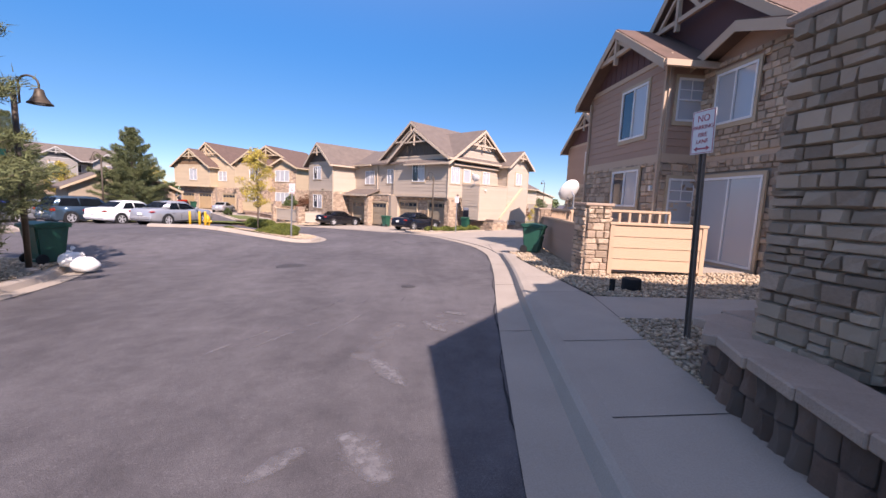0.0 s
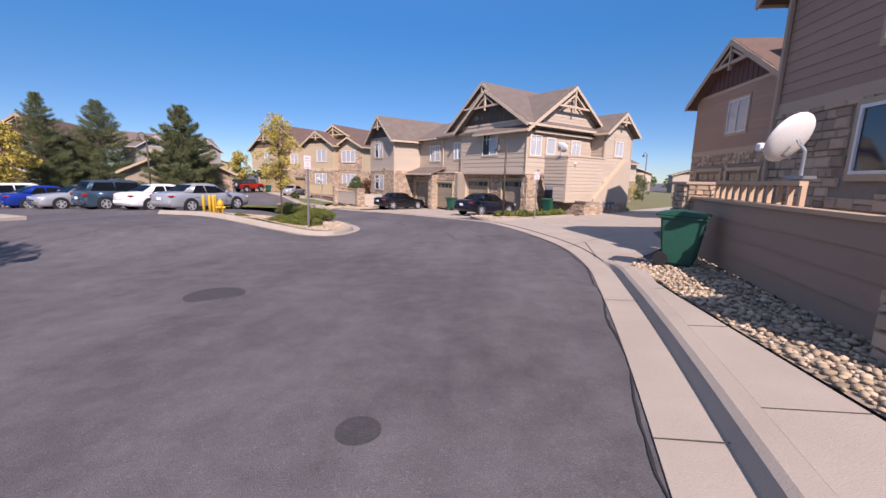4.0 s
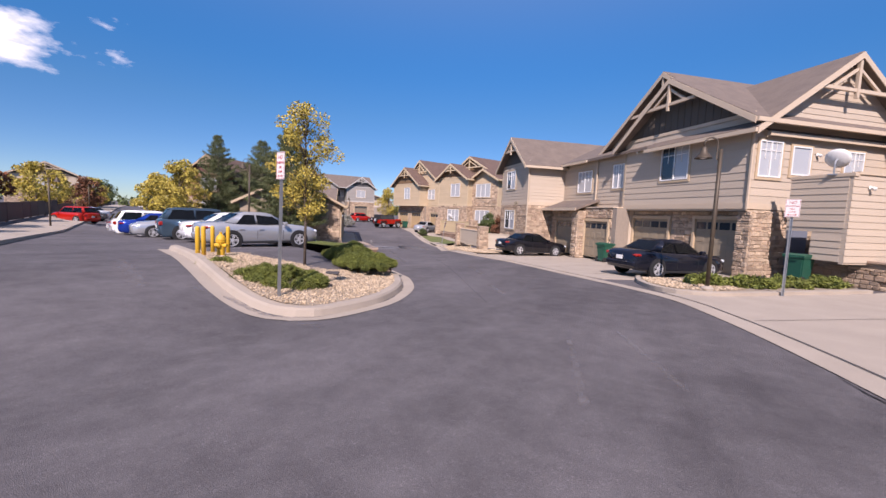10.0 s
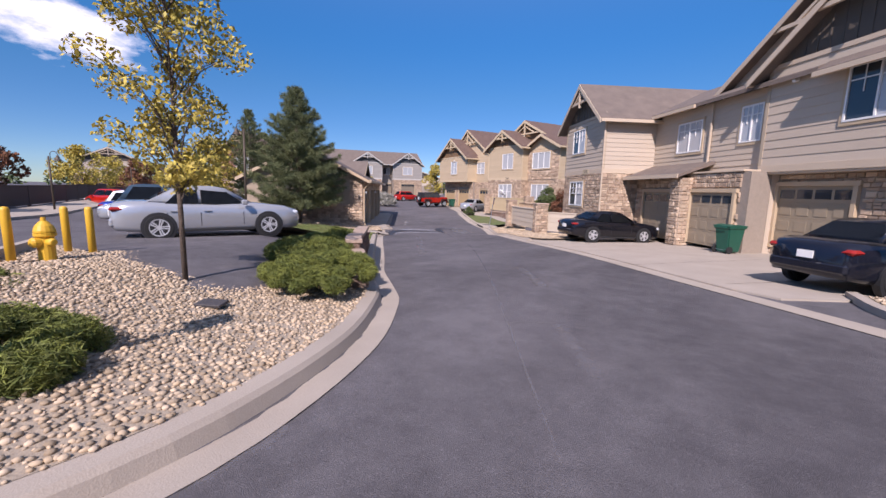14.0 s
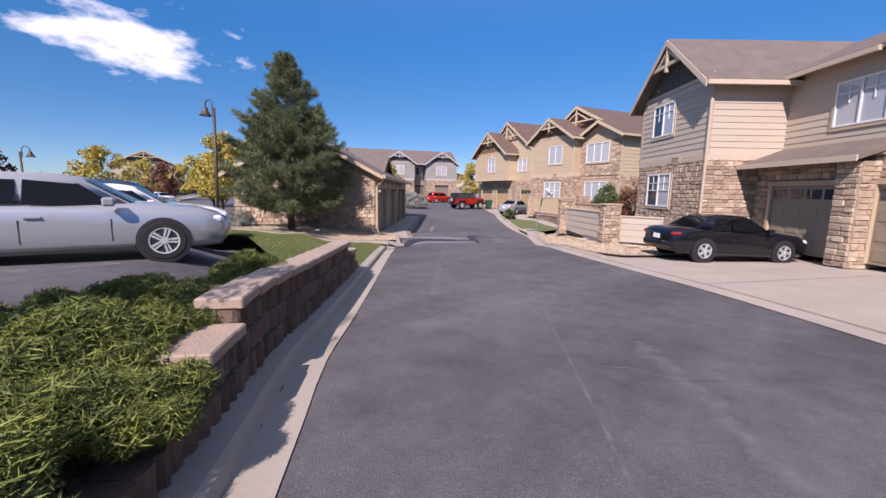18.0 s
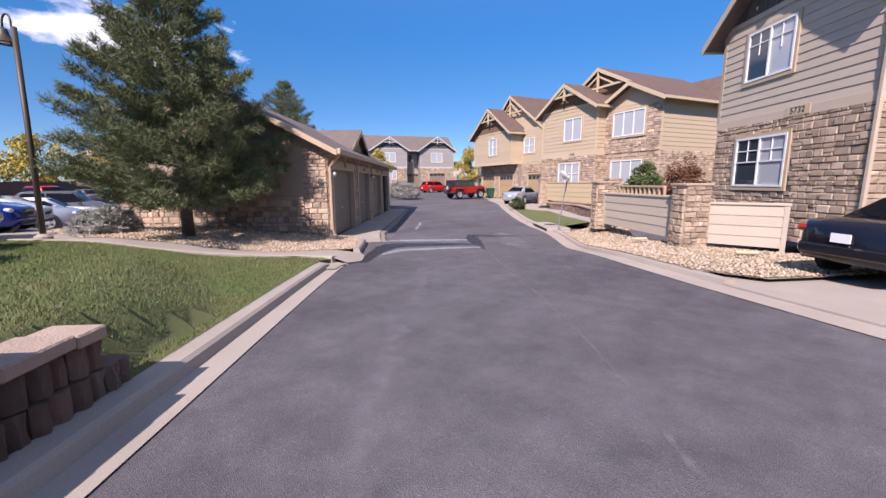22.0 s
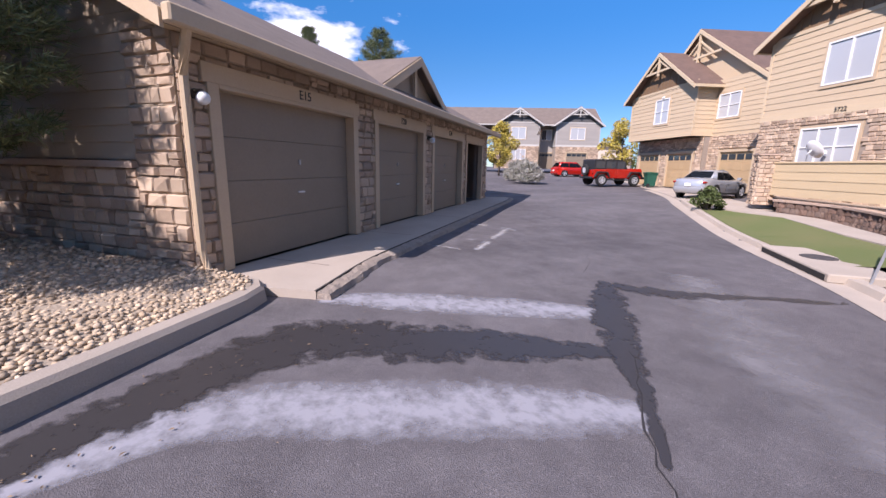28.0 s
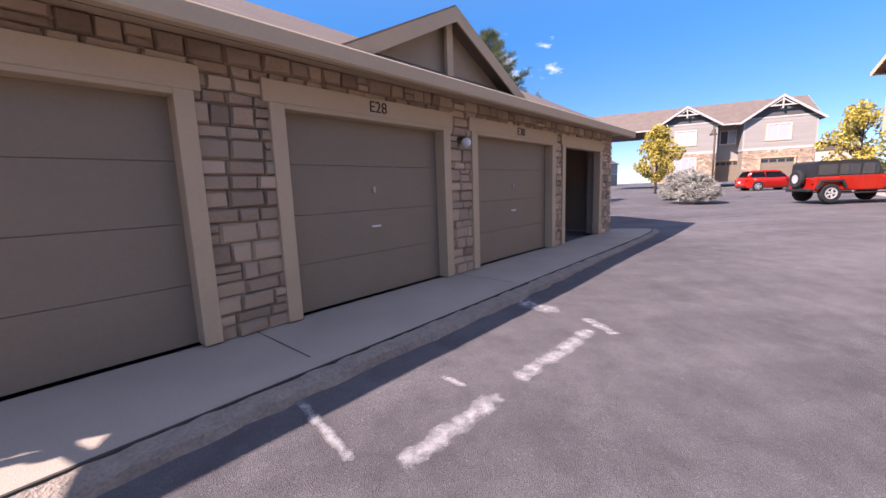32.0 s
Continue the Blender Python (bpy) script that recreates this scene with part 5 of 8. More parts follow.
def needle_cloud(name, tips, mat, parent, seed, per=26, length=0.16, spread=0.16):
    """Needle tufts round twig tips: thin triangles fanning outwards."""
    rng = np.random.default_rng(seed)
    t = np.array([p for p, _ in tips])
    o = np.array([d for _, d in tips])
    n = len(t)
    base = np.repeat(t, per, 0) + rng.normal(size=(n * per, 3)) * spread * 0.5
    d = np.repeat(o, per, 0) * 0.8 + rng.normal(size=(n * per, 3)) * 0.75
    d /= np.linalg.norm(d, axis=1)[:, None]
    side = np.cross(d, rng.normal(size=d.shape))
    side /= np.linalg.norm(side, axis=1)[:, None]
    ln = length * rng.uniform(0.6, 1.3, (n * per, 1))
    V = np.stack([base + side * 0.009, base + d * ln, base - side * 0.009], 1).reshape(-1, 3)
    F = np.arange(n * per * 3).reshape(-1, 3)
    return mesh_of(name, V.tolist(), F.tolist(), mat, parent)


def pine_tree(x, y, z, h, r, seed, label, per=26, whorls=None, near=True, low=0.07):
    rnd = random.Random(seed)
    tree = thing("pine_tree", pose(x, y, z), label, "tree")
    part("trunk", tube(bm_new(), [(0, 0, -0.1), (0.03, 0, h * 0.3), (-0.02, 0.02, h * 0.65), (0, 0, h * 0.97)], [h * 0.022, h * 0.017, h * 0.01, 0.012], 9), M["bark"], tree, smooth=True)
    tips = []
    limbs = bm_new()
    n = whorls or int(h * 2.7)
    for i in range(n):
        k = low + (0.97 - low) * i / n
        zz = h * k
        reach = r * (1 - k ** 1.6) * (0.6 + 0.4 * math.sin(min(1, k * 3.2) * 1.57))
        m = rnd.randint(5, 7)
        a0 = rnd.uniform(0, 6.28)
        for j in range(m):
            a = a0 + j * math.tau / m + rnd.uniform(-0.35, 0.35)
            ln = reach * rnd.uniform(0.7, 1.15)
            up = 0.1 + 0.5 * k
            e = Vector((math.cos(a) * ln, math.sin(a) * ln, zz + ln * up * rnd.uniform(0.6, 1.3)))
            s = Vector((0, 0, zz))
            mid = s.lerp(e, 0.5) + Vector((0, 0, -0.06 * ln))
            tube(limbs, [s, mid, e], [0.012 + 0.014 * (1 - k), 0.011, 0.005], 4) if near else None
            steps = max(3, int(ln / 0.19))
            for q in range(steps):
                f = 0.22 + 0.78 * (q + 0.5) / steps
                p = (s.lerp(mid, f * 2) if f < 0.5 else mid.lerp(e, f * 2 - 1))
                out = (e - s).normalized()
                w = 0.32 * ln * (1 - f * 0.75)
                side = Vector((-math.sin(a), math.cos(a), 0))
                for sg in (-1, 0, 1):
                    tips.append(((p + side * sg * w * rnd.uniform(0.4, 1.1) + Vector((0, 0, rnd.uniform(-0.06, 0.12))))[:], (out + Vector((0, 0, 0.35)) + side * sg * 0.5)[:]))
    if near:
        part("branch_frame", limbs, M["bark"], tree)
    else:
        limbs.free()
    needle_cloud("crown", tips, M["pine"], tree, seed, int(per * 1.7), 0.15 if near else 0.26, 0.1)
    return tree


def leafy_tree(x, y, z, h, r, seed, mat, label, clumps=40, count=5000, size=0.06, trunk=0.04, low=0.3, name="tree"):
    rnd = random.Random(seed)
    tree = thing(name, pose(x, y, z), label, "tree")
    part("trunk", tube(bm_new(), [(0, 0, -0.1), (0.02, 0, h * 0.3), (-0.03, 0.02, h * 0.6), (0, 0, h * 0.93)], [trunk, trunk * 0.8, trunk * 0.5, 0.008], 8), M["bark"], tree, smooth=True)
    cs = []
    limbs = bm_new()
    for i in range(clumps):
        k = low + (0.97 - low) * (i + rnd.random()) / clumps
        shape = math.sin(math.pi * grp((k - low) / (1.02 - low)) ** 0.75) ** 0.8
        a, d = rnd.uniform(0, 6.28), r * shape * rnd.uniform(0.2, 1.0)
        p = (math.cos(a) * d, math.sin(a) * d, h * k)
        cs.append((*p, r * rnd.uniform(0.16, 0.34)))
        tube(limbs, [(0, 0, h * k - d * 0.9 - 0.1), (p[0] * 0.5, p[1] * 0.5, h * k - d * 0.3), p], [trunk * 0.3, trunk * 0.2, 0.004], 4)
    part("branch_frame", limbs, M["bark"], tree)
    leaf_cloud("crown", cs, count, size, mat, tree, seed)
    return tree


pine_tree(-21.15, 32.65, 0.48, 7.15, 3.05, 5, "tall olive-green pine tree with open branches beside the garage row", per=28, low=0.12)
leafy_tree(-8.4, 22.55, 0.38, 4.35, 0.9, 7, M["yellow_leaf"], "slim young tree with yellow autumn leaves on the island", 60, 8000, 0.034)


# ==== island with rocks ====
ISL = [(-13.6, 21.3), (-10.5, 20.2), (-8.6, 19.55), (-7.2, 19.1), (-6.2, 18.88), (-5.3, 18.92), (-4.6, 19.4), (-4.4, 20.3), (-4.5, 21.6), (-5.2, 23.3), (-6.3, 24.8), (-6.75, 25.25)]
isl_line = smooth_line(ISL, 0.3)


def bed_island(x, y):
    q = seg_dist((x, y), WALKED)
    return 0.13 + 0.47 * sstep(0.5, 5.0, q + 0.3)


inner = offset(isl_line, 0.62)
tagged(sweep("kerb_island", offset(isl_line, 0.12), [(0.0, 0.012), (0.28, 0.0), (0.32, 0.1), (0.36, 0.135), (0.52, 0.145), (0.52, -0.2), (0, -0.2)], M["concrete"]), "pale concrete kerb round the rock island", "kerb", kind="structure")
bed_poly = inner + [(-8.29, 25.59), (-9.09, 26.2), (-9.75, 26.72), (-10.7, 26.76), (-10.68, 23.17), (-11.44, 22.11), (-12.54, 22.08)]
surface("island_bed", bed_poly, bed_island, M["soil"], "rock bed of the traffic island", "ground")


def rocks(name, poly, hfun, size, seed, label, density=1.0, mat=None, limit=9000):
    """River rocks over a polygon, one joined mesh."""
    rng = np.random.default_rng(seed)
    minx, maxx = min(p[0] for p in poly), max(p[0] for p in poly)
    miny, maxy = min(p[1] for p in poly), max(p[1] for p in poly)
    step = size * 1.25 / density ** 0.5
    pts = []
    for gx in np.arange(minx, maxx, step):
        for gy in np.arange(miny, maxy, step):
            p = (gx + rng.uniform(-0.5, 0.5) * step, gy + rng.uniform(-0.5, 0.5) * step)
            if inside(p, poly):
                pts.append(p)
    bm = bm_new()
    bmesh.ops.create_icosphere(bm, subdivisions=1, radius=0.5)
    base = np.array([v.co[:] for v in bm.verts])
    fs = np.array([[v.index for v in f.verts] for f in bm.faces])
    bm.free()
    V, F = [], []
    for i, p in enumerate(pts[:limit]):
        s = size * rng.uniform(0.6, 1.55)
        sc = np.array([s * rng.uniform(0.8, 1.4), s * rng.uniform(0.7, 1.1), s * rng.uniform(0.45, 0.8)])
        a = rng.uniform(0, 6.28)
        b = base * (1 + rng.uniform(-0.16, 0.16, (len(base), 1))) * sc
        x, y = b[:, 0] * math.cos(a) - b[:, 1] * math.sin(a), b[:, 0] * math.sin(a) + b[:, 1] * math.cos(a)
        V.append(np.stack([x + p[0], y + p[1], b[:, 2] + hfun(*p) + grade(*p) + s * 0.15], 1))
        F.append(fs + len(base) * i)
    ob = mesh_of(name, np.concatenate(V).tolist(), np.concatenate(F).tolist(), mat or M["rock"], smooth=True)
    return tagged(ob, label, "rocks", kind="stuff")


rocks("island_rocks", bed_poly, bed_island, 0.041, 3, "tan and cream river rocks on the island", limit=24000)


# ==== small builders ====
def pillar(x, y, z, w, h, deg, label, d=None, group="fence pillars", size=0.9):
    d = d or w
    p = thing("stone_pillar", pose(x, y, z, 0, 0, deg), label, "pillar", group)
    part("core", box(bm_new(), -w / 2, w / 2, -d / 2, d / 2, 0, h), M["mortar"], p)
    for a, ww, dd in ((0, w, d), (90, d, w), (180, w, d), (270, d, w)):
        stones(p, pose(0, 0, 0, 0, 0, a) @ Matrix.Translation((-ww / 2, -dd / 2, 0)), ww, h, y < 48, size=size, proud=0.055, longest=0.34)
    part("cap", box(bm_new(), -w / 2 - 0.07, w / 2 + 0.07, -d / 2 - 0.07, d / 2 + 0.07, h, h + 0.07, bevel=0.015), M["cap"], p)
    return p


def fence(a, b, z, h, mat, trim, label, n=4, drop=0.0):
    """A boarded panel from a to b (ground points): boards, top rail, end posts."""
    ax, ay = a
    bx, by = b
    ln = math.hypot(bx - ax, by - ay)
    f = thing("fence_panel", pose(ax, ay, z, 0, 0, math.degrees(math.atan2(by - ay, bx - ax))), label, "fence", "fence panels")
    part("backing", box(bm_new(), 0, ln, -0.04, 0.04, 0.1, h - 0.03), mat, f)
    for k in range(n):
        z0, z1 = 0.1 + (h - 0.14) * k / n, 0.1 + (h - 0.14) * (k + 1) / n
        for sy, yy in ((-1, -0.04), (1, 0.04)):
            pts = [(yy, z0), (yy + sy * 0.026, z0), (yy + sy * 0.01, z1), (yy, z1)]
            part("board", prism(bm_new(), pts, 0.0, ln, "x"), mat, f)
    part("top_rail", box(bm_new(), -0.02, ln + 0.02, -0.09, 0.09, h - 0.04, h + 0.02, bevel=0.006), trim, f)
    for x in (0.05, ln - 0.05):
        part("post", box(bm_new(), x - 0.05, x + 0.05, -0.075, 0.075, 0, h - 0.04), trim, f)
    return f


def patio_rail(a, b, z, h, mat, label):
    ax, ay = a
    bx, by = b
    ln = math.hypot(bx - ax, by - ay)
    f = thing("patio_railing", pose(ax, ay, z, 0, 0, math.degrees(math.atan2(by - ay, bx - ax))), label, "railing")
    part("top_rail", box(bm_new(), 0, ln, -0.05, 0.05, h - 0.06, h), mat, f)
    part("bottom_rail", box(bm_new(), 0, ln, -0.03, 0.03, h - 0.42, h - 0.36), mat, f)
    n = max(2, int(ln / 0.25))
    for k in range(n + 1):
        x = ln * k / n
        part("baluster", box(bm_new(), x - 0.03, x + 0.03, -0.03, 0.03, (0 if k in (0, n) else h - 0.36), h - 0.06), mat, f)
    return f


def street_lamp(x, y, z, h, deg, label, tilt=0.0):
    """Bronze post, goose-neck arm and a bell shade."""
    p = thing("street_lamp", pose(x, y, z, tilt, 0, deg), label, "street lamp", "street lamps")
    part("base", lathe(bm_new(), [(0.16, 0), (0.16, 0.06), (0.1, 0.1), (0.07, 0.12)], 12), M["concrete"], p)
    part("post", tube(bm_new(), [(0, 0, 0.05), (0, 0, h * 0.5), (0, 0, h)], [0.055, 0.052, 0.048], 12), M["metal_dark"], p, smooth=True)
    arc = [(0.0, 0, h - 0.35), (0.09, 0, h - 0.25), (0.09, 0, h + 0.12)]
    arc += [(0.09 + 0.17 - 0.17 * math.cos(a), 0, h + 0.12 + 0.17 * math.sin(a)) for a in np.linspace(0.3, 3.0, 9)]
    arc.append((0.43, 0, h + 0.02))
    part("arm", tube(bm_new(), arc, [0.02] * len(arc), 8), M["metal_dark"], p, smooth=True)
    sh = part("shade", lathe(bm_new(), [(0.03, 0.12), (0.07, 0.1), (0.085, 0.03), (0.1, -0.03), (0.175, -0.15), (0.205, -0.17), (0.205, -0.19), (0.165, -0.16), (0.05, -0.1)], 20, Matrix.Translation((0.43, 0, h - 0.07))), M["metal_dark"], p, smooth=True)
    part("lamp_glass", lathe(bm_new(), [(0.02, -0.2), (0.08, -0.18), (0.09, -0.13), (0.02, -0.1)], 12, Matrix.Translation((0.43, 0, h - 0.07))), M["white"], sh)
    return p


def letters(text, size, m, mat, parent, name="lettering", depth=0.003):
    cu = bpy.data.curves.new(name, "FONT")
    cu.body, cu.size, cu.extrude, cu.align_x, cu.align_y = text, size, depth, "CENTER", "CENTER"
    tmp = bpy.data.objects.new(name, cu)
    me = bpy.data.meshes.new_from_object(tmp)
    bpy.data.objects.remove(tmp)
    me.materials.append(mat)
    ob = new(name, me)
    ob.parent = parent
    ob.matrix_local = m
    return ob


M["sign_red"] = material("sign_red", (0.5, 0.09, 0.10), (0.42, 0.07, 0.08), 0.5, bump=0)
M["sign_green"] = material("sign_green", (0.01, 0.22, 0.12), (0.01, 0.18, 0.1), 0.5, bump=0)
M["sign_black"] = material("sign_black", (0.03, 0.03, 0.03), (0.02, 0.02, 0.02), 0.6, bump=0)


def parking_sign(x, y, z, h, deg, lean_x, lean_y, label, post=None):
    """A perforated steel post with a white no-parking plate facing -y of its frame."""
    s = thing("parking_sign", pose(x, y, z, lean_x, lean_y, 0) @ pose(0, 0, 0, 0, 0, deg), label, "sign", "parking signs")
    bm = prism(bm_new(), [(-0.03, -0.018), (-0.022, -0.018), (-0.022, 0.012), (0.022, 0.012), (0.022, -0.018), (0.03, -0.018), (0.03, 0.018), (-0.03, 0.018)], -0.1, h, "z")
    part("post", bm, post or M["metal"], s)
    holes = bm_new()
    for k in range(int(h / 0.05) - 2):
        box(holes, -0.006, 0.006, 0.0185, 0.0195, 0.06 + k * 0.05, 0.074 + k * 0.05)
    part("post_holes", holes, M["dark"], s)
    pl = part("plate", box(bm_new(), -0.15, 0.15, -0.024, -0.02, h - 0.47, h - 0.01, bevel=0.0), M["white"], s)
    part("plate_back", box(bm_new(), -0.15, 0.15, -0.0195, -0.0185, h - 0.47, h - 0.01), M["metal"], s)
    f = pose(0, -0.0245, 0, 90)
    letters("NO", 0.1, Matrix.Translation((0, 0, h - 0.1)) @ f, M["sign_red"], pl)
    letters("PARKING", 0.062, Matrix.Translation((0, 0, h - 0.19)) @ f, M["sign_red"], pl)
    letters("FIRE", 0.062, Matrix.Translation((0, 0, h - 0.27)) @ f, M["sign_red"], pl)
    letters("LANE", 0.062, Matrix.Translation((0, 0, h - 0.34)) @ f, M["sign_red"], pl)
    aw = prism(bm_new(), [(-0.1, -0.415), (-0.06, -0.39), (-0.06, -0.407), (0.06, -0.407), (0.06, -0.39), (0.1, -0.415), (0.06, -0.44), (0.06, -0.423), (-0.06, -0.423), (-0.06, -0.44)], -0.0275, -0.0242, "y", Matrix.Translation((0, 0, h)))
    part("arrow", aw, M["sign_red"], pl)
    for bx0, bx1, bz0, bz1 in ((-0.14, 0.14, 0.018, 0.024), (-0.14, 0.14, 0.456, 0.462), (-0.14, -0.134, 0.024, 0.456), (0.134, 0.14, 0.024, 0.456)):
        part("plate_border", box(bm_new(), bx0, bx1, -0.0275, -0.0242, h - bz1, h - bz0), M["sign_red"], pl)
    return s


def wheelie_bin(x, y, z, deg, label, tilt=0.0, mat=None, size=0.95):
    mat = mat or M["green_bin"]
    b = thing("wheelie_bin", pose(x, y, z, tilt, 0, deg) @ Matrix.Scale(size, 4), label, "bin", "wheelie bins")
    bm = bm_new()
    lo = [(-0.24, -0.26), (0.24, -0.26), (0.24, 0.27), (-0.24, 0.27)]
    hi = [(-0.31, -0.37), (0.31, -0.37), (0.31, 0.38), (-0.31, 0.38)]
    vl, vh = [bm.verts.new((*p, 0.04)) for p in lo], [bm.verts.new((*p, 0.98)) for p in hi]
    bm.faces.new(list(reversed(vl)))
    bm.faces.new(vh)
    for i in range(4):
        bm.faces.new((vl[i], vl[(i + 1) % 4], vh[(i + 1) % 4], vh[i]))
    bmesh.ops.bevel(bm, geom=bm.edges[:], offset=0.035, segments=2, affect="EDGES")
    part("body", bm, mat, b, smooth=False)
    part("rim", box(bm_new(), -0.34, 0.34, -0.4, 0.4, 0.93, 0.99, bevel=0.015), mat, b)
    lid = bm_new()
    prism(lid, [(-0.42, 0.995), (0.42, 0.995), (0.42, 1.04), (0.1, 1.09), (-0.36, 1.05), (-0.42, 1.02)], -0.345, 0.345, "x")
    part("lid", lid, mat, b)
    part("handle", tube(bm_new(), [(-0.25, 0.46, 0.98), (0.25, 0.46, 0.98)], [0.018] * 2, 8), mat, b)
    part("axle", tube(bm_new(), [(-0.3, 0.27, 0.13), (0.3, 0.27, 0.13)], [0.014] * 2, 6), M["metal"], b)
    for x0 in (-0.3, 0.3):
        part("wheel", lathe(bm_new(), [(0.03, -0.03), (0.13, -0.03), (0.14, 0), (0.13, 0.03), (0.03, 0.03)], 16, Matrix.Translation((x0, 0.27, 0.14)) @ pose(0, 0, 0, 0, 90)), M["rubber"], b)
    for xx in (-0.16, 0.0, 0.16):
        part("rib", prism(bm_new(), [(-0.281, 0.15), (-0.293, 0.15), (-0.366, 0.8), (-0.35, 0.8)], xx - 0.012, xx + 0.012, "x"), mat, b)
    part("stamp", box(bm_new(), -0.09, 0.09, -0.372, -0.345, 0.66, 0.72), M["white"], b, "faded white stamp")
    return b


def shrub(name, x, y, z, rx, ry, h, seed, mat, label, count=2600, size=0.06, long=1.6, n=30, category="shrub", deg=0):
    """A low shrub: sprays of small blades over a mound with ragged edge."""
    rnd = random.Random(seed)
    t = thing(name, pose(x, y, z, 0, 0, deg), label, category)
    cs = []
    tw = bm_new()
    for i in range(n):
        a, r = rnd.uniform(0, 6.28), rnd.random() ** 0.5
        k = 1 - r ** 2.2
        p = (math.cos(a) * rx * r * 0.9, math.sin(a) * ry * r * 0.9, h * (0.18 + 0.62 * k) * rnd.uniform(0.7, 1.15))
        cs.append((*p, min(rx, ry, h * 1.3) * rnd.uniform(0.22, 0.42)))
        tube(tw, [(p[0] * 0.3, p[1] * 0.3, 0), p], [0.014, 0.006], 4)
    part("twig_frame", tw, M["bark"], t)
    leaf_cloud("foliage", cs, count, size, mat, t, seed, 0.3, long)
    return t


def drum(name, x, y, z, r, h, mat, label, cat, n=20):
    t = thing(name, pose(x, y, z), label, cat)
    part("body", lathe(bm_new(), [(0.01, 0), (r, 0), (r, h - 0.02), (r * 0.96, h), (0.01, h)], n), mat, t)
    return t


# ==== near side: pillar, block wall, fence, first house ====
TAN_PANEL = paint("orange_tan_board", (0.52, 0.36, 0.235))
# browner boards for the shaded sides, shade put into the colour
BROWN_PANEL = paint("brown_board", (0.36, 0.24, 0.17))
GREY_TAN = paint("grey_tan_board", (0.5, 0.42, 0.325))


def block_wall(name, line, z0, courses, label, ch=0.19, bl=0.27, steps=0, cap=True, back=0.28, rows=None):
    """Split-face blocks in courses along a line (faces to its right), with cap stones. Rows end in steps."""
    w = thing(name, pose(line[0][0], line[0][1], z0), label, "retaining wall", kind="")
    o = Vector((line[0][0], line[0][1], 0))
    L = smooth_line(line, 0.05)
    acc = [0.0]
    for p, q in zip(L, L[1:]):
        acc.append(acc[-1] + math.hypot(q[0] - p[0], q[1] - p[1]))

    def at(s):
        i = min(max(np.searchsorted(acc, s) - 1, 0), len(L) - 2)
        k = (s - acc[i]) / (acc[i + 1] - acc[i] + 1e-9)
        (ax, ay), (bx, by) = L[i], L[i + 1]
        x, y = ax + (bx - ax) * k, ay + (by - ay) * k
        return Vector((x - o.x, y - o.y, grade(x, y) - grade(o.x, o.y))), math.degrees(math.atan2(by - ay, bx - ax))
    rnd = random.Random(int(line[0][0] * 100) + courses)
    units = []
    for k in range(6):
        bm = bm_new()
        nf = 5
        xs_ = np.linspace(0, 1, nf)
        front = [[bm.verts.new((x, (0 if 0 < i < nf - 1 else 0.1) - (rnd.uniform(0.0, 0.12) if 0 < i < nf - 1 else 0), z)) for i, x in enumerate(xs_)] for z in (0.02, 0.5, 0.98)]
        backv = [[bm.verts.new((0.08 + x * 0.84, 1, z)) for x in (0, 1)] for z in (0.02, 0.98)]
        for r0, r1 in zip(front, front[1:]):
            for i in range(nf - 1):
                bm.faces.new((r0[i], r0[i + 1], r1[i + 1], r1[i]))
        bm.faces.new(front[2] + [backv[1][1], backv[1][0]])
        bm.faces.new(list(reversed(front[0])) + [backv[0][0], backv[0][1]])
        bm.faces.new((front[0][0], front[1][0], front[2][0], backv[1][0], backv[0][0]))
        bm.faces.new((front[2][-1], front[1][-1], front[0][-1], backv[0][1], backv[1][1]))
        bm.faces.new((backv[0][1], backv[0][0], backv[1][0], backv[1][1]))
        bmesh.ops.recalc_face_normals(bm, faces=bm.faces)
        me = bpy.data.meshes.new("block")
        bm.to_mesh(me)
        bm.free()
        me.materials.append(M["block"])
        units.append(me)
    total = acc[-1]
    for c in range(courses):
        first, last = rows[c] if rows else (0.0, steps * c)
        s = first + (bl * 0.5 * (c % 2) if first == 0 else 0.0)
        end = total - last
        while s < end - 0.1:
            ln = bl * rnd.choice((0.7, 0.8, 1.0, 1.0))
            p, a = at(min(s, total - 0.05))
            ob = new("block", units[rnd.randrange(6)])
            ob.parent = w
            ob.matrix_local = pose(p.x, p.y, p.z + c * ch, 0, 0, a) @ Matrix.Translation((0, 0.02 * c + rnd.uniform(-0.012, 0.012), 0)) @ Matrix.Diagonal((ln - 0.008, 0.24, ch - 0.004, 1))
            s += ln
        if cap:
            if c == courses - 1:
                spans = [(first, end)]
            else:
                above = rows[c + 1] if rows else (0.0, steps * (c + 1))
                spans = [(first, above[0]), (total - above[1], end)]
            spans = [q for q in spans if q[1] - q[0] > 0.35 and c > 0]
            for a0, a1 in spans:
                s = a0
                while s < a1 - 0.08:
                    ln = min(0.46, a1 - s)
                    p, a = at(min(max(s, 0), total - 0.05))
                    ob = part("cap_stone", box(bm_new(), 0.003, ln - 0.003, -0.05 + 0.02 * c, back + 0.02 * c, 0, 0.09, bevel=0.012), M["cap"], w)
                    ob.matrix_local = pose(p.x, p.y, p.z + (c + 1) * ch, 0, 0, a)
                    s += ln
    return w


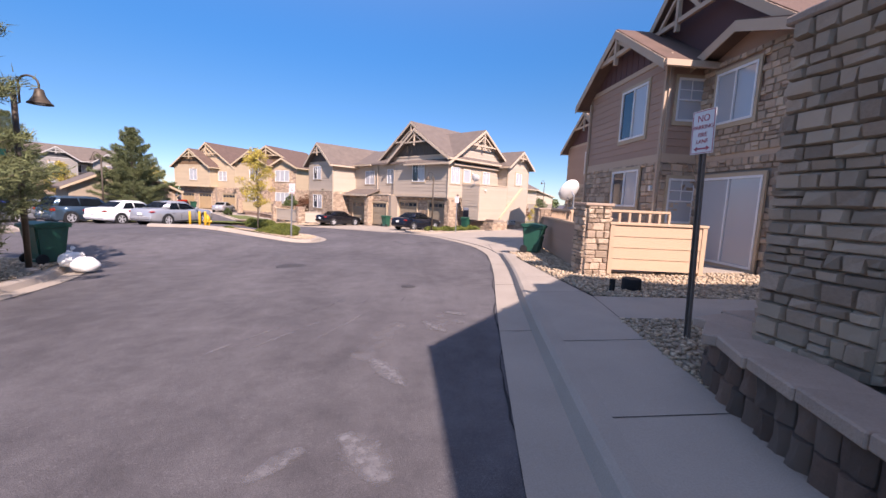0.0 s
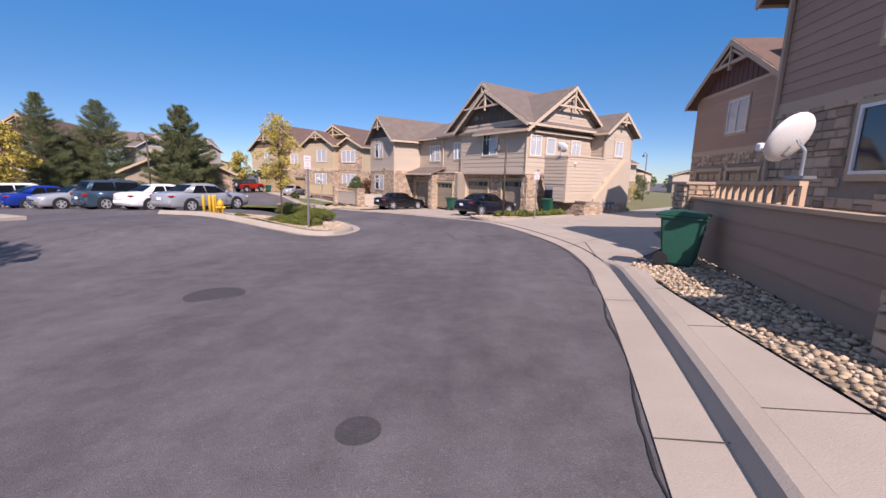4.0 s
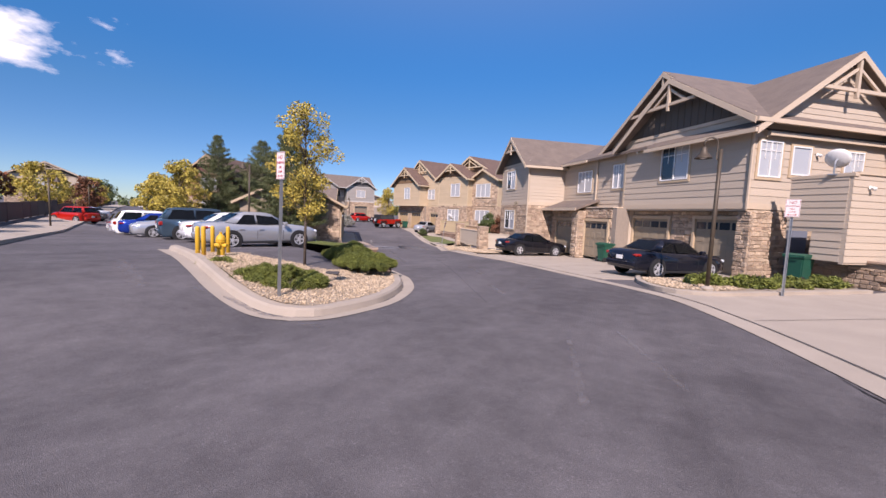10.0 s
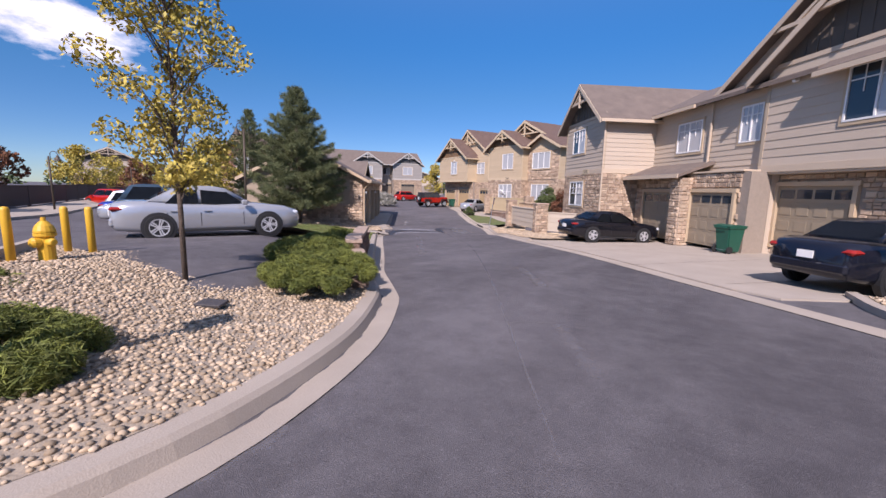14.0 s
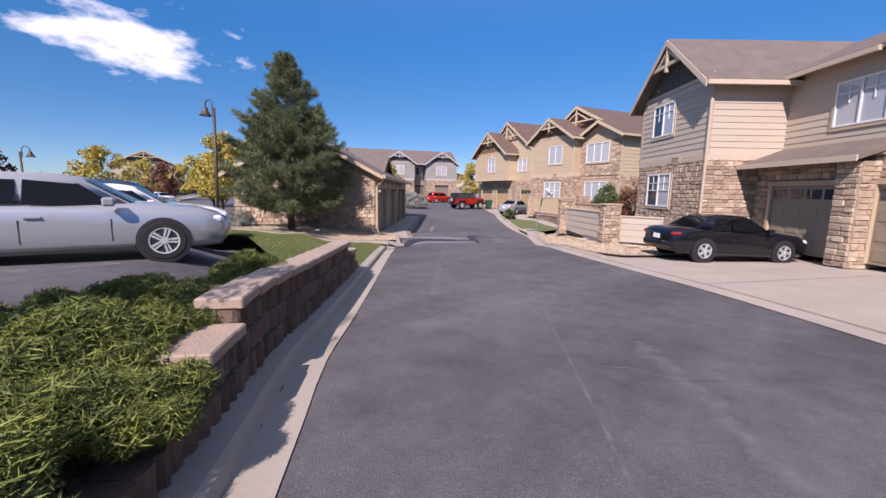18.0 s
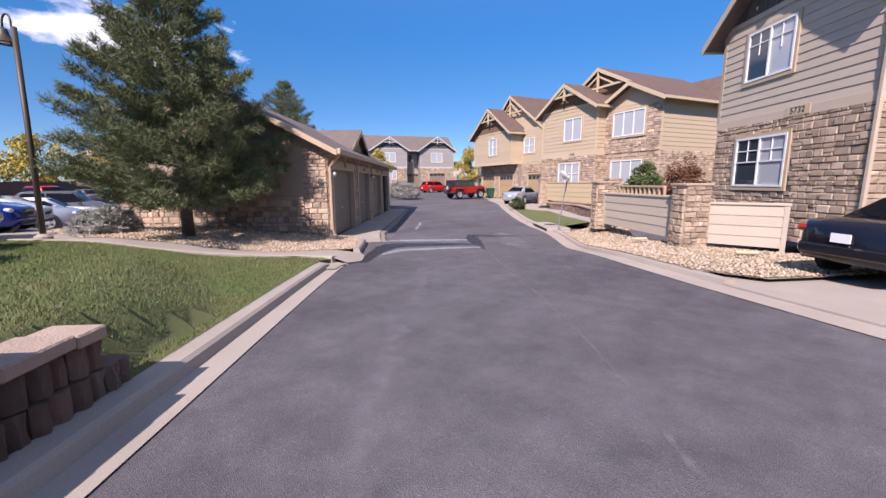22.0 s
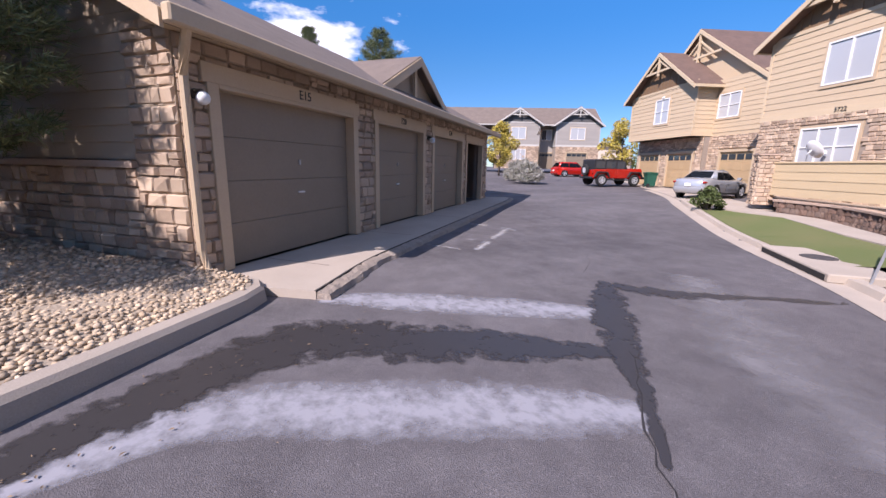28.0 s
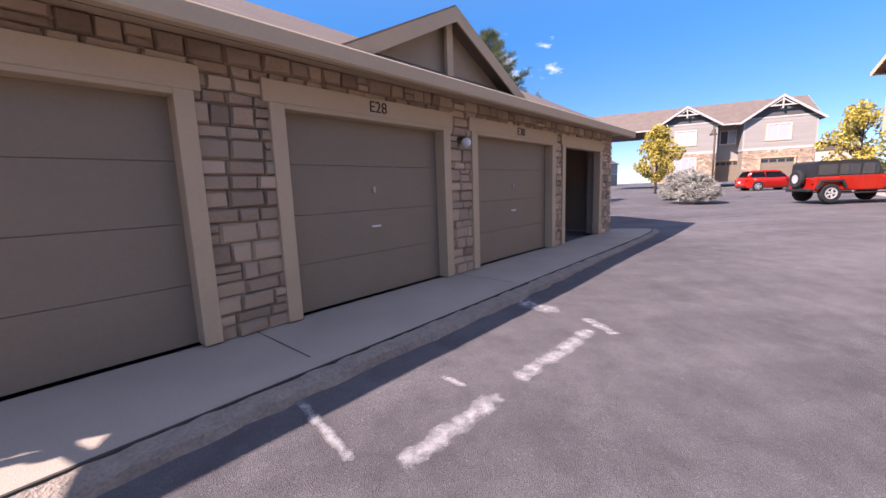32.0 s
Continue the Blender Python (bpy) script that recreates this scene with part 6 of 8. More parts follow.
block_wall("retaining_wall", [(5.0, 4.35), (3.6, 4.4), (2.75, 4.3), (2.3, 4.0), (2.05, 3.5), (1.85, 2.8), (1.66, 2.0), (1.45, 0.5), (1.3, -1.5)], 0.14, 2, "low curved wall of red-brown split blocks with caps", back=0.42, ch=0.19, bl=0.19)
BEDN = [(1.5, -3), (1.9, 1.6), (2.15, 2.6), (2.4, 3.5), (2.8, 4.05), (3.6, 4.15), (5.0, 4.1), (5.0, -3)]
surface("planting_bed", BEDN, lambda x, y: 0.44, M["soil"], "raised bed behind the block wall", "ground", 1.0)
pillar(2.72, 3.27, 0.55, 0.62, 2.35, 4, "tall grey-brown stone pillar on a block wall", d=0.74, group="porch pillars", size=0.72)
rocks("bed_rocks", [(2.1, -1), (2.45, 2.7), (3.2, 2.7), (3.0, -1)], lambda x, y: 0.44, 0.06, 21, "grey river rocks behind the wall")
pw = thing("porch_wall", pose(3.0, 3.1, 0.6, 0, 0, -82), "brown boarded porch wall with cream trim", "wall")
part("backing", box(bm_new(), 0, 4.2, -0.05, 0.05, 0.0, 1.7), BROWN_PANEL, pw)
boards(pw, Matrix.Translation((0.1, -0.05, 0)), 4.1, 0.12, 1.6, BROWN_PANEL, 0.29)
part("top_rail", box(bm_new(), -0.05, 4.2, -0.1, 0.1, 1.6, 1.72), TAN_PANEL, pw)
part("end_trim", box(bm_new(), -0.02, 0.14, -0.085, 0.06, 0.0, 1.6), TAN_PANEL, pw)
part("bottom_trim", box(bm_new(), 0.14, 4.2, -0.085, 0.06, -0.05, 0.12), TAN_PANEL, pw)
part("upper_railing", box(bm_new(), 0.0, 4.2, -0.06, 0.06, 2.05, 2.15), TAN_PANEL, pw)
for k in range(6):
    part("baluster", box(bm_new(), 0.1 + k * 0.5, 0.22 + k * 0.5, -0.04, 0.04, 1.72, 2.05), TAN_PANEL, pw)

M["post_bronze"] = material("bronze_post", (0.23, 0.19, 0.16), (0.16, 0.13, 0.11), 0.55, metal=0.2, scale=6, fine=40, bump=0.05)
VN = [(2.48, 5.78), (2.2, 4.25), (1.85, 2.5), (1.55, 0.0), (1.35, -1.5), (1.5, -1.5), (1.7, 1.0), (1.95, 2.6), (2.3, 3.85), (2.8, 4.3), (3.6, 4.45), (5.5, 4.4), (7.5, 4.3), (7.5, 5.15)]
surface("verge_bed", VN, lambda x, y: 0.135, M["soil"], "rock bed beside the block wall", "ground", 1.0)
rocks("verge_rocks", VN, lambda x, y: 0.14, 0.05, 22, "grey river rocks beside the pavement")
VERGE = [(2.9, 7.2), (2.95, 9.4), (3.05, 12.0), (3.2, 14.4), (4.9, 15.6), (4.1, 9.9), (8.0, 9.6), (8.0, 6.5)]
surface("verge_bed", VERGE, lambda x, y: 0.11, M["soil"], "rock bed before the patio fence", "ground", 1.0)
rocks("verge_rocks", VERGE, lambda x, y: 0.12, 0.06, 23, "tan river rocks before the patio fence", limit=9000)
slab("patio", [(4.2, 9.75), (8.0, 9.6), (8.0, 13.6), (7.0, 13.7), (5.0, 15.6)], 0.16, M["concrete"], "concrete patio slab behind the fence", "patio")
parking_sign(2.85, 4.95, 0.13, 2.55, -84, 0, -2.0, "white and red no-parking sign on a leaning bronze post", M["post_bronze"])
pillar(3.95, 9.8, 0.12, 0.55, 1.6, 0, "tan stone fence pillar with a flat cap")
pillar(4.95, 16.0, 0.1, 0.55, 1.55, 0, "stone fence pillar in the shade")
fence((4.25, 9.55), (6.42, 9.3), 0.16, 1.18, TAN_PANEL, TAN_PANEL, "orange-tan boarded patio fence panel in the sun")
fence((4.85, 15.7), (4.0, 10.1), 0.14, 1.25, BROWN_PANEL, TAN_PANEL, "boarded fence panel painted browner for the shade")
patio_rail((4.5, 10.6), (6.4, 10.6), 0.16, 1.5, TAN_PANEL, "tan wooden patio railing")
patio_rail((4.9, 15.0), (4.5, 12.3), 0.16, 1.55, TAN_PANEL, "tan wooden patio railing along the fence")
drum("valve_box", 3.85, 7.8, 0.12, 0.17, 0.22, M["rubber"], "round black irrigation valve box on the rocks", "valve box")
drum("pipe_stub", 3.45, 7.75, 0.12, 0.05, 0.22, M["rubber"], "short black pipe stub on the rocks", "pipe")


def dish(x, y, z, deg, label, r=0.36):
    d = thing("satellite_dish", pose(x, y, z, 0, 0, deg), label, "satellite dish", "satellite dishes")
    prof = [(0.02, 0.0), (r * 0.4, 0.012), (r * 0.75, 0.04), (r, 0.085), (r, 0.095), (r * 0.75, 0.052), (r * 0.4, 0.024), (0.02, 0.012)]
    part("reflector", lathe(bm_new(), prof, 24, Matrix.Translation((0, -0.1, 0.5)) @ pose(0, 0, 0, 62)), M["white"], d, smooth=True)
    part("mast", tube(bm_new(), [(0, 0.05, 0), (0, 0.05, 0.35), (0, -0.06, 0.5)], [0.025] * 3, 8), M["metal"], d)
    part("feed_arm", tube(bm_new(), [(0, -0.1, 0.25), (0, -0.52, 0.42)], [0.015] * 2, 6), M["metal"], d)
    part("feed_horn", box(bm_new(), -0.06, 0.06, -0.6, -0.5, 0.38, 0.5, bevel=0.02), M["white"], d)
    part("foot", box(bm_new(), -0.12, 0.12, -0.07, 0.17, -0.02, 0.02), M["metal"], d)
    return d


dish(4.6, 12.6, 1.7, 200, "white satellite dish on the patio fence", 0.36)
wheelie_bin(4.0, 14.3, 0.13, 60, "dark green wheelie bin with faded stamp by the fence", 2, size=0.95)
wheelie_bin(10.9, 29.0, 0.05, 90, "dark wheelie bin by the shaded house", 0, M["black_plastic"])

# ==== far-side planter at the start ====
PL = [(-6.6, -8), (-6.65, -2), (-6.75, 3.0), (-6.85, 6.1), (-6.95, 7.5), (-7.3, 9.1), (-7.75, 10.3), (-8.6, 11.7), (-10.2, 12.6), (-12.5, 13.1), (-21, 13.8)]
pl = smooth_line(PL, 0.4)
tagged(sweep("kerb_planter", pl, [(0.0, 0.012), (0.4, 0.0), (0.45, 0.11), (0.5, 0.14), (0.64, 0.145), (0.64, -0.2), (0, -0.2)], M["concrete"]), "pale concrete kerb round the planter", "kerb", kind="structure")
pl_in = offset(pl, 0.64)
PLB = pl_in + [(-20.13, -8.1)]
surface("planter_bed", PLB, lambda x, y: 0.14, M["soil"], "rock covered planter beside the road", "ground", 2.0)
rocks("planter_rocks", [p for p in pl_in if 2 < p[1] < 13 and p[0] > -12.5] + [(-12.5, 11), (-10.5, 3)], lambda x, y: 0.15, 0.065, 31, "tan river rocks in the planter", limit=8000)
pine_tree(-8.95, 7.6, 0.12, 6.8, 2.9, 41, "blue-green pine tree leaning over the planter", per=20)
street_lamp(-8.35, 9.75, 0.14, 3.75, 10, "brown street lamp with bell shade on the planter")
ss = thing("street_name_sign", pose(-10.6, 11.4, 0.14, 0, 0, 15), "green street name sign on a thin post", "sign")
part("post", tube(bm_new(), [(0, 0, 0), (0, 0, 2.9)], [0.03, 0.03], 8), M["metal_dark"], ss)
part("name_plate", box(bm_new(), -0.4, 0.4, -0.012, 0.012, 2.62, 2.8), M["sign_green"], ss)
part("name_plate", box(bm_new(), -0.012, 0.012, -0.4, 0.4, 2.82, 3.0), M["sign_green"], ss)
wheelie_bin(-9.3, 11.3, 0.15, 160, "green wheelie bin beside the lamp")


def bag(x, y, z, s, seed, label):
    rnd = random.Random(seed)
    b = thing("rubbish_bag", pose(x, y, z, 0, 0, seed * 40), label, "bag", "rubbish bags")
    bm = bm_new()
    bmesh.ops.create_icosphere(bm, subdivisions=3, radius=s)
    for v in bm.verts:
        n = noise.noise(v.co * 5 + Vector((seed, 0, 0))) * 0.16
        v.co = Vector((v.co.x * (1 + n), v.co.y * (0.8 + n), max(v.co.z * (0.75 + n) + s * 0.6, 0)))
    part("sack", bm, M["white"], b, smooth=True)
    part("knot", tube(bm_new(), [(0, 0, s * 1.2), (0.02, 0, s * 1.5), (0.07, 0.02, s * 1.65)], [0.04, 0.03, 0.05], 7), M["white"], b)


bag(-8.3, 10.75, 0.14, 0.27, 2, "white plastic rubbish bag beside the lamp")
bag(-7.85, 10.55, 0.05, 0.26, 5, "white plastic rubbish bag lying on the kerb")
bag(-8.6, 11.0, 0.14, 0.2, 8, "crumpled white plastic bag by the bin")

# ==== road furniture ====
M["iron"] = material("cast_iron", (0.10, 0.09, 0.09), (0.06, 0.055, 0.055), 0.7, metal=0.4, scale=14, fine=60, bump=0.4)


def manhole(x, y, r, label):
    t = thing("manhole_cover", pose(x, y, rise(x, y) + 0.006, 0, 0, 25), label, "manhole")
    part("ring", lathe(bm_new(), [(r * 0.9, -0.05), (r * 1.12, -0.05), (r * 1.12, 0.004), (r * 0.9, 0.004)], 32), M["iron"], t)
    part("lid", lathe(bm_new(), [(0.01, -0.04), (r * 0.88, -0.04), (r * 0.88, 0.0), (0.01, 0.0)], 32), M["iron"], t)
    for i in range(-3, 4):
        hw_ = math.sqrt(max(0, (r * 0.75) ** 2 - (i * r * 0.2) ** 2))
        part("grip_bar", box(bm_new(), -hw_, hw_, i * r * 0.2 - 0.012, i * r * 0.2 + 0.012, 0.0, 0.006), M["iron"], t)
    return t


manhole(-3.53, 11.75, 0.36, "round dark iron manhole cover in the asphalt")
manhole(-0.34, 8.78, 0.13, "small round iron valve cover in the asphalt")


# ==== the island ====
def hydrant(x, y, z):
    h = thing("fire_hydrant", pose(x, y, z, 0, 0, 20), "yellow cast iron fire hydrant on the rocks", "hydrant")
    part("barrel", lathe(bm_new(), [(0.15, 0), (0.15, 0.05), (0.1, 0.07), (0.1, 0.45), (0.13, 0.47), (0.13, 0.51), (0.1, 0.52)], 16), M["yellow"], h)
    part("bonnet", lathe(bm_new(), [(0.125, 0.52), (0.125, 0.55), (0.1, 0.62), (0.05, 0.68), (0.03, 0.69), (0.03, 0.74), (0.01, 0.74)], 16), M["yellow"], h)
    for a, r in ((0, 0.075), (90, 0.06), (270, 0.06)):
        part("nozzle_cap", lathe(bm_new(), [(0.01, 0.08), (r, 0.08), (r, 0.15), (r * 0.7, 0.18), (0.02, 0.185)], 12, pose(0, 0, 0.38, 0, 0, a) @ pose(0, 0, 0, 90)), M["yellow"], h)
    part("base_flange", lathe(bm_new(), [(0.17, -0.05), (0.17, 0.02), (0.15, 0.03)], 12), M["iron"], h)


hydrant(-10.45, 21.5, 0.5)
for x, y in ((-10.17, 20.73), (-10.65, 21.15), (-11.15, 22.15), (-11.5, 21.9)):
    b = thing("bollard", pose(x, y, 0.48), "yellow painted steel bollard beside the hydrant", "bollard", "bollards")
    part("pipe", lathe(bm_new(), [(0.055, -0.1), (0.055, 0.86), (0.045, 0.9), (0.01, 0.91)], 14), M["yellow"], b, smooth=True)
parking_sign(-5.85, 19.7, 0.25, 2.5, -14, 0, 1.5, "white and red no-parking sign on a leaning steel post")
shrub("juniper", -6.88, 20.5, 0.26, 1.15, 0.75, 0.36, 51, M["juniper"], "low spreading green juniper on the rocks", 70000, 0.0085, 5.0, n=90, deg=20)
shrub("juniper", -9.11, 20.71, 0.36, 0.8, 0.5, 0.3, 52, M["juniper"], "small low juniper near the bollards", 14000, 0.013, 4.5, n=40)
shrub("juniper", -7.75, 24.3, 0.38, 1.4, 0.95, 0.31, 53, M["juniper"], "wide green juniper spilling over the rock bed", 120000, 0.0075, 5.5, n=130, deg=-45)
shrub("juniper", -9.1, 25.1, 0.52, 1.25, 0.85, 0.34, 54, M["juniper"], "wide green juniper at the end of the block wall", 120000, 0.0075, 5.5, n=130, deg=-45)
shrub("juniper", -10.23, 26.62, 0.6, 0.55, 0.4, 0.3, 55, M["juniper"], "low green juniper behind the block wall", 40000, 0.0075, 5.5, n=50, deg=-45)
hose = thing("irrigation_pipe", pose(-6.42, 20.29, 0.3), "short length of black pipe on the rocks", "pipe")
part("pipe", tube(bm_new(), [(0, 0, 0.04), (0.2, 0.12, 0.06), (0.42, 0.16, 0.05)], [0.025] * 3, 8), M["rubber"], hose)
gm_ = thing("grate", pose(-7.22, 22.39, bed_island(-7.22, 22.39) + 0.025, 8, 0, 30) @ Matrix.Scale(0.75, 4), "small rusty drain grate among the rocks", "grate")
part("plate", box(bm_new(), -0.22, 0.22, -0.12, 0.12, 0, 0.05, bevel=0.01), M["iron"], gm_)

# ==== block wall, lawn, walks ====
LK = smooth_line([(-6.7, 25.2), (-7.8, 26.1), (-8.65, 26.8), (-9.75, 27.9), (-11.7, 29.8), (-13.0, 31.05), (-14.7, 32.7), (-16.3, 34.3)], 0.4)
WALL = [p for p in offset(LK, 0.62) if p[1] < 30.05]
block_wall("retaining_wall", WALL, 0.11, 3, "stepped retaining wall of red-brown split blocks with caps", ch=0.2, bl=0.15, back=0.3, rows=[(0.0, 0.0), (1.2, 0.25), (1.85, 0.95)])
kl = sweep("kerb_lawn", offset(LK, 0.11), [(0.0, 0.012), (0.28, 0.0), (0.31, 0.085), (0.35, 0.112), (0.52, 0.12), (0.52, -0.2), (0, -0.2)], M["concrete"])
for v in kl.data.vertices:
    k = v.co.z - land(v.co.x, v.co.y) - 0.03
    if k > 0:
        v.co.z -= k * sstep(33.7, 34.3, v.co.y)
tagged(kl, "pale concrete kerb beside lawn and block wall", "kerb", kind="structure")


def yard_h(x, y):
    """Height of walkway, lamp and pine bed: they climb from the road to the parking lot."""
    return 0.16 + 0.45 * sstep(1.5, 6.0, math.hypot(x + 17.4, y - 35.2))


def lawn_h(x, y):
    q = seg_dist((x, y), LK)
    near = 1 - sstep(29.5, 30.9, y + (x + 13.0) * 0.3)
    lift = max(sstep(0.5, 4.5, q - 0.4), near * sstep(0.8, 1.05, q))
    back = 0.5 * lift * (1 - sstep(30.8, 34.3, y + max(0, -16 - x) * 0.75))
    return 0.122 + max(back, (yard_h(x, y) - 0.152) * sstep(0.6, 4.0, q))


LAWN = [p for p in offset(LK, 0.95) if 25.9 < p[1] < 29.6] + [p for p in offset(LK, 0.62) if p[1] > 29.7] + [(-16.81, 34.24), (-18.12, 33.44), (-19.19, 31.52), (-22.23, 29.28), (-21.04, 28.7), (-17.03, 29.26), (-12.72, 27.92), (-11.29, 27.25), (-10.46, 27.23), (-9.72, 26.55)]
surface("lawn", LAWN, lawn_h, M["lawn"], "short mown lawn, green with dry patches", "lawn", 0.3)
rng = np.random.default_rng(9)
V, F = [], []
while len(V) < 3 * 60000:
    x, y = rng.uniform(-22, -9.3), rng.uniform(26.2, 34.1)
    if not inside((x, y), LAWN):
        continue
    hgt, a = rng.uniform(0.02, 0.05), rng.uniform(0, 6.28)
    z = lawn_h(x, y) + grade(x, y) + 0.008
    dx, dy = math.cos(a) * 0.004, math.sin(a) * 0.004
    k = len(V)
    V += [(x - dx, y - dy, z), (x + dx, y + dy, z), (x + rng.uniform(-0.03, 0.03), y + rng.uniform(-0.03, 0.03), z + hgt)]
    F.append((k, k + 1, k + 2))
tagged(mesh_of("grass", V, F, M["grass"]), "short green grass blades of the lawn", "grass", kind="stuff")
surface("wall_footing", [p for p in offset(LK, 0.58) if p[1] < 30.6] + [p for p in offset(LK, 1.15) if p[1] < 30.6][::-1], lambda x, y: 0.105, M["soil"], "strip of dry soil under the block wall", "ground", 0.5)
surface("walkway_flare", [(-16.08, 33.83), (-16.39, 34.17), (-16.6, 34.74), (-17.54, 35.2), (-18.29, 34.41), (-17.29, 33.07)], lambda x, y: 0.029, M["concrete"], "concrete flare where the walkway meets the road", "pavement", 0.5)
WALKWAY = [(-16.42, 34.36), (-16.56, 34.84), (-17.2, 35.4), (-17.55, 35.55), (-19.0, 33.19), (-21.32, 30.53), (-24.96, 30.08), (-24.69, 29.27), (-22.23, 29.28), (-19.19, 31.52), (-18.12, 33.44), (-16.81, 34.24)]
surface("walkway", WALKWAY, lambda x, y: yard_h(x, y) - 0.13 + 0.13 * sstep(0.05, 0.75, -(x + 16.55) * 0.72 - (y - 34.85) * 0.69), M["concrete"], "pale concrete walkway between lawn and rocks", "pavement", 1.0)
slab("walkway_rim", WALKWAY, 0.022, M["concrete"], "edge of the concrete walkway", "pavement")
tagged(sweep("walkway_edge", smooth_line([(-16.81, 34.24), (-18.12, 33.44), (-19.19, 31.52), (-22.23, 29.28)], 0.4), [(0.04, -0.3), (0.04, 0.0), (0.02, 0.014), (-0.12, 0.014), (-0.12, -0.3)], M["concrete"], base=lambda x, y: grade(x, y) + yard_h(x, y)), "raised pale concrete edge between lawn and walkway", "kerb", kind="structure")
KP = smooth_line([(-17.53, 35.52), (-18.05, 35.98), (-18.55, 36.42), (-19.08, 36.88), (-19.4, 37.06), (-19.7, 37.06), (-20.0, 36.89)], 0.2)
PB_ = offset(KP, 0.15) + [(-20.24, 36.41), (-22.09, 33.96), (-24.97, 32.13), (-27.01, 30.88), (-24.96, 30.08), (-21.32, 30.53), (-19.0, 33.19)]
surface("pine_bed", PB_, lambda x, y: yard_h(x, y) + 0.005, M["soil"], "rock bed under the pine", "ground", 1.0)
rocks("pine_bed_rocks", PB_, lambda x, y: yard_h(x, y) + 0.01, 0.046, 61, "tan river rocks and needles under the pine", limit=16000)
tagged(sweep("kerb_pine_bed", KP, [(0.0, 0.0), (0.02, 0.13), (0.06, 0.17), (0.18, 0.18), (0.2, -0.1), (0, -0.1)], M["concrete"]), "weathered concrete kerb round the pine bed", "kerb", kind="structure")
street_lamp(-21.4, 29.95, 0.62, 4.35, 200, "brown street lamp with bell shade beside the walkway", 1.5)
shrub("sage_bush", -22.51, 31.07, 0.5, 0.7, 0.6, 0.8, 71, M["sage"], "grey-mauve sage bush beside the pine", 9000, 0.016, 9.0, 60)
shrub("sage_bush", -23.56, 31.63, 0.55, 0.5, 0.45, 0.7, 72, M["sage"], "grey sage bush at the walkway", 6000, 0.016, 9.0, 50)

# ==== garage row: pad, lamps, numbers ====
APRON_Z = grade(gm.translation.x, gm.translation.y) + 0.175
edge_line = smooth_line([(p.x, p.y) for p in (gm @ Vector(q) for q in ((11.6, -0.3, 0), (11.1, -1.1, 0), (4, -1.25, 0), (0, -1.3, 0), (-1.8, -1.35, 0), (-3.4, -1.6, 0)))], 0.08)
slab("garage_apron", edge_line + [((gm @ Vector(q)).x, (gm @ Vector(q)).y) for q in ((-3.7, 0.05, 0), (11.3, 0.05, 0))], 0.0, M["concrete"], "worn concrete apron before the garage doors", "pavement", base=lambda x, y: APRON_Z)
ka = sweep("kerb_apron", edge_line, [(0.003, -0.006), (0.1, -0.01), (0.17, -0.03), (0.2, -0.1), (0.22, -0.22), (0.003, -0.22)], M["old_concrete"], base=lambda x, y: APRON_Z)
for v in ka.data.vertices:
    if v.co.z > APRON_Z - 0.15:
        v.co += Vector((noise.noise(v.co * 4), noise.noise(v.co * 4 + Vector((7, 0, 0))), 0.5 * noise.noise(v.co * 9 + Vector((0, 5, 0))))) * 0.045
tagged(ka, "crumbling pale concrete edge of the apron", "kerb", kind="structure")


# joints are flat strips; the shade of the gap is in the colour
M["joint_shade"] = material("joint_shadow", (0.07, 0.06, 0.052), (0.045, 0.04, 0.035), 0.95, bump=0)


def joint(x0, y0, x1, y1, z, w=0.006, label="flat dark joint strip, its shade in the colour", base=grade):
    d = Vector((x1 - x0, y1 - y0, 0)).normalized()
    q = Vector((-d.y, d.x, 0)) * w
    V = [(x, y, z + base(x, y)) for x, y in ((x0 - q.x, y0 - q.y), (x0 + q.x, y0 + q.y), (x1 + q.x, y1 + q.y), (x1 - q.x, y1 - q.y))]
    return tagged(mesh_of("joint", V, [(0, 3, 2, 1)], M["joint_shade"]), label, "joint", kind="structure")


for s in (-2.4, 0.35, 3.6, 7.2, 9.2):
    a_, b_ = gm @ Vector((s, 0.0, 0)), gm @ Vector((s, -1.06, 0))
    joint(a_.x, a_.y, b_.x, b_.y, 0.004, base=lambda x, y: APRON_Z)
rim = offset(edge_line, -0.02)
tagged(sweep("joint_apron", rim, [(0.0, 0.004), (0.022, 0.004), (0.022, -0.02), (0.0, -0.02)], M["joint_shade"], base=lambda x, y: APRON_Z), "dark joint between apron and its kerb", "joint", kind="structure")
for y in (-1.5, 0.1, 1.7, 3.3, 4.9, 7.5, 9.1, 10.7, 12.3, 13.9):
    xi = float(np.interp(y, [p[1] for p in walk_in], [p[0] for p in walk_in]))
    joint(xi, y, float(np.interp(y, [-2, 2.4, 4.3, 5.8, 7.2, 14], [1.3, 1.85, 2.2, 2.5, 2.77, 3.0])), y, 0.1495)
joint(2.52, 5.82, 2.78, 7.13, 0.1495)
for y in (-0.7, 2.5, 5.7, 8.9, 12.1):
    xk = float(np.interp(y, [p[1] for p in right_line], [p[0] for p in right_line]))
    joint(xk, y, xk + 0.44, y, 0.0165)
for a_, b_ in (((2.6, 17.4), (5.3, 21.5)), ((3.3, 18.5), (2.9, 15.6)), ((1.6, 24.0), (9.0, 30.0)), ((-4.4, 32.0), (-1.6, 36.2)), ((-2.4, 30.2), (1.0, 34.2)), ((-6.7, 34.3), (-4.0, 38.6))):
    joint(*a_, *b_, 0.0385, 0.008)


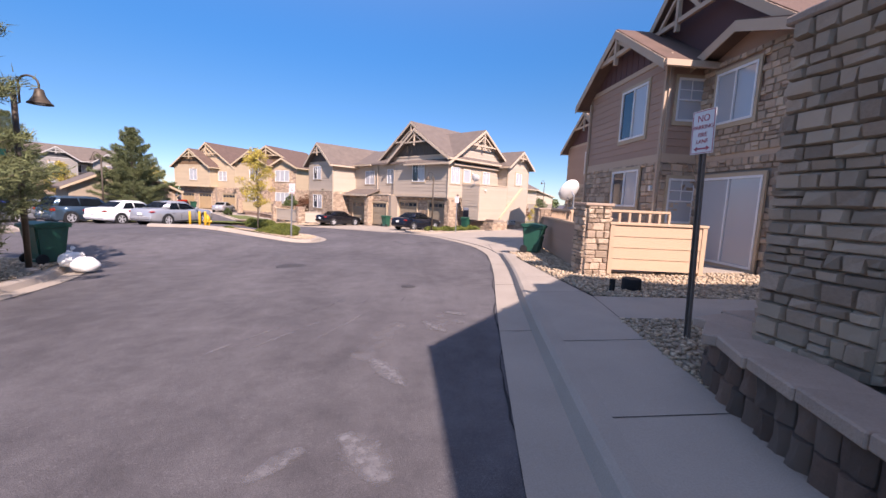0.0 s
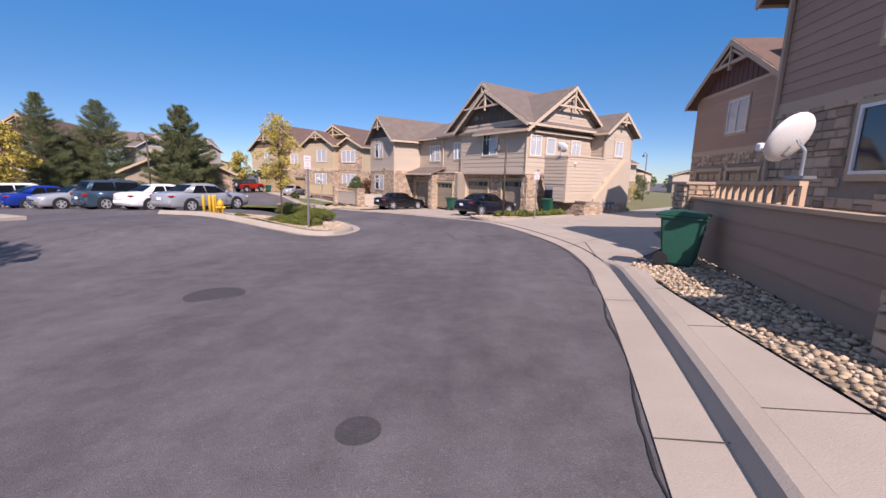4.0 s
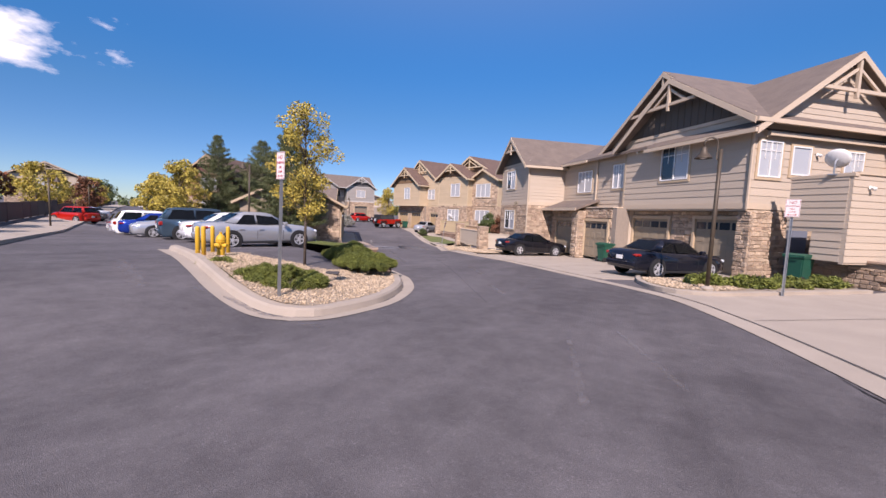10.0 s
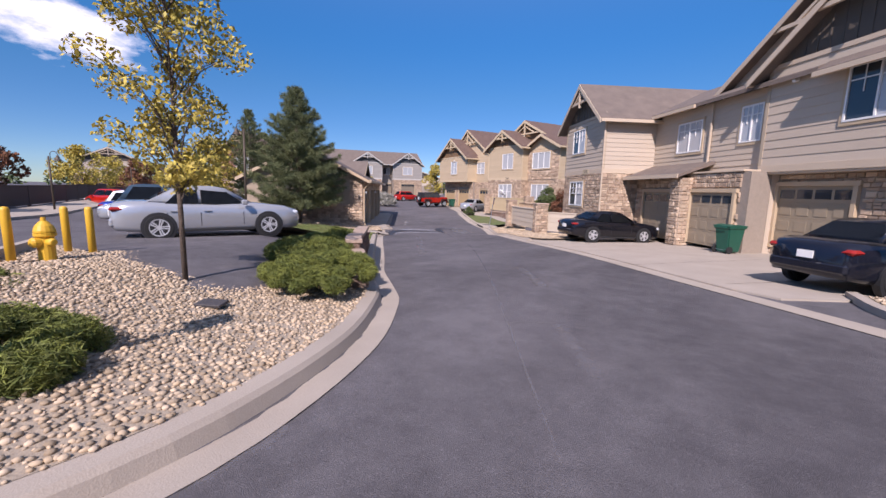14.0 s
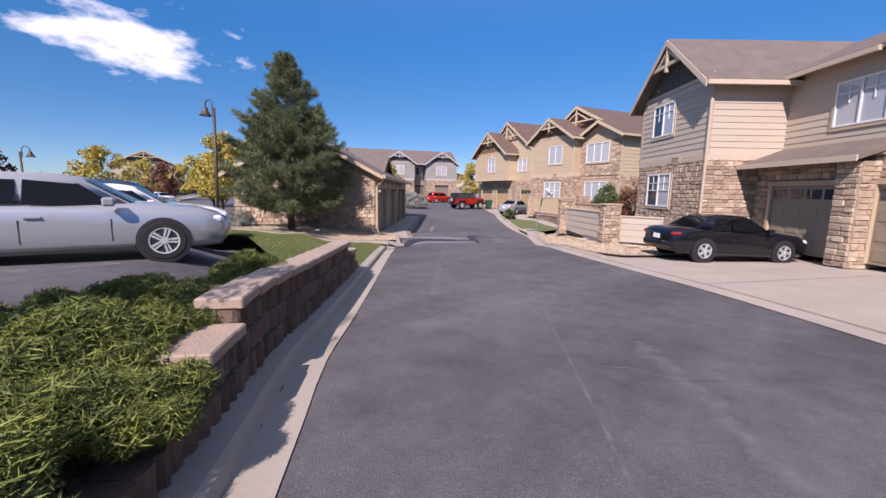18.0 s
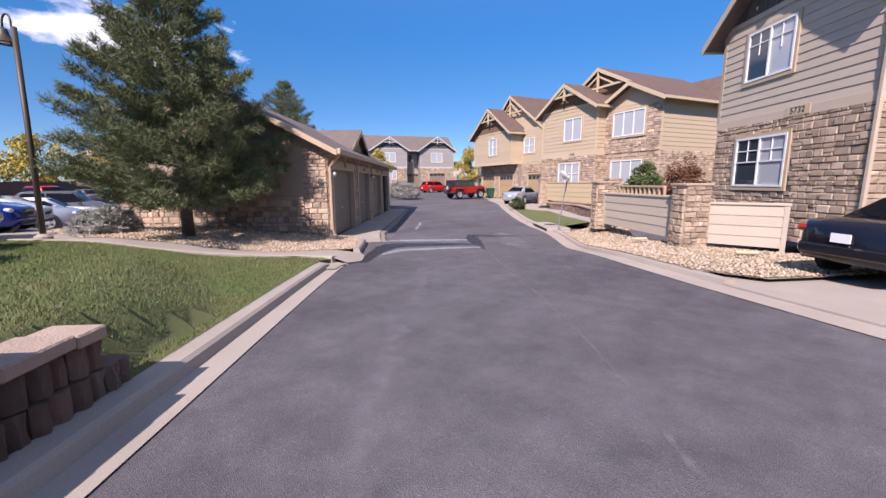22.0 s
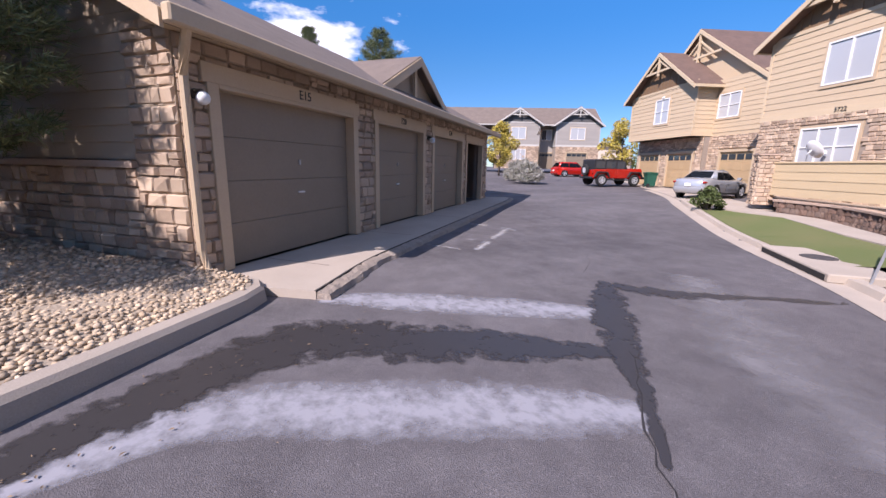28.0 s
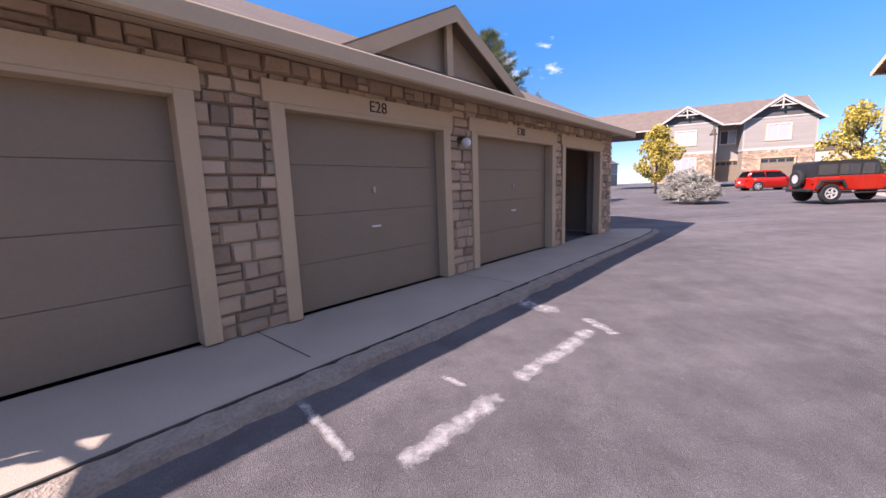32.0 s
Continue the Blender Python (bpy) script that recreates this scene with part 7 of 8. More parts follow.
def wall_light(s, z):
    w = thing("wall_light", level(gr.matrix_world @ pose(s, -0.05, z)), "round white globe wall light on the stone pier", "wall light", "wall lights")
    part("back_plate", lathe(bm_new(), [(0.01, 0), (0.06, 0), (0.06, 0.02), (0.01, 0.02)], 12, pose(0, 0, 0, 90)), M["metal_dark"], w)
    part("arm", box(bm_new(), -0.03, 0.03, -0.12, -0.01, -0.0, 0.05, bevel=0.01), M["metal_dark"], w)
    bm = bm_new()
    bmesh.ops.create_uvsphere(bm, u_segments=16, v_segments=10, radius=0.075, matrix=Matrix.Translation((0, -0.13, -0.05)))
    part("globe", bm, M["white"], w, smooth=True)


wall_light(-3.38, 2.14)
wall_light(3.72, 2.14)
M["ink"] = material("black_numerals", (0.015, 0.015, 0.015), (0.01, 0.01, 0.01), 0.6, bump=0)
for s, tx in ((-1.5, "E15"), (2.07, "E28"), (5.55, "E38")):
    letters(tx, 0.19, g0 @ Matrix.Translation((s + 3.55, -0.088, 2.41)) @ pose(0, 0, 0, 90), M["ink"], gr, "door_number", 0.004)
for s in (-1.5, 2.07, 5.53):
    p = gr
    part("lift_handle", box(bm_new(), s - 0.07 + 3.55, s + 0.07 + 3.55, 0.07, 0.1, 0.92, 0.945, g0), M["white"], p, "small white lift handle")
    part("door_lock", box(bm_new(), s - 0.02 + 3.55, s + 0.02 + 3.55, 0.08, 0.1, 1.37, 1.45, g0), M["metal"], p, "small metal lock plate")


# ==== stains, marks and cracks on the asphalt ====
def stain_material(name, color, rough, scale, lo, hi, spec=0.3):
    m = bpy.data.materials.new(name)
    m.use_nodes = True
    n, l = m.node_tree.nodes, m.node_tree.links
    b = n["Principled BSDF"]
    b.inputs["Base Color"].default_value = (*color, 1)
    b.inputs["Roughness"].default_value = rough
    b.inputs["Specular IOR Level"].default_value = spec
    tc, tex, ramp = n.new("ShaderNodeTexCoord"), n.new("ShaderNodeTexNoise"), n.new("ShaderNodeMapRange")
    tex.inputs["Scale"].default_value, tex.inputs["Detail"].default_value, tex.inputs["Roughness"].default_value = scale, 9, 0.66
    ramp.inputs[1].default_value, ramp.inputs[2].default_value = lo, hi
    vc = n.new("ShaderNodeAttribute")
    vc.attribute_name = "edge"
    add = n.new("ShaderNodeMath")
    add.operation = "MULTIPLY"
    l.new(tc.outputs["Object"], tex.inputs["Vector"])
    sm = n.new("ShaderNodeMath")
    sm.operation = "ADD"
    l.new(tex.outputs["Fac"], sm.inputs[0])
    l.new(vc.outputs["Fac"], sm.inputs[1])
    l.new(sm.outputs[0], ramp.inputs[0])
    l.new(ramp.outputs[0], b.inputs["Alpha"])
    return m


def stain(name, pts, mat, label, z=0.006, width=None):
    """A thin mark on the road along a line of (x, y, half width), fading and ragged at its rim."""
    pp = [Vector(p) for p in pts]
    line = smooth_line([(p.x, p.y) for p in pp], 0.12)
    ws = np.interp(np.linspace(0, 1, len(line)), np.linspace(0, 1, len(pp)), [p.z for p in pp])
    cols = (-1, -0.7, -0.35, 0, 0.35, 0.7, 1)
    V, F, E = [], [], []
    n = len(line)
    for i, (x, y) in enumerate(line):
        (ax, ay), (bx, by) = line[max(i - 1, 0)], line[min(i + 1, n - 1)]
        l = math.hypot(bx - ax, by - ay) or 1
        nx_, ny_ = -(by - ay) / l, (bx - ax) / l
        for c in cols:
            w = ws[i] * (1 + 0.25 * noise.noise(Vector((x * 2, y * 2, c * 3))))
            X, Y = x + nx_ * w * c, y + ny_ * w * c
            V.append((X, Y, land(X, Y) + z))
            E.append(-0.5 if abs(c) == 1 or i in (0, n - 1) else {0.7: -0.08, 0.35: 0.1, 0: 0.18}[abs(c)])
    k = len(cols)
    for i in range(n - 1):
        for j in range(k - 1):
            F.append((i * k + j, i * k + j + 1, (i + 1) * k + j + 1, (i + 1) * k + j))
    ob = mesh_of(name, V, F, mat)
    at = ob.data.attributes.new("edge", "FLOAT", "POINT")
    at.data.foreach_set("value", E)
    return tagged(ob, label, "stain", kind="structure")


WET = stain_material("wet_asphalt", (0.038, 0.034, 0.034), 0.5, 6, 0.4, 0.58, 0.4)
DRY = stain_material("dried_silt", (0.275, 0.272, 0.295), 0.95, 8.0, 0.22, 0.7)
HAZE = stain_material("pale_dust", (0.22, 0.21, 0.215), 0.95, 2.0, 0.35, 0.95)
PAINT_W = stain_material("worn_white_paint", (0.5, 0.48, 0.47), 0.85, 9, 0.42, 0.95)
PALE = stain_material("pale_scuffs", (0.23, 0.215, 0.22), 0.95, 6.0, 0.5, 1.05)
SCUFF = stain_material("pale_tyre_scuffs", (0.185, 0.175, 0.18), 0.95, 14.0, 0.35, 0.8)
SEAM = stain_material("crack_filler", (0.03, 0.028, 0.03), 0.8, 8, 0.25, 0.5)
stain("silt", [(-19.2, 37.5, 0.15), (-18.98, 38.1, 0.36), (-18.48, 39.1, 0.4), (-17.93, 40.2, 0.36), (-17.65, 40.6, 0.2)], DRY, "pale dried silt beyond the wet patch", 0.004)
stain("silt", [(-17.0, 35.7, 0.1), (-17.3, 36.6, 0.33), (-16.95, 37.6, 0.42), (-16.5, 38.6, 0.42), (-16.2, 39.2, 0.2)], DRY, "pale dried silt across the lane", 0.005)
stain("silt", [(-18.6, 43.4, 0.6), (-17.2, 42.2, 0.9), (-16.0, 40.8, 0.9), (-15.2, 39.8, 0.5)], HAZE, "faint pale dust beside the drain", 0.0045)
stain("wet_patch", [(-16.35, 34.7, 0.12), (-17.1, 35.55, 0.22), (-17.75, 36.4, 0.4), (-18.15, 37.3, 0.6), (-17.75, 38.3, 0.6), (-17.25, 39.3, 0.45), (-16.9, 39.9, 0.15)], WET, "dark wet patch running from the kerb", 0.007)
stain("wet_patch", [(-18.75, 41.65, 0.08), (-18.3, 41.2, 0.34), (-17.75, 40.6, 0.38), (-17.1, 39.95, 0.24), (-16.4, 39.3, 0.1), (-15.8, 38.65, 0.03)], WET, "dark wet trace along the road seam", 0.0075)
stain("wet_patch", [(-18.55, 41.5, 0.2), (-18.1, 41.9, 0.34), (-17.75, 42.5, 0.2), (-17.35, 43.4, 0.12), (-16.95, 44.15, 0.16), (-16.8, 44.5, 0.06)], WET, "thin dark wet trace towards the drain", 0.0072)
stain("seam", [(-2.97, 22.45, 0.03), (-7.0, 28.4, 0.04), (-10.6, 33.2, 0.05), (-13.2, 35.9, 0.06), (-15.7, 38.5, 0.07)], PALE, "pale worn seam along the middle of the road", 0.008)


def crack(x0, y0, x1, y1, w, seed, wob=0.05, mat=None, label="thin jagged dark crack in the asphalt"):
    rnd = random.Random(seed)
    n = max(4, int(math.hypot(x1 - x0, y1 - y0) / 0.16))
    nx_, ny_ = -(y1 - y0), x1 - x0
    l = math.hypot(nx_, ny_)
    V, F = [], []
    for i in range(n + 1):
        k = i / n
        o = rnd.uniform(-wob, wob) + 2 * wob * math.sin(k * 7 + seed)
        hw_ = w * rnd.uniform(0.3, 1.2) * (0.2 if i in (0, n) else 1)
        for sg in (-1, 1):
            X, Y = x0 + (x1 - x0) * k + nx_ / l * (o + sg * hw_), y0 + (y1 - y0) * k + ny_ / l * (o + sg * hw_)
            V.append((X, Y, land(X, Y) + 0.009))
    for i in range(n):
        F.append((2 * i, 2 * i + 1, 2 * i + 3, 2 * i + 2))
    tagged(mesh_of("crack", V, F, mat or M["crack_shade"]), label, "crack", kind="structure")


# cracks are flat ribbons; the shade inside them is in this dark colour
M["crack_shade"] = material("crack_shadow", (0.03, 0.027, 0.028), (0.018, 0.016, 0.017), 0.95, bump=0)
M["crumb"] = material("crumbled_edge", (0.24, 0.22, 0.22), (0.12, 0.11, 0.11), 0.95, scale=12, fine=60, bump=0.3)
crack(-17.0, 39.9, -15.3, 38.1, 0.008, 1, 0.02)
crack(-15.8, 38.6, -13.2, 35.9, 0.006, 2, 0.012, M["crumb"], "thin pale crumbling crack along the road seam")
crack(-13.2, 35.9, -10.6, 33.2, 0.006, 3, 0.012, M["crumb"], "thin pale crumbling crack along the road seam")
crack(-20.07, 42.88, -19.0, 41.52, 0.003, 4, 0.02)
crack(-4.7, 24.88, -3.72, 25.46, 0.008, 5, 0.05, M["crumb"], "short pale crack in the asphalt")
crack(-6.89, 28.31, -5.76, 28.95, 0.007, 6, 0.05, M["crumb"], "short pale crack in the asphalt")
for pts_, w in ((((-23.75, 42.2), (-23.4, 42.4), (-23.0, 42.62)), 0.2), (((-22.95, 42.75), (-22.6, 42.85), (-22.25, 42.9)), 0.12), (((-22.6, 42.75), (-22.1, 42.2), (-21.6, 41.55)), 0.13), (((-21.5, 41.5), (-21.15, 41.1), (-20.75, 40.65)), 0.13), (((-21.65, 39.95), (-21.25, 40.2), (-20.8, 40.5)), 0.06), (((-21.85, 40.95), (-21.7, 41.1), (-21.5, 41.25)), 0.06)):
    stain("road_marking", [(*p_, w) for p_ in pts_], PAINT_W, "worn white paint mark on the asphalt", 0.008)
for k, (x, y, dx, dy, w) in enumerate(((-0.9, 4.71, 0.5, 1.6, 0.3), (0.02, 5.67, 0.2, 1.0, 0.25), (-2.13, 5.16, 0.6, 1.2, 0.05), (-2.57, 4.94, 0.6, 1.2, 0.04), (-1.49, 5.39, 0.5, 1.3, 0.05), (-0.48, 18.48, -0.6, 2.4, 0.12), (0.34, 19.44, -0.9, 2.4, 0.1), (-5.14, 27.41, -1.6, 2.2, 0.25), (-9.88, 29.51, -2.6, 2.9, 0.3), (-12.98, 33.15, -2.0, 2.2, 0.3), (-3.15, 23.8, -1.0, 1.6, 0.2), (-7.68, 18.42, -3.0, 0.9, 0.3), (-4.21, 19.26, -3.4, -0.1, 0.2), (-5.64, 22.34, -0.8, 2.0, 0.16), (-4.46, 20.5, -0.2, 1.4, 0.16))):
    stain("scuff", [(x, y, w), (x + dx / 2, y + dy / 2, w), (x + dx, y + dy, w)], PALE, "pale scuffed patch on the asphalt", 0.0035 + 0.0002 * k)

for k, (x0, y0, x1, y1, w) in enumerate(((-2.14, 6.74, -2.0, 7.1, 0.025), (-1.89, 6.76, -1.72, 7.18, 0.025), (-1.65, 7.0, -1.44, 7.74, 0.03), (-1.52, 7.23, -1.38, 7.67, 0.02), (-1.12, 7.27, -1.0, 7.88, 0.025), (-0.49, 7.28, -0.38, 7.91, 0.02), (0.13, 6.78, 0.58, 6.53, 0.16), (0.17, 6.13, 0.59, 6.21, 0.14), (-0.17, 6.31, 0.19, 5.63, 0.12), (-0.74, 4.91, -0.33, 4.11, 0.18), (-0.82, 3.55, -0.4, 2.85, 0.2), (-1.33, 2.9, -0.95, 3.39, 0.12))):
    stain("scuff", [(x0, y0, w * 0.4), ((x0 + x1) / 2, (y0 + y1) / 2, w), (x1, y1, w * 0.4)], SCUFF, "pale tyre scuff on the asphalt", 0.007 + 0.0002 * k)
for k, (a, b) in enumerate(zip(RIGHT_EDGE[1:9], RIGHT_EDGE[2:10])):
    crack(a[0] - 0.02, a[1], b[0] - 0.02, b[1], 0.012, 20 + k, 0.012, None, "dark crumbling joint between asphalt and gutter")

# ==== leaf litter in the wet gutter ====
rng = np.random.default_rng(404)
V, F = [], []
for i in range(170):
    k = rng.uniform(0, 1) ** 1.4
    x, y = np.interp(k, [0, 0.35, 0.7, 1], [-16.4, -17.7, -18.7, -18.2]) + rng.normal() * 0.3, np.interp(k, [0, 0.35, 0.7, 1], [35.0, 36.3, 37.9, 39.6]) + rng.normal() * 0.3
    if inside((x, y), PB_) or inside((x, y), WALKWAY):
        continue
    a, s1 = rng.uniform(0, 6.28), rng.uniform(0.006, 0.018)
    c_, d_ = math.cos(a) * s1, math.sin(a) * s1
    z = land(x, y) + 0.012 + rng.uniform(0, 0.006)
    n = len(V)
    V += [(x - c_, y - d_, z), (x + d_ * 0.45, y - c_ * 0.45, z + 0.004), (x + c_, y + d_, z), (x - d_ * 0.45, y + c_ * 0.45, z + 0.003)]
    F.append((n, n + 1, n + 2, n + 3))
M["litter"] = material("dead_leaves", (0.24, 0.17, 0.1), (0.14, 0.095, 0.055), 0.9, bump=0, island=0.5)
tagged(mesh_of("leaf_litter", V, F, M["litter"]), "small dead leaves and grit in the wet gutter", "litter", kind="stuff")


# ==== beside the tan house ====
BEDB = [(-0.5, 30.1), (-0.35, 28.6), (0.3, 27.4), (1.2, 27.35), (3.2, 29.2), (5.4, 31.4), (5.0, 32.4), (3.6, 31.9), (2.4, 31.0), (0.9, 30.4)]
surface("bed_drive", BEDB, lambda x, y: 0.1, M["soil"], "narrow planting bed beside the drive", "ground", 1.0)
tagged(sweep("kerb_bed", smooth_line([(-0.65, 30.3), (-0.5, 28.7), (0.15, 27.25), (1.3, 27.15), (3.3, 28.95), (5.6, 31.2)], 0.3), [(0.0, 0.0), (0.0, 0.12), (0.14, 0.13), (0.14, -0.1), (0, -0.1)], M["concrete"]), "pale concrete kerb round the bed", "kerb", kind="structure")
rocks("bed_rocks", [(-0.45, 30.0), (-0.3, 28.65), (0.35, 27.5), (1.3, 27.6), (2.2, 28.6), (1.4, 30.4)], lambda x, y: 0.11, 0.06, 81, "tan river rocks round the lamp post")
for k, (x, y, r) in enumerate(((1.3, 29.3, 0.7), (2.4, 29.6, 0.8), (3.4, 30.5, 0.8), (4.5, 31.4, 0.8))):
    shrub("juniper", x, y, 0.1, r, 0.55, 0.3, 90 + k, M["juniper"], "low green juniper beside the drive", 2600, 0.05, n=26, deg=38)
shrub("juniper", 9.6, 37.0, 0.05, 2.2, 0.7, 0.4, 97, M["juniper"], "long low juniper hedge by the drive", 3000, 0.06, n=40, deg=50)
street_lamp(1.2, 27.75, 0.1, 3.75, 205, "brown street lamp with bell shade by the drive", 0)
parking_sign(2.95, 28.5, 0.1, 2.5, -20, 0, 0, "white and red parking sign before the tan house")
p = hb.matrix_world @ Vector((14.6, 3.3, 0.05))
wheelie_bin(p.x, p.y, 0.04, 140, "green wheelie bin at the stone yard wall")
p = hb.matrix_world @ Vector((6.5, 1.45, 0.05))
wheelie_bin(p.x, p.y, 0.04, 140, "green wheelie bin between the garages")
p = hb.matrix_world @ Vector((15.2, 3.46, 4.12))
dish(p.x, p.y, p.z - grade(p.x, p.y), 150, "white satellite dish on the balcony", 0.33)
part("number_plate", box(bm_new(), -2.55, -1.85, -0.06, -0.046, 3.2, 3.44), PC["trim"], hb, "pale number plate")
letters("5732", 0.22, shift(-2.2, -0.064, 3.32) @ pose(0, 0, 0, 90), M["ink"], hb, "house_number", 0.003)
letters("5722", 0.22, shift(12.7, -1.464, 3.42) @ pose(0, 0, 0, 90), M["ink"], hc, "house_number", 0.003)


def flood_light(m, label="white twin wall lamp on the siding"):
    w = thing("wall_lamp", level(m), label, "wall lamp", "wall lamps")
    part("back_plate", box(bm_new(), -0.06, 0.06, -0.03, 0, -0.06, 0.06, bevel=0.01), M["white"], w)
    part("lamp_head", lathe(bm_new(), [(0.02, 0), (0.05, 0.02), (0.06, 0.12), (0.03, 0.13)], 10, Matrix.Translation((0, -0.05, 0.0)) @ pose(0, 0, 0, 120)), M["white"], w)


flood_light(hb.matrix_world @ shift(7.2, 2.52, 5.9))
flood_light(hb.matrix_world @ shift(13.13, 5.7, 5.2, 90))
flood_light(hb.matrix_world @ shift(15.8, 4.1, 3.7, 90))
# electricity meters on the side wall
for k in range(3):
    mtr = thing("electric_meter", level(hb.matrix_world @ shift(15.9, 7.5 + k * 0.45, 0.85, 90)), "grey electric meter box on the stone wall", "meter", "electric meters")
    part("box", box(bm_new(), -0.14, 0.14, -0.1, 0.0, 0, 0.42, bevel=0.01), M["metal"], mtr)
    part("dial", lathe(bm_new(), [(0.01, 0), (0.08, 0), (0.07, 0.06), (0.01, 0.07)], 14, Matrix.Translation((0, -0.1, 0.28)) @ pose(0, 0, 0, 90)), M["glass"], mtr)

# ==== fence, rocks and drain beside the tan house ====
def verge_rise(x, y):
    """The verges follow the tip of the road at the kerb and level out away from it."""
    return rise(x, y) * (1 - sstep(0.8, 2.6, abs(seg_dist((x, y), RIGHT_EDGE))))


VERGE2 = [(-9.4, 37.65), (-7.75, 39.6), (-8.13, 41.12), (-11.53, 42.27), (-13.18, 43.43), (-14.23, 46.26), (-15.64, 46.25)] + cut(offset(right_line, -0.6), 37.6, 45.4)[::-1]
surface("verge_bed", VERGE2, lambda x, y: 0.1 + verge_rise(x, y), M["soil"], "rock verge before the boarded fence", "ground", 1.0)
rocks("verge_rocks", VERGE2, lambda x, y: 0.12 + verge_rise(x, y), 0.05, 111, "cream and tan river rocks before the fence", limit=15000)
tagged(sweep("kerb_verge", cut(offset(right_line, -0.45), 36.9, 45.2), [(0.0, 0.0), (-0.03, 0.09), (-0.2, 0.1), (-0.2, -0.1), (0, -0.1)], M["concrete"]), "low pale concrete kerb beside the rock verge", "kerb", kind="structure")
pillar(-11.3, 41.6, 0.08, 0.6, 1.65, 40, "tan stone fence pillar with a flat cap")
pillar(-14.85, 45.0, 0.15, 0.55, 1.75, 40, "tall tan stone fence pillar")
fence((-11.55, 41.82), (-14.65, 44.78), 0.2, 1.25, GREY_TAN, GREY_TAN, "grey-tan boarded fence between stone pillars")
fence((-11.04, 41.73), (-9.3, 41.76), 0.15, 1.15, GREY_TAN, GREY_TAN, "cream boarded fence panel beside the house")
patio_rail((-12.3, 43.2), (-14.4, 45.3), 0.3, 1.5, TAN_PANEL, "pale wooden patio railing")
shrub("shrub", -15.5, 53.1, 0.4, 1.2, 1.0, 2.8, 121, M["green_leaf"], "dense dark green shrub behind the fence", 9000, 0.05, 1.2, 60)
shrub("shrub", -13.3, 51.2, 0.4, 1.1, 1.0, 2.9, 122, M["red_leaf"], "russet autumn shrub behind the fence", 8000, 0.05, 1.2, 60)
for x, y, d in ((-12.61, 42.08, 25), (-9.91, 40.31, 10)):
    st = thing("drain_pipe", pose(x, y, 0.17, 0, 0, d), "short cream plastic pipe end lying on the rocks", "pipe", "drain pipes")
    part("pipe", tube(bm_new(), [(-0.2, 0, 0.03), (0, 0.01, 0.035), (0.2, 0, 0.05)], [0.045] * 3, 10), PC["trim"], st)
inl = thing("drain_inlet", pose(-18.49, 46.47, rise(-18.3, 46.2), 0, 0, 132), "concrete kerb drain inlet with a dark slot", "drain")
part("hood", box(bm_new(), -1.4, 1.4, -1.25, -0.2, 0.0, 0.16, bevel=0.02), M["concrete"], inl)
part("slot", box(bm_new(), -1.3, 1.3, -0.22, -0.19, 0.02, 0.12), M["dark"], inl)
part("lid", lathe(bm_new(), [(0.01, 0), (0.3, 0), (0.3, 0.012), (0.01, 0.012)], 20, Matrix.Translation((0.2, -0.75, 0.16))), M["iron"], inl)
parking_sign(-16.9, 45.6, -0.05, 2.1, 103, 0, 8.0, "white sign on a leaning steel post beside the drain")
LAWNC = cut(offset(right_line, -0.6), 46.4, 54.6) + [ (-22.99, 52.55), (-20.61, 51.94), (-18.48, 49.62), (-16.26, 47.53)]
surface("verge_lawn", LAWNC, lambda x, y: 0.125 + verge_rise(x, y), M["lawn"], "narrow strip of green lawn beside the road", "lawn", 1.0)
tagged(sweep("kerb_lawn_strip", cut(offset(right_line, -0.42), 45.0, 54.6), [(0.0, 0.0), (-0.04, 0.11), (-0.22, 0.12), (-0.22, -0.1), (0, -0.1)], M["concrete"]), "pale concrete kerb beside the lawn strip", "kerb", kind="structure")
slab("path_strip", [(-16.26, 47.53), (-18.48, 49.62), (-20.61, 51.94), (-22.99, 52.55), (-22.52, 53.67), (-19.98, 52.74), (-17.75, 50.11), (-15.66, 48.25)], 0.13, M["concrete"], "pale concrete path behind the lawn strip", "path")
block_wall("retaining_wall", [(-15.3, 48.87), (-17.45, 50.81), (-19.76, 53.55), (-21.9, 54.3)][::-1], -0.14, 3, "low red-brown block wall beneath the fence", ch=0.18, bl=0.3)
surface("terrace", [(-15.3, 49.1), (-17.4, 51.05), (-19.7, 53.75), (-22.1, 54.55), (-23.4, 56.6), (-21.56, 58.52), (-13.73, 51.33)], lambda x, y: 0.44, M["soil"], "raised rock terrace", "ground", 2.0)
YP = paint("yellow_tan_board", (0.52, 0.40, 0.24))
fence((-22.35, 54.95), (-17.35, 52.55), 0.5, 1.3, YP, YP, "yellow-tan boarded fence on the block wall")
pillar(-22.6, 55.0, 0.2, 0.6, 1.85, 40, "stone fence pillar at the drive")
pillar(-17.0, 52.4, 0.3, 0.65, 1.75, 40, "stone fence pillar of the yellow house")
DRIVE_C = offset(cut(right_line, 55.2, 72), -0.45) + [(-39.21, 69.08), (-33.34, 64.13), (-30.04, 62.4), (-21.93, 55.55), (-22.35, 53.75)]
slab("driveway_yellow", DRIVE_C, 0.03, M["concrete"], "pale concrete drive before the yellow house", "driveway")
shrub("shrub", -22.95, 52.09, 0.05, 0.5, 0.5, 0.9, 131, M["green_leaf"], "round green shrub by the silver car", 1800, 0.05, 1.2, 20)
wheelie_bin(-32.3, 62.3, 0.05, 150, "green wheelie bin between the garages of the yellow house")
wheelie_bin(-28.2, 61.6, 0.05, 150, "green wheelie bin behind the silver car")
p = hc.matrix_world @ Vector((10.4, -3.2, 1.6))
dish(-21.6, 55.6, 1.75, 150, "white satellite dish above the fence", 0.35)
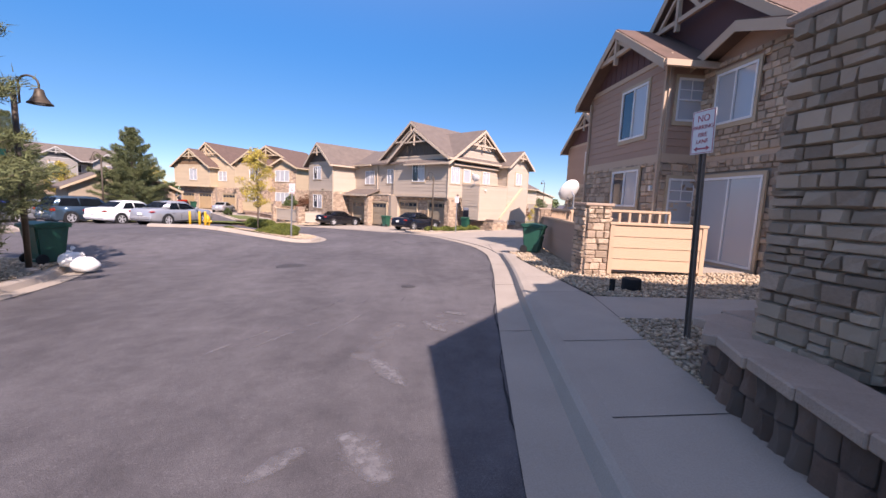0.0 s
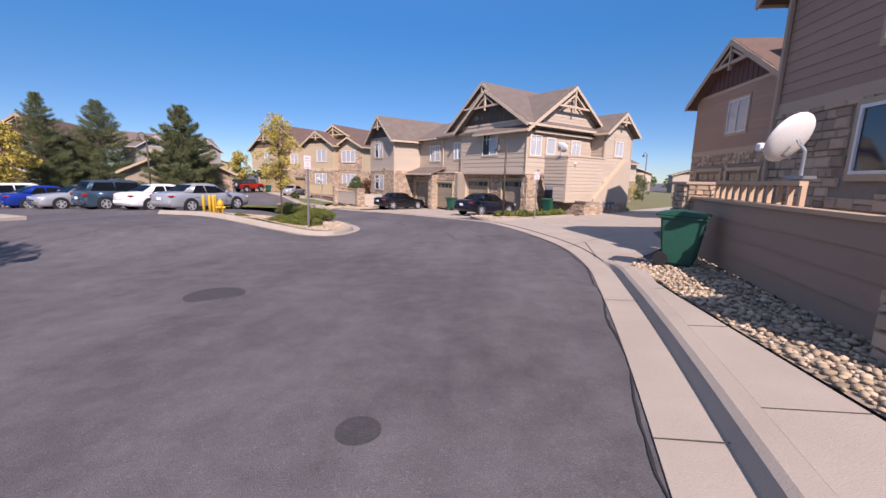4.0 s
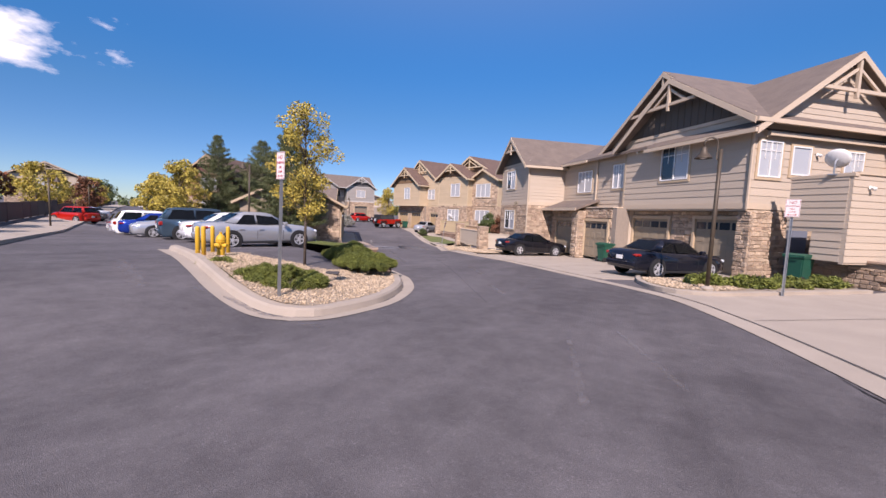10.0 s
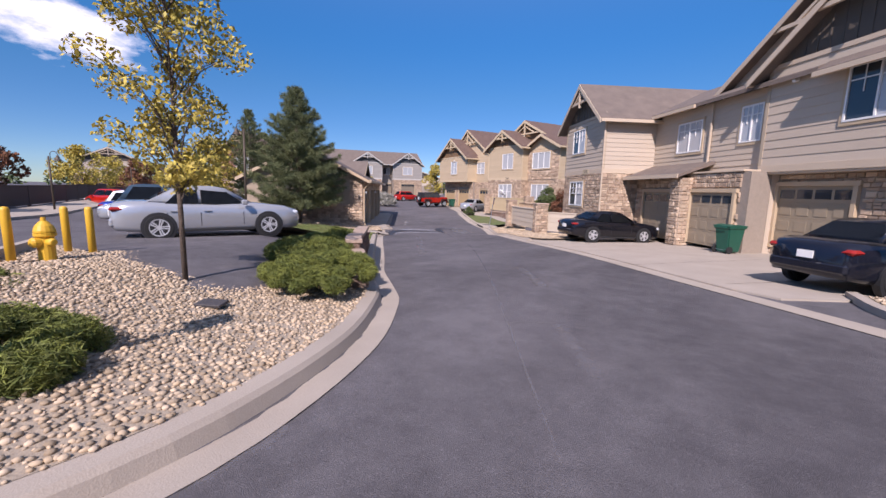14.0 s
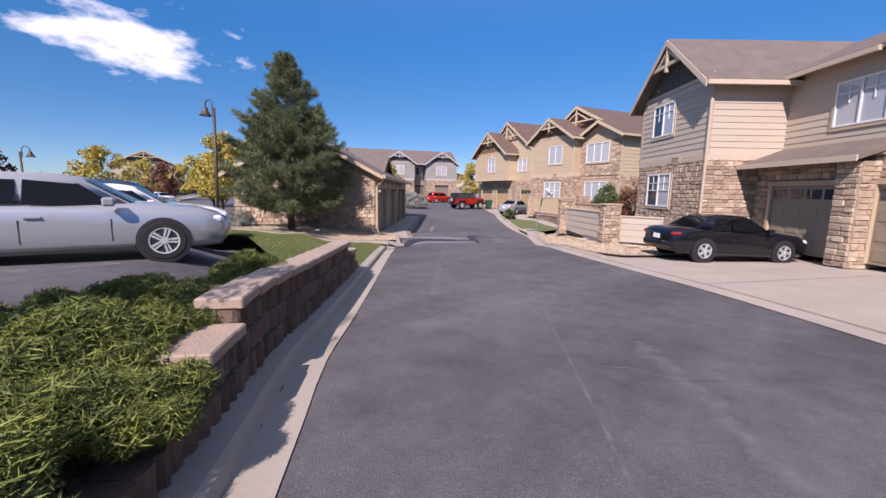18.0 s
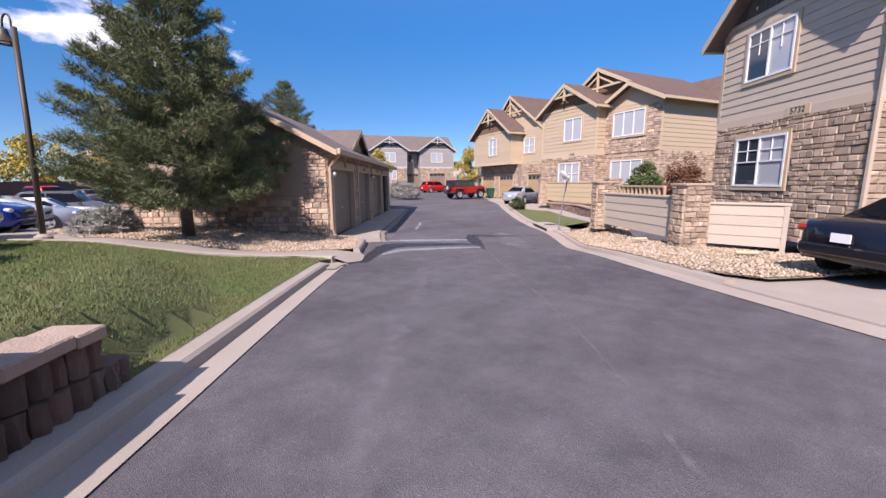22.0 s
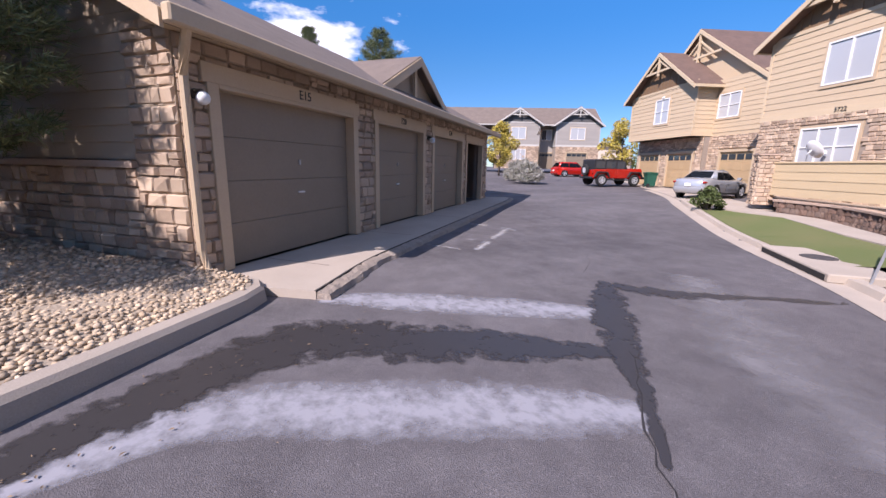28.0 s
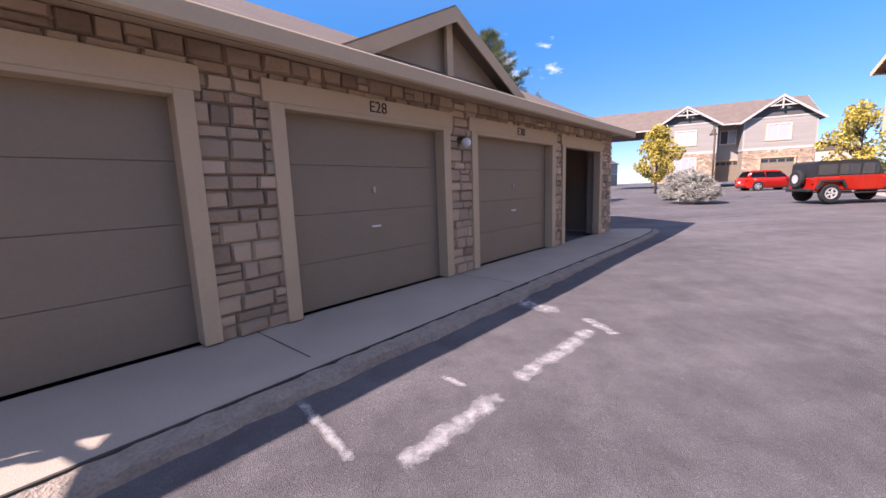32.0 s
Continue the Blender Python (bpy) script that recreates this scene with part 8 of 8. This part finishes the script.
flood_light(hc.matrix_world @ shift(-0.1, -0.03, 5.9))
shrub("sage_bush", -38.57, 56.62, 0.1, 1.4, 1.0, 1.9, 141, M["sage"], "large grey sage bush at the bend", 9000, 0.035, 6.0, 60)
shrub("sage_bush", -41.74, 58.36, 0.1, 1.2, 1.0, 1.7, 142, M["sage"], "grey sage bush at the bend", 7000, 0.035, 6.0, 50)
street_lamp(-39.77, 58.8, 0.1, 3.9, 150, "brown street lamp at the bend")
loft_car("car", pose(-47.63, 70.55, 0.0, 0, 0, 75), PAINT["red"], "suv", "red hatchback car before the grey house", "parked cars")
loft_car("car", pose(-43.81, 71.82, 0.0, 0, 0, 75), PAINT["black"], "sedan", "dark saloon car before the grey house", "parked cars")


# ==== the red off-road car ====
def off_roader(m):
    c = thing("off_road_car", m, "red four-door off-road car with black soft top", "car", "parked cars")
    R, K = PAINT["red"], M["black_plastic"]
    bm = bm_new()
    box(bm, -1.9, 1.9, -0.8, 0.8, 0.5, 1.12, bevel=0.06)
    part("body", bm, R, c)
    part("bonnet", box(bm_new(), 0.75, 1.92, -0.68, 0.68, 1.1, 1.2, bevel=0.05), R, c)
    part("soft_top", prism(bm_new(), [(-1.88, 1.1), (0.72, 1.1), (0.45, 1.72), (0.3, 1.8), (-1.75, 1.8), (-1.85, 1.72)], -0.74, 0.74, "y"), K, c)
    for sg in (1, -1):
        for x0, x1 in ((-0.1, 0.5), (-0.95, -0.2), (-1.75, -1.05)):
            part("side_window", box(bm_new(), x0, x1, sg * 0.742 - 0.005, sg * 0.742 + 0.005, 1.2, 1.66), M["glass"], c)
        for x0, x1 in ((-0.12, 0.62), (-1.0, -0.16)):
            part("door", box(bm_new(), x0, x1, sg * 0.805 - 0.012, sg * 0.805 + 0.012, 0.55, 1.15, bevel=0.008), R, c)
        part("side_step", box(bm_new(), -0.9, 0.75, sg * 0.86 - 0.06, sg * 0.86 + 0.06, 0.38, 0.44, bevel=0.015), K, c)
        for wx in (1.28, -1.3):
            part("fender_flare", prism(bm_new(), [(wx - 0.6, 0.62), (wx - 0.4, 0.98), (wx + 0.4, 0.98), (wx + 0.6, 0.62), (wx + 0.5, 0.62), (wx + 0.34, 0.9), (wx - 0.34, 0.9), (wx - 0.5, 0.62)], sg * 0.78, sg * 0.95, "y"), K, c)
            mm = Matrix.Translation((wx, sg * 0.8, 0.4)) @ pose(0, 0, 0, -90 * sg)
            w = part("wheel", lathe(bm_new(), [(0.02, -0.13), (0.28, -0.13), (0.38, -0.12), (0.4, -0.08), (0.4, 0.07), (0.38, 0.11), (0.25, 0.11), (0.23, 0.06), (0.02, 0.06)], 24, mm), M["rubber"], c)
            rim = bm_new()
            lathe(rim, [(0.2, 0.06), (0.24, 0.06), (0.24, 0.11), (0.2, 0.11)], 20, mm, True)
            for k in range(5):
                box(rim, 0.03, 0.22, -0.035, 0.035, 0.07, 0.1, mm @ pose(0, 0, 0, 0, 0, 72 * k))
            part("rim", rim, M["alloy"], w)
        part("headlight", lathe(bm_new(), [(0.01, 0), (0.1, 0), (0.1, 0.03), (0.01, 0.05)], 14, Matrix.Translation((1.9, sg * 0.5, 0.98)) @ pose(0, 0, 0, 0, 90)), M["headlight"], c)
        part("tail_light", box(bm_new(), -1.95, -1.88, sg * 0.7 - 0.06, sg * 0.7 + 0.06, 0.82, 1.02, bevel=0.01), M["tail"], c)
    part("windscreen", beam(bm_new(), (0.735, 0, 1.2), (0.52, 0, 1.7), 1.36, 0.02, (1, 0, 0.4)), M["glass"], c)
    part("grille", box(bm_new(), 1.88, 1.93, -0.36, 0.36, 0.72, 1.06, bevel=0.01), K, c)
    part("front_bumper", box(bm_new(), 1.95, 2.12, -0.8, 0.8, 0.48, 0.64, bevel=0.03), K, c)
    part("rear_bumper", box(bm_new(), -2.08, -1.92, -0.75, 0.75, 0.48, 0.62, bevel=0.03), K, c)
    sp = part("spare_wheel", lathe(bm_new(), [(0.02, -0.1), (0.36, -0.1), (0.4, -0.05), (0.4, 0.06), (0.36, 0.1), (0.24, 0.1), (0.02, 0.04)], 24, Matrix.Translation((-2.06, 0.05, 1.05)) @ pose(0, 0, 0, 0, -90)), M["rubber"], c)
    part("spare_rim", lathe(bm_new(), [(0.02, 0.05), (0.22, 0.07), (0.24, 0.09), (0.02, 0.08)], 20, Matrix.Translation((-2.06, 0.05, 1.05)) @ pose(0, 0, 0, 0, -90)), M["alloy"], sp)
    return c


off_roader(pose(-34.4, 60.9, 0.06, 0, 0, 74))

# ==== parking lot, far side ====
loft_car("car", on_land(-23.2, 27.1, 250), PAINT["silver"], "sedan", "silver saloon car backed into the parking lot", "parked cars")
lot = [("white", "suv"), ("silver", "sedan"), ("white", "sedan"), ("grey", "suv")]
for k, (col, kd) in enumerate(lot):
    loft_car("car", on_land(-28.8 - 3.1 * k, 28.4 + 1.1 * k, 74), PAINT[col], kd, f"{col} car parked in the long row", "parked cars")
for k in range(5):
    x, y = -12.9 - 3.1 * k, 24.0 + 1.1 * k
    stain("bay_line", [(x, y - 2.4, 0.05), (x, y, 0.05), (x, y + 2.0, 0.05)], PAINT_W, "worn white parking bay line", 0.008)
pine_tree(-42.4, 46.5, 0.1, 10.4, 4.2, 153, "tall green pine tree behind the garage roof", per=12, near=False)
pine_tree(-44.4, 42.2, 0.1, 10.4, 3.2, 154, "slim green pine tree behind the garage roof", per=12, near=False)
leafy_tree(-43.45, 37.57, 0.2, 6.4, 2.6, 161, M["yellow_leaf"], "broad tree with yellow-green autumn leaves", 60, 9000, 0.11, 0.12, 0.2)
leafy_tree(-52.29, 39.69, 0.0, 5.6, 2.4, 162, M["yellow_leaf"], "broad yellow autumn tree along the lot", 50, 7000, 0.12, 0.12, 0.2)
leafy_tree(-51.08, 63.18, 0.1, 5.6, 2.0, 163, M["yellow_leaf"], "bright yellow autumn tree before the grey house", 50, 7000, 0.1, 0.1, 0.2)
leafy_tree(-46.3, 77.0, 0.1, 6.2, 2.5, 164, M["yellow_leaf"], "yellow-green tree beside the grey house", 40, 5000, 0.12, 0.1, 0.2)
# far pavement and fence across the other road
FAR = [(-14.73, 17.85), (-23.68, 21.56), (-45.54, 30.88), (-105.05, 57.05), (-159.32, 81.32)]
far_line = smooth_line(FAR, 2.0)
tagged(sweep("pavement_far", far_line, [(0.0, 0.0), (0.0, 0.13), (3.0, 0.16), (3.0, -0.2), (0, -0.2)], M["concrete"]), "pale concrete pavement across the side road", "pavement", kind="structure")
BF = paint("dark_brown_fence", (0.09, 0.055, 0.042))
pts = offset(far_line, 4.4)
for k in range(2, len(pts) - 3, 2):
    a, b = pts[k], pts[k + 2]
    f = fence(a, b, rise(*a), 1.5, BF, BF, "dark brown boarded fence along the side road", n=3)
for k, (x, y, h, r, mt) in enumerate(((-25.77, 16.09, 5.6, 2.0, "red_leaf"), (-33.69, 19.51, 4.6, 2.2, "red_leaf"), (-41.64, 22.97, 4.4, 2.2, "red_leaf"), (-61.41, 31.83, 5.5, 2.8, "yellow_leaf"), (-79.2, 39.17, 5.5, 3.0, "yellow_leaf"), (-64.77, 48.77, 6.0, 2.6, "yellow_leaf"), (-88.62, 60.64, 6.5, 3.0, "green_leaf"), (-71.19, 39.65, 5.0, 2.4, "red_leaf"), (-87.05, 46.04, 5.5, 2.6, "yellow_leaf"), (-103.08, 53.08, 5.5, 3.0, "green_leaf"))):
    leafy_tree(x, y, rise(x, y), h, r, 170 + k, M[mt], "leafy autumn tree behind the side road fence", 36, 4200, 0.14, 0.1, 0.18)
for k, (x, y, d, col, kd) in enumerate(((-49.5, 31.18, 200, "red", "suv"), (-56.4, 34.31, 200, "grey", "sedan"), (-62.3, 36.84, 200, "white", "sedan"), (-102.95, 61.95, 110, "white", "suv"))):
    loft_car("car", on_land(x, y, d), PAINT[col], kd, f"{col} car parked along the far side road", "parked cars")
street_lamp(-35.63, 25.42, 0.4, 3.6, 60, "brown street lamp along the side road")
street_lamp(-59.34, 35.77, 0.4, 3.6, 60, "brown street lamp along the far side road")
hg = thing("house", pose(-131.17, 81.17, 0, 0, 0, 40), "grey two-storey house at the far end of the road", "house")
wing(hg, shift(0, 0), 9, 9, 3.0, 6.0, 8.4, PD, sides="f", lap=0.4)
window(hg, shift(0, 0), 3, 4.0, 2.4, 1.5, (1, 0))
wing(hg, shift(11, 0), 9, 9, 3.0, 6.0, 8.4, PD, sides="f", lap=0.4)
hh = thing("house", pose(-95.27, 37.25, 0, 0, 0, 70), "tan house behind the side road fence", "house")
wing(hh, shift(0, 0), 10, 10, 3.0, 5.6, 8.0, PB, sides="fl", lap=0.4)
window(hh, shift(0, 0), 3, 4.0, 2.4, 1.3, (1, 0))
# beyond the shared drive
for k, (x, y, h, r, mt) in enumerate(((11.31, 49.75, 2.6, 1.4, "green_leaf"), (14.24, 52.73, 3.0, 1.5, "red_leaf"), (17.65, 59.69, 3.2, 1.8, "yellow_leaf"), (12.66, 61.68, 3.0, 1.8, "green_leaf"), (22.6, 69.64, 4.0, 2.2, "green_leaf"))):
    leafy_tree(x, y, 0, h, r, 190 + k, M[mt], "small leafy tree beyond the shared drive", 30, 3000, 0.09, 0.06, 0.12)
hi = thing("house", pose(10.21, 56.22, 0, 0, 0, -40), "tan house beyond the shared drive", "house")
wing(hi, shift(-4, 0), 8, 9, 2.9, 5.2, 7.0, PB, sides="fr", lap=0.3)
street_lamp(20.63, 61.68, 0, 6.2, 180, "tall street lamp beyond the drive")
for k, (x, y, d) in enumerate(((30.58, 119.52, 10), (52.53, 127.56, -15), (8.66, 134.43, 5), (-19.21, 139.29, 12), (-53.98, 134.04, 30), (-93.88, 118.92, 35))):
    hx = thing("house", pose(x, y, 0, 0, 0, d), "distant tan house on the horizon", "house", "distant houses")
    wing(hx, shift(0, 0), 14, 9, 2.9, 5.2, 7.4, PB, sides="", lap=0.5, band=False, ornament=False)
rng = np.random.default_rng(77)
cs = []
for k in range(150):
    b = rng.uniform(-30, 115)
    d = rng.uniform(150, 240)
    cs.append((-math.sin(radians(b)) * d, 20 + math.cos(radians(b)) * d, rng.uniform(0.5, 2.6), rng.uniform(2.0, 4.0)))
tagged(leaf_cloud("far_woods", cs, 16000, 0.7, M["green_leaf"], None, 78), "distant belt of trees on the horizon", "trees", kind="stuff")

# ==== yards behind the houses ====
M["yard"] = material("dry_yard_grass", (0.2, 0.185, 0.085), (0.13, 0.125, 0.05), 0.95, scale=0.3, fine=30, bump=0.5)
for pts_ in ([(7.26, -30.13), (7.51, 6.81), (7.88, 13.96), (7.75, 23.11), (11.16, 25.81), (26.61, 29.43), (60.37, 29.68), (60.18, -30.27)], [(7.89, 36.24), (26.66, 46.69), (60.45, 59.66), (60.52, 139.56), (-29.16, 139.23), (-18.71, 64.97), (-12.75, 52.31), (-5.17, 49.83)]):
    me_y = mesh_of("ground_yard", [(x, y, grade(x, y) + 0.012) for x, y in pts_], [tuple(range(len(pts_)))], M["yard"])
    tagged(me_y, "dry grass yard behind the houses", "ground", kind="structure")
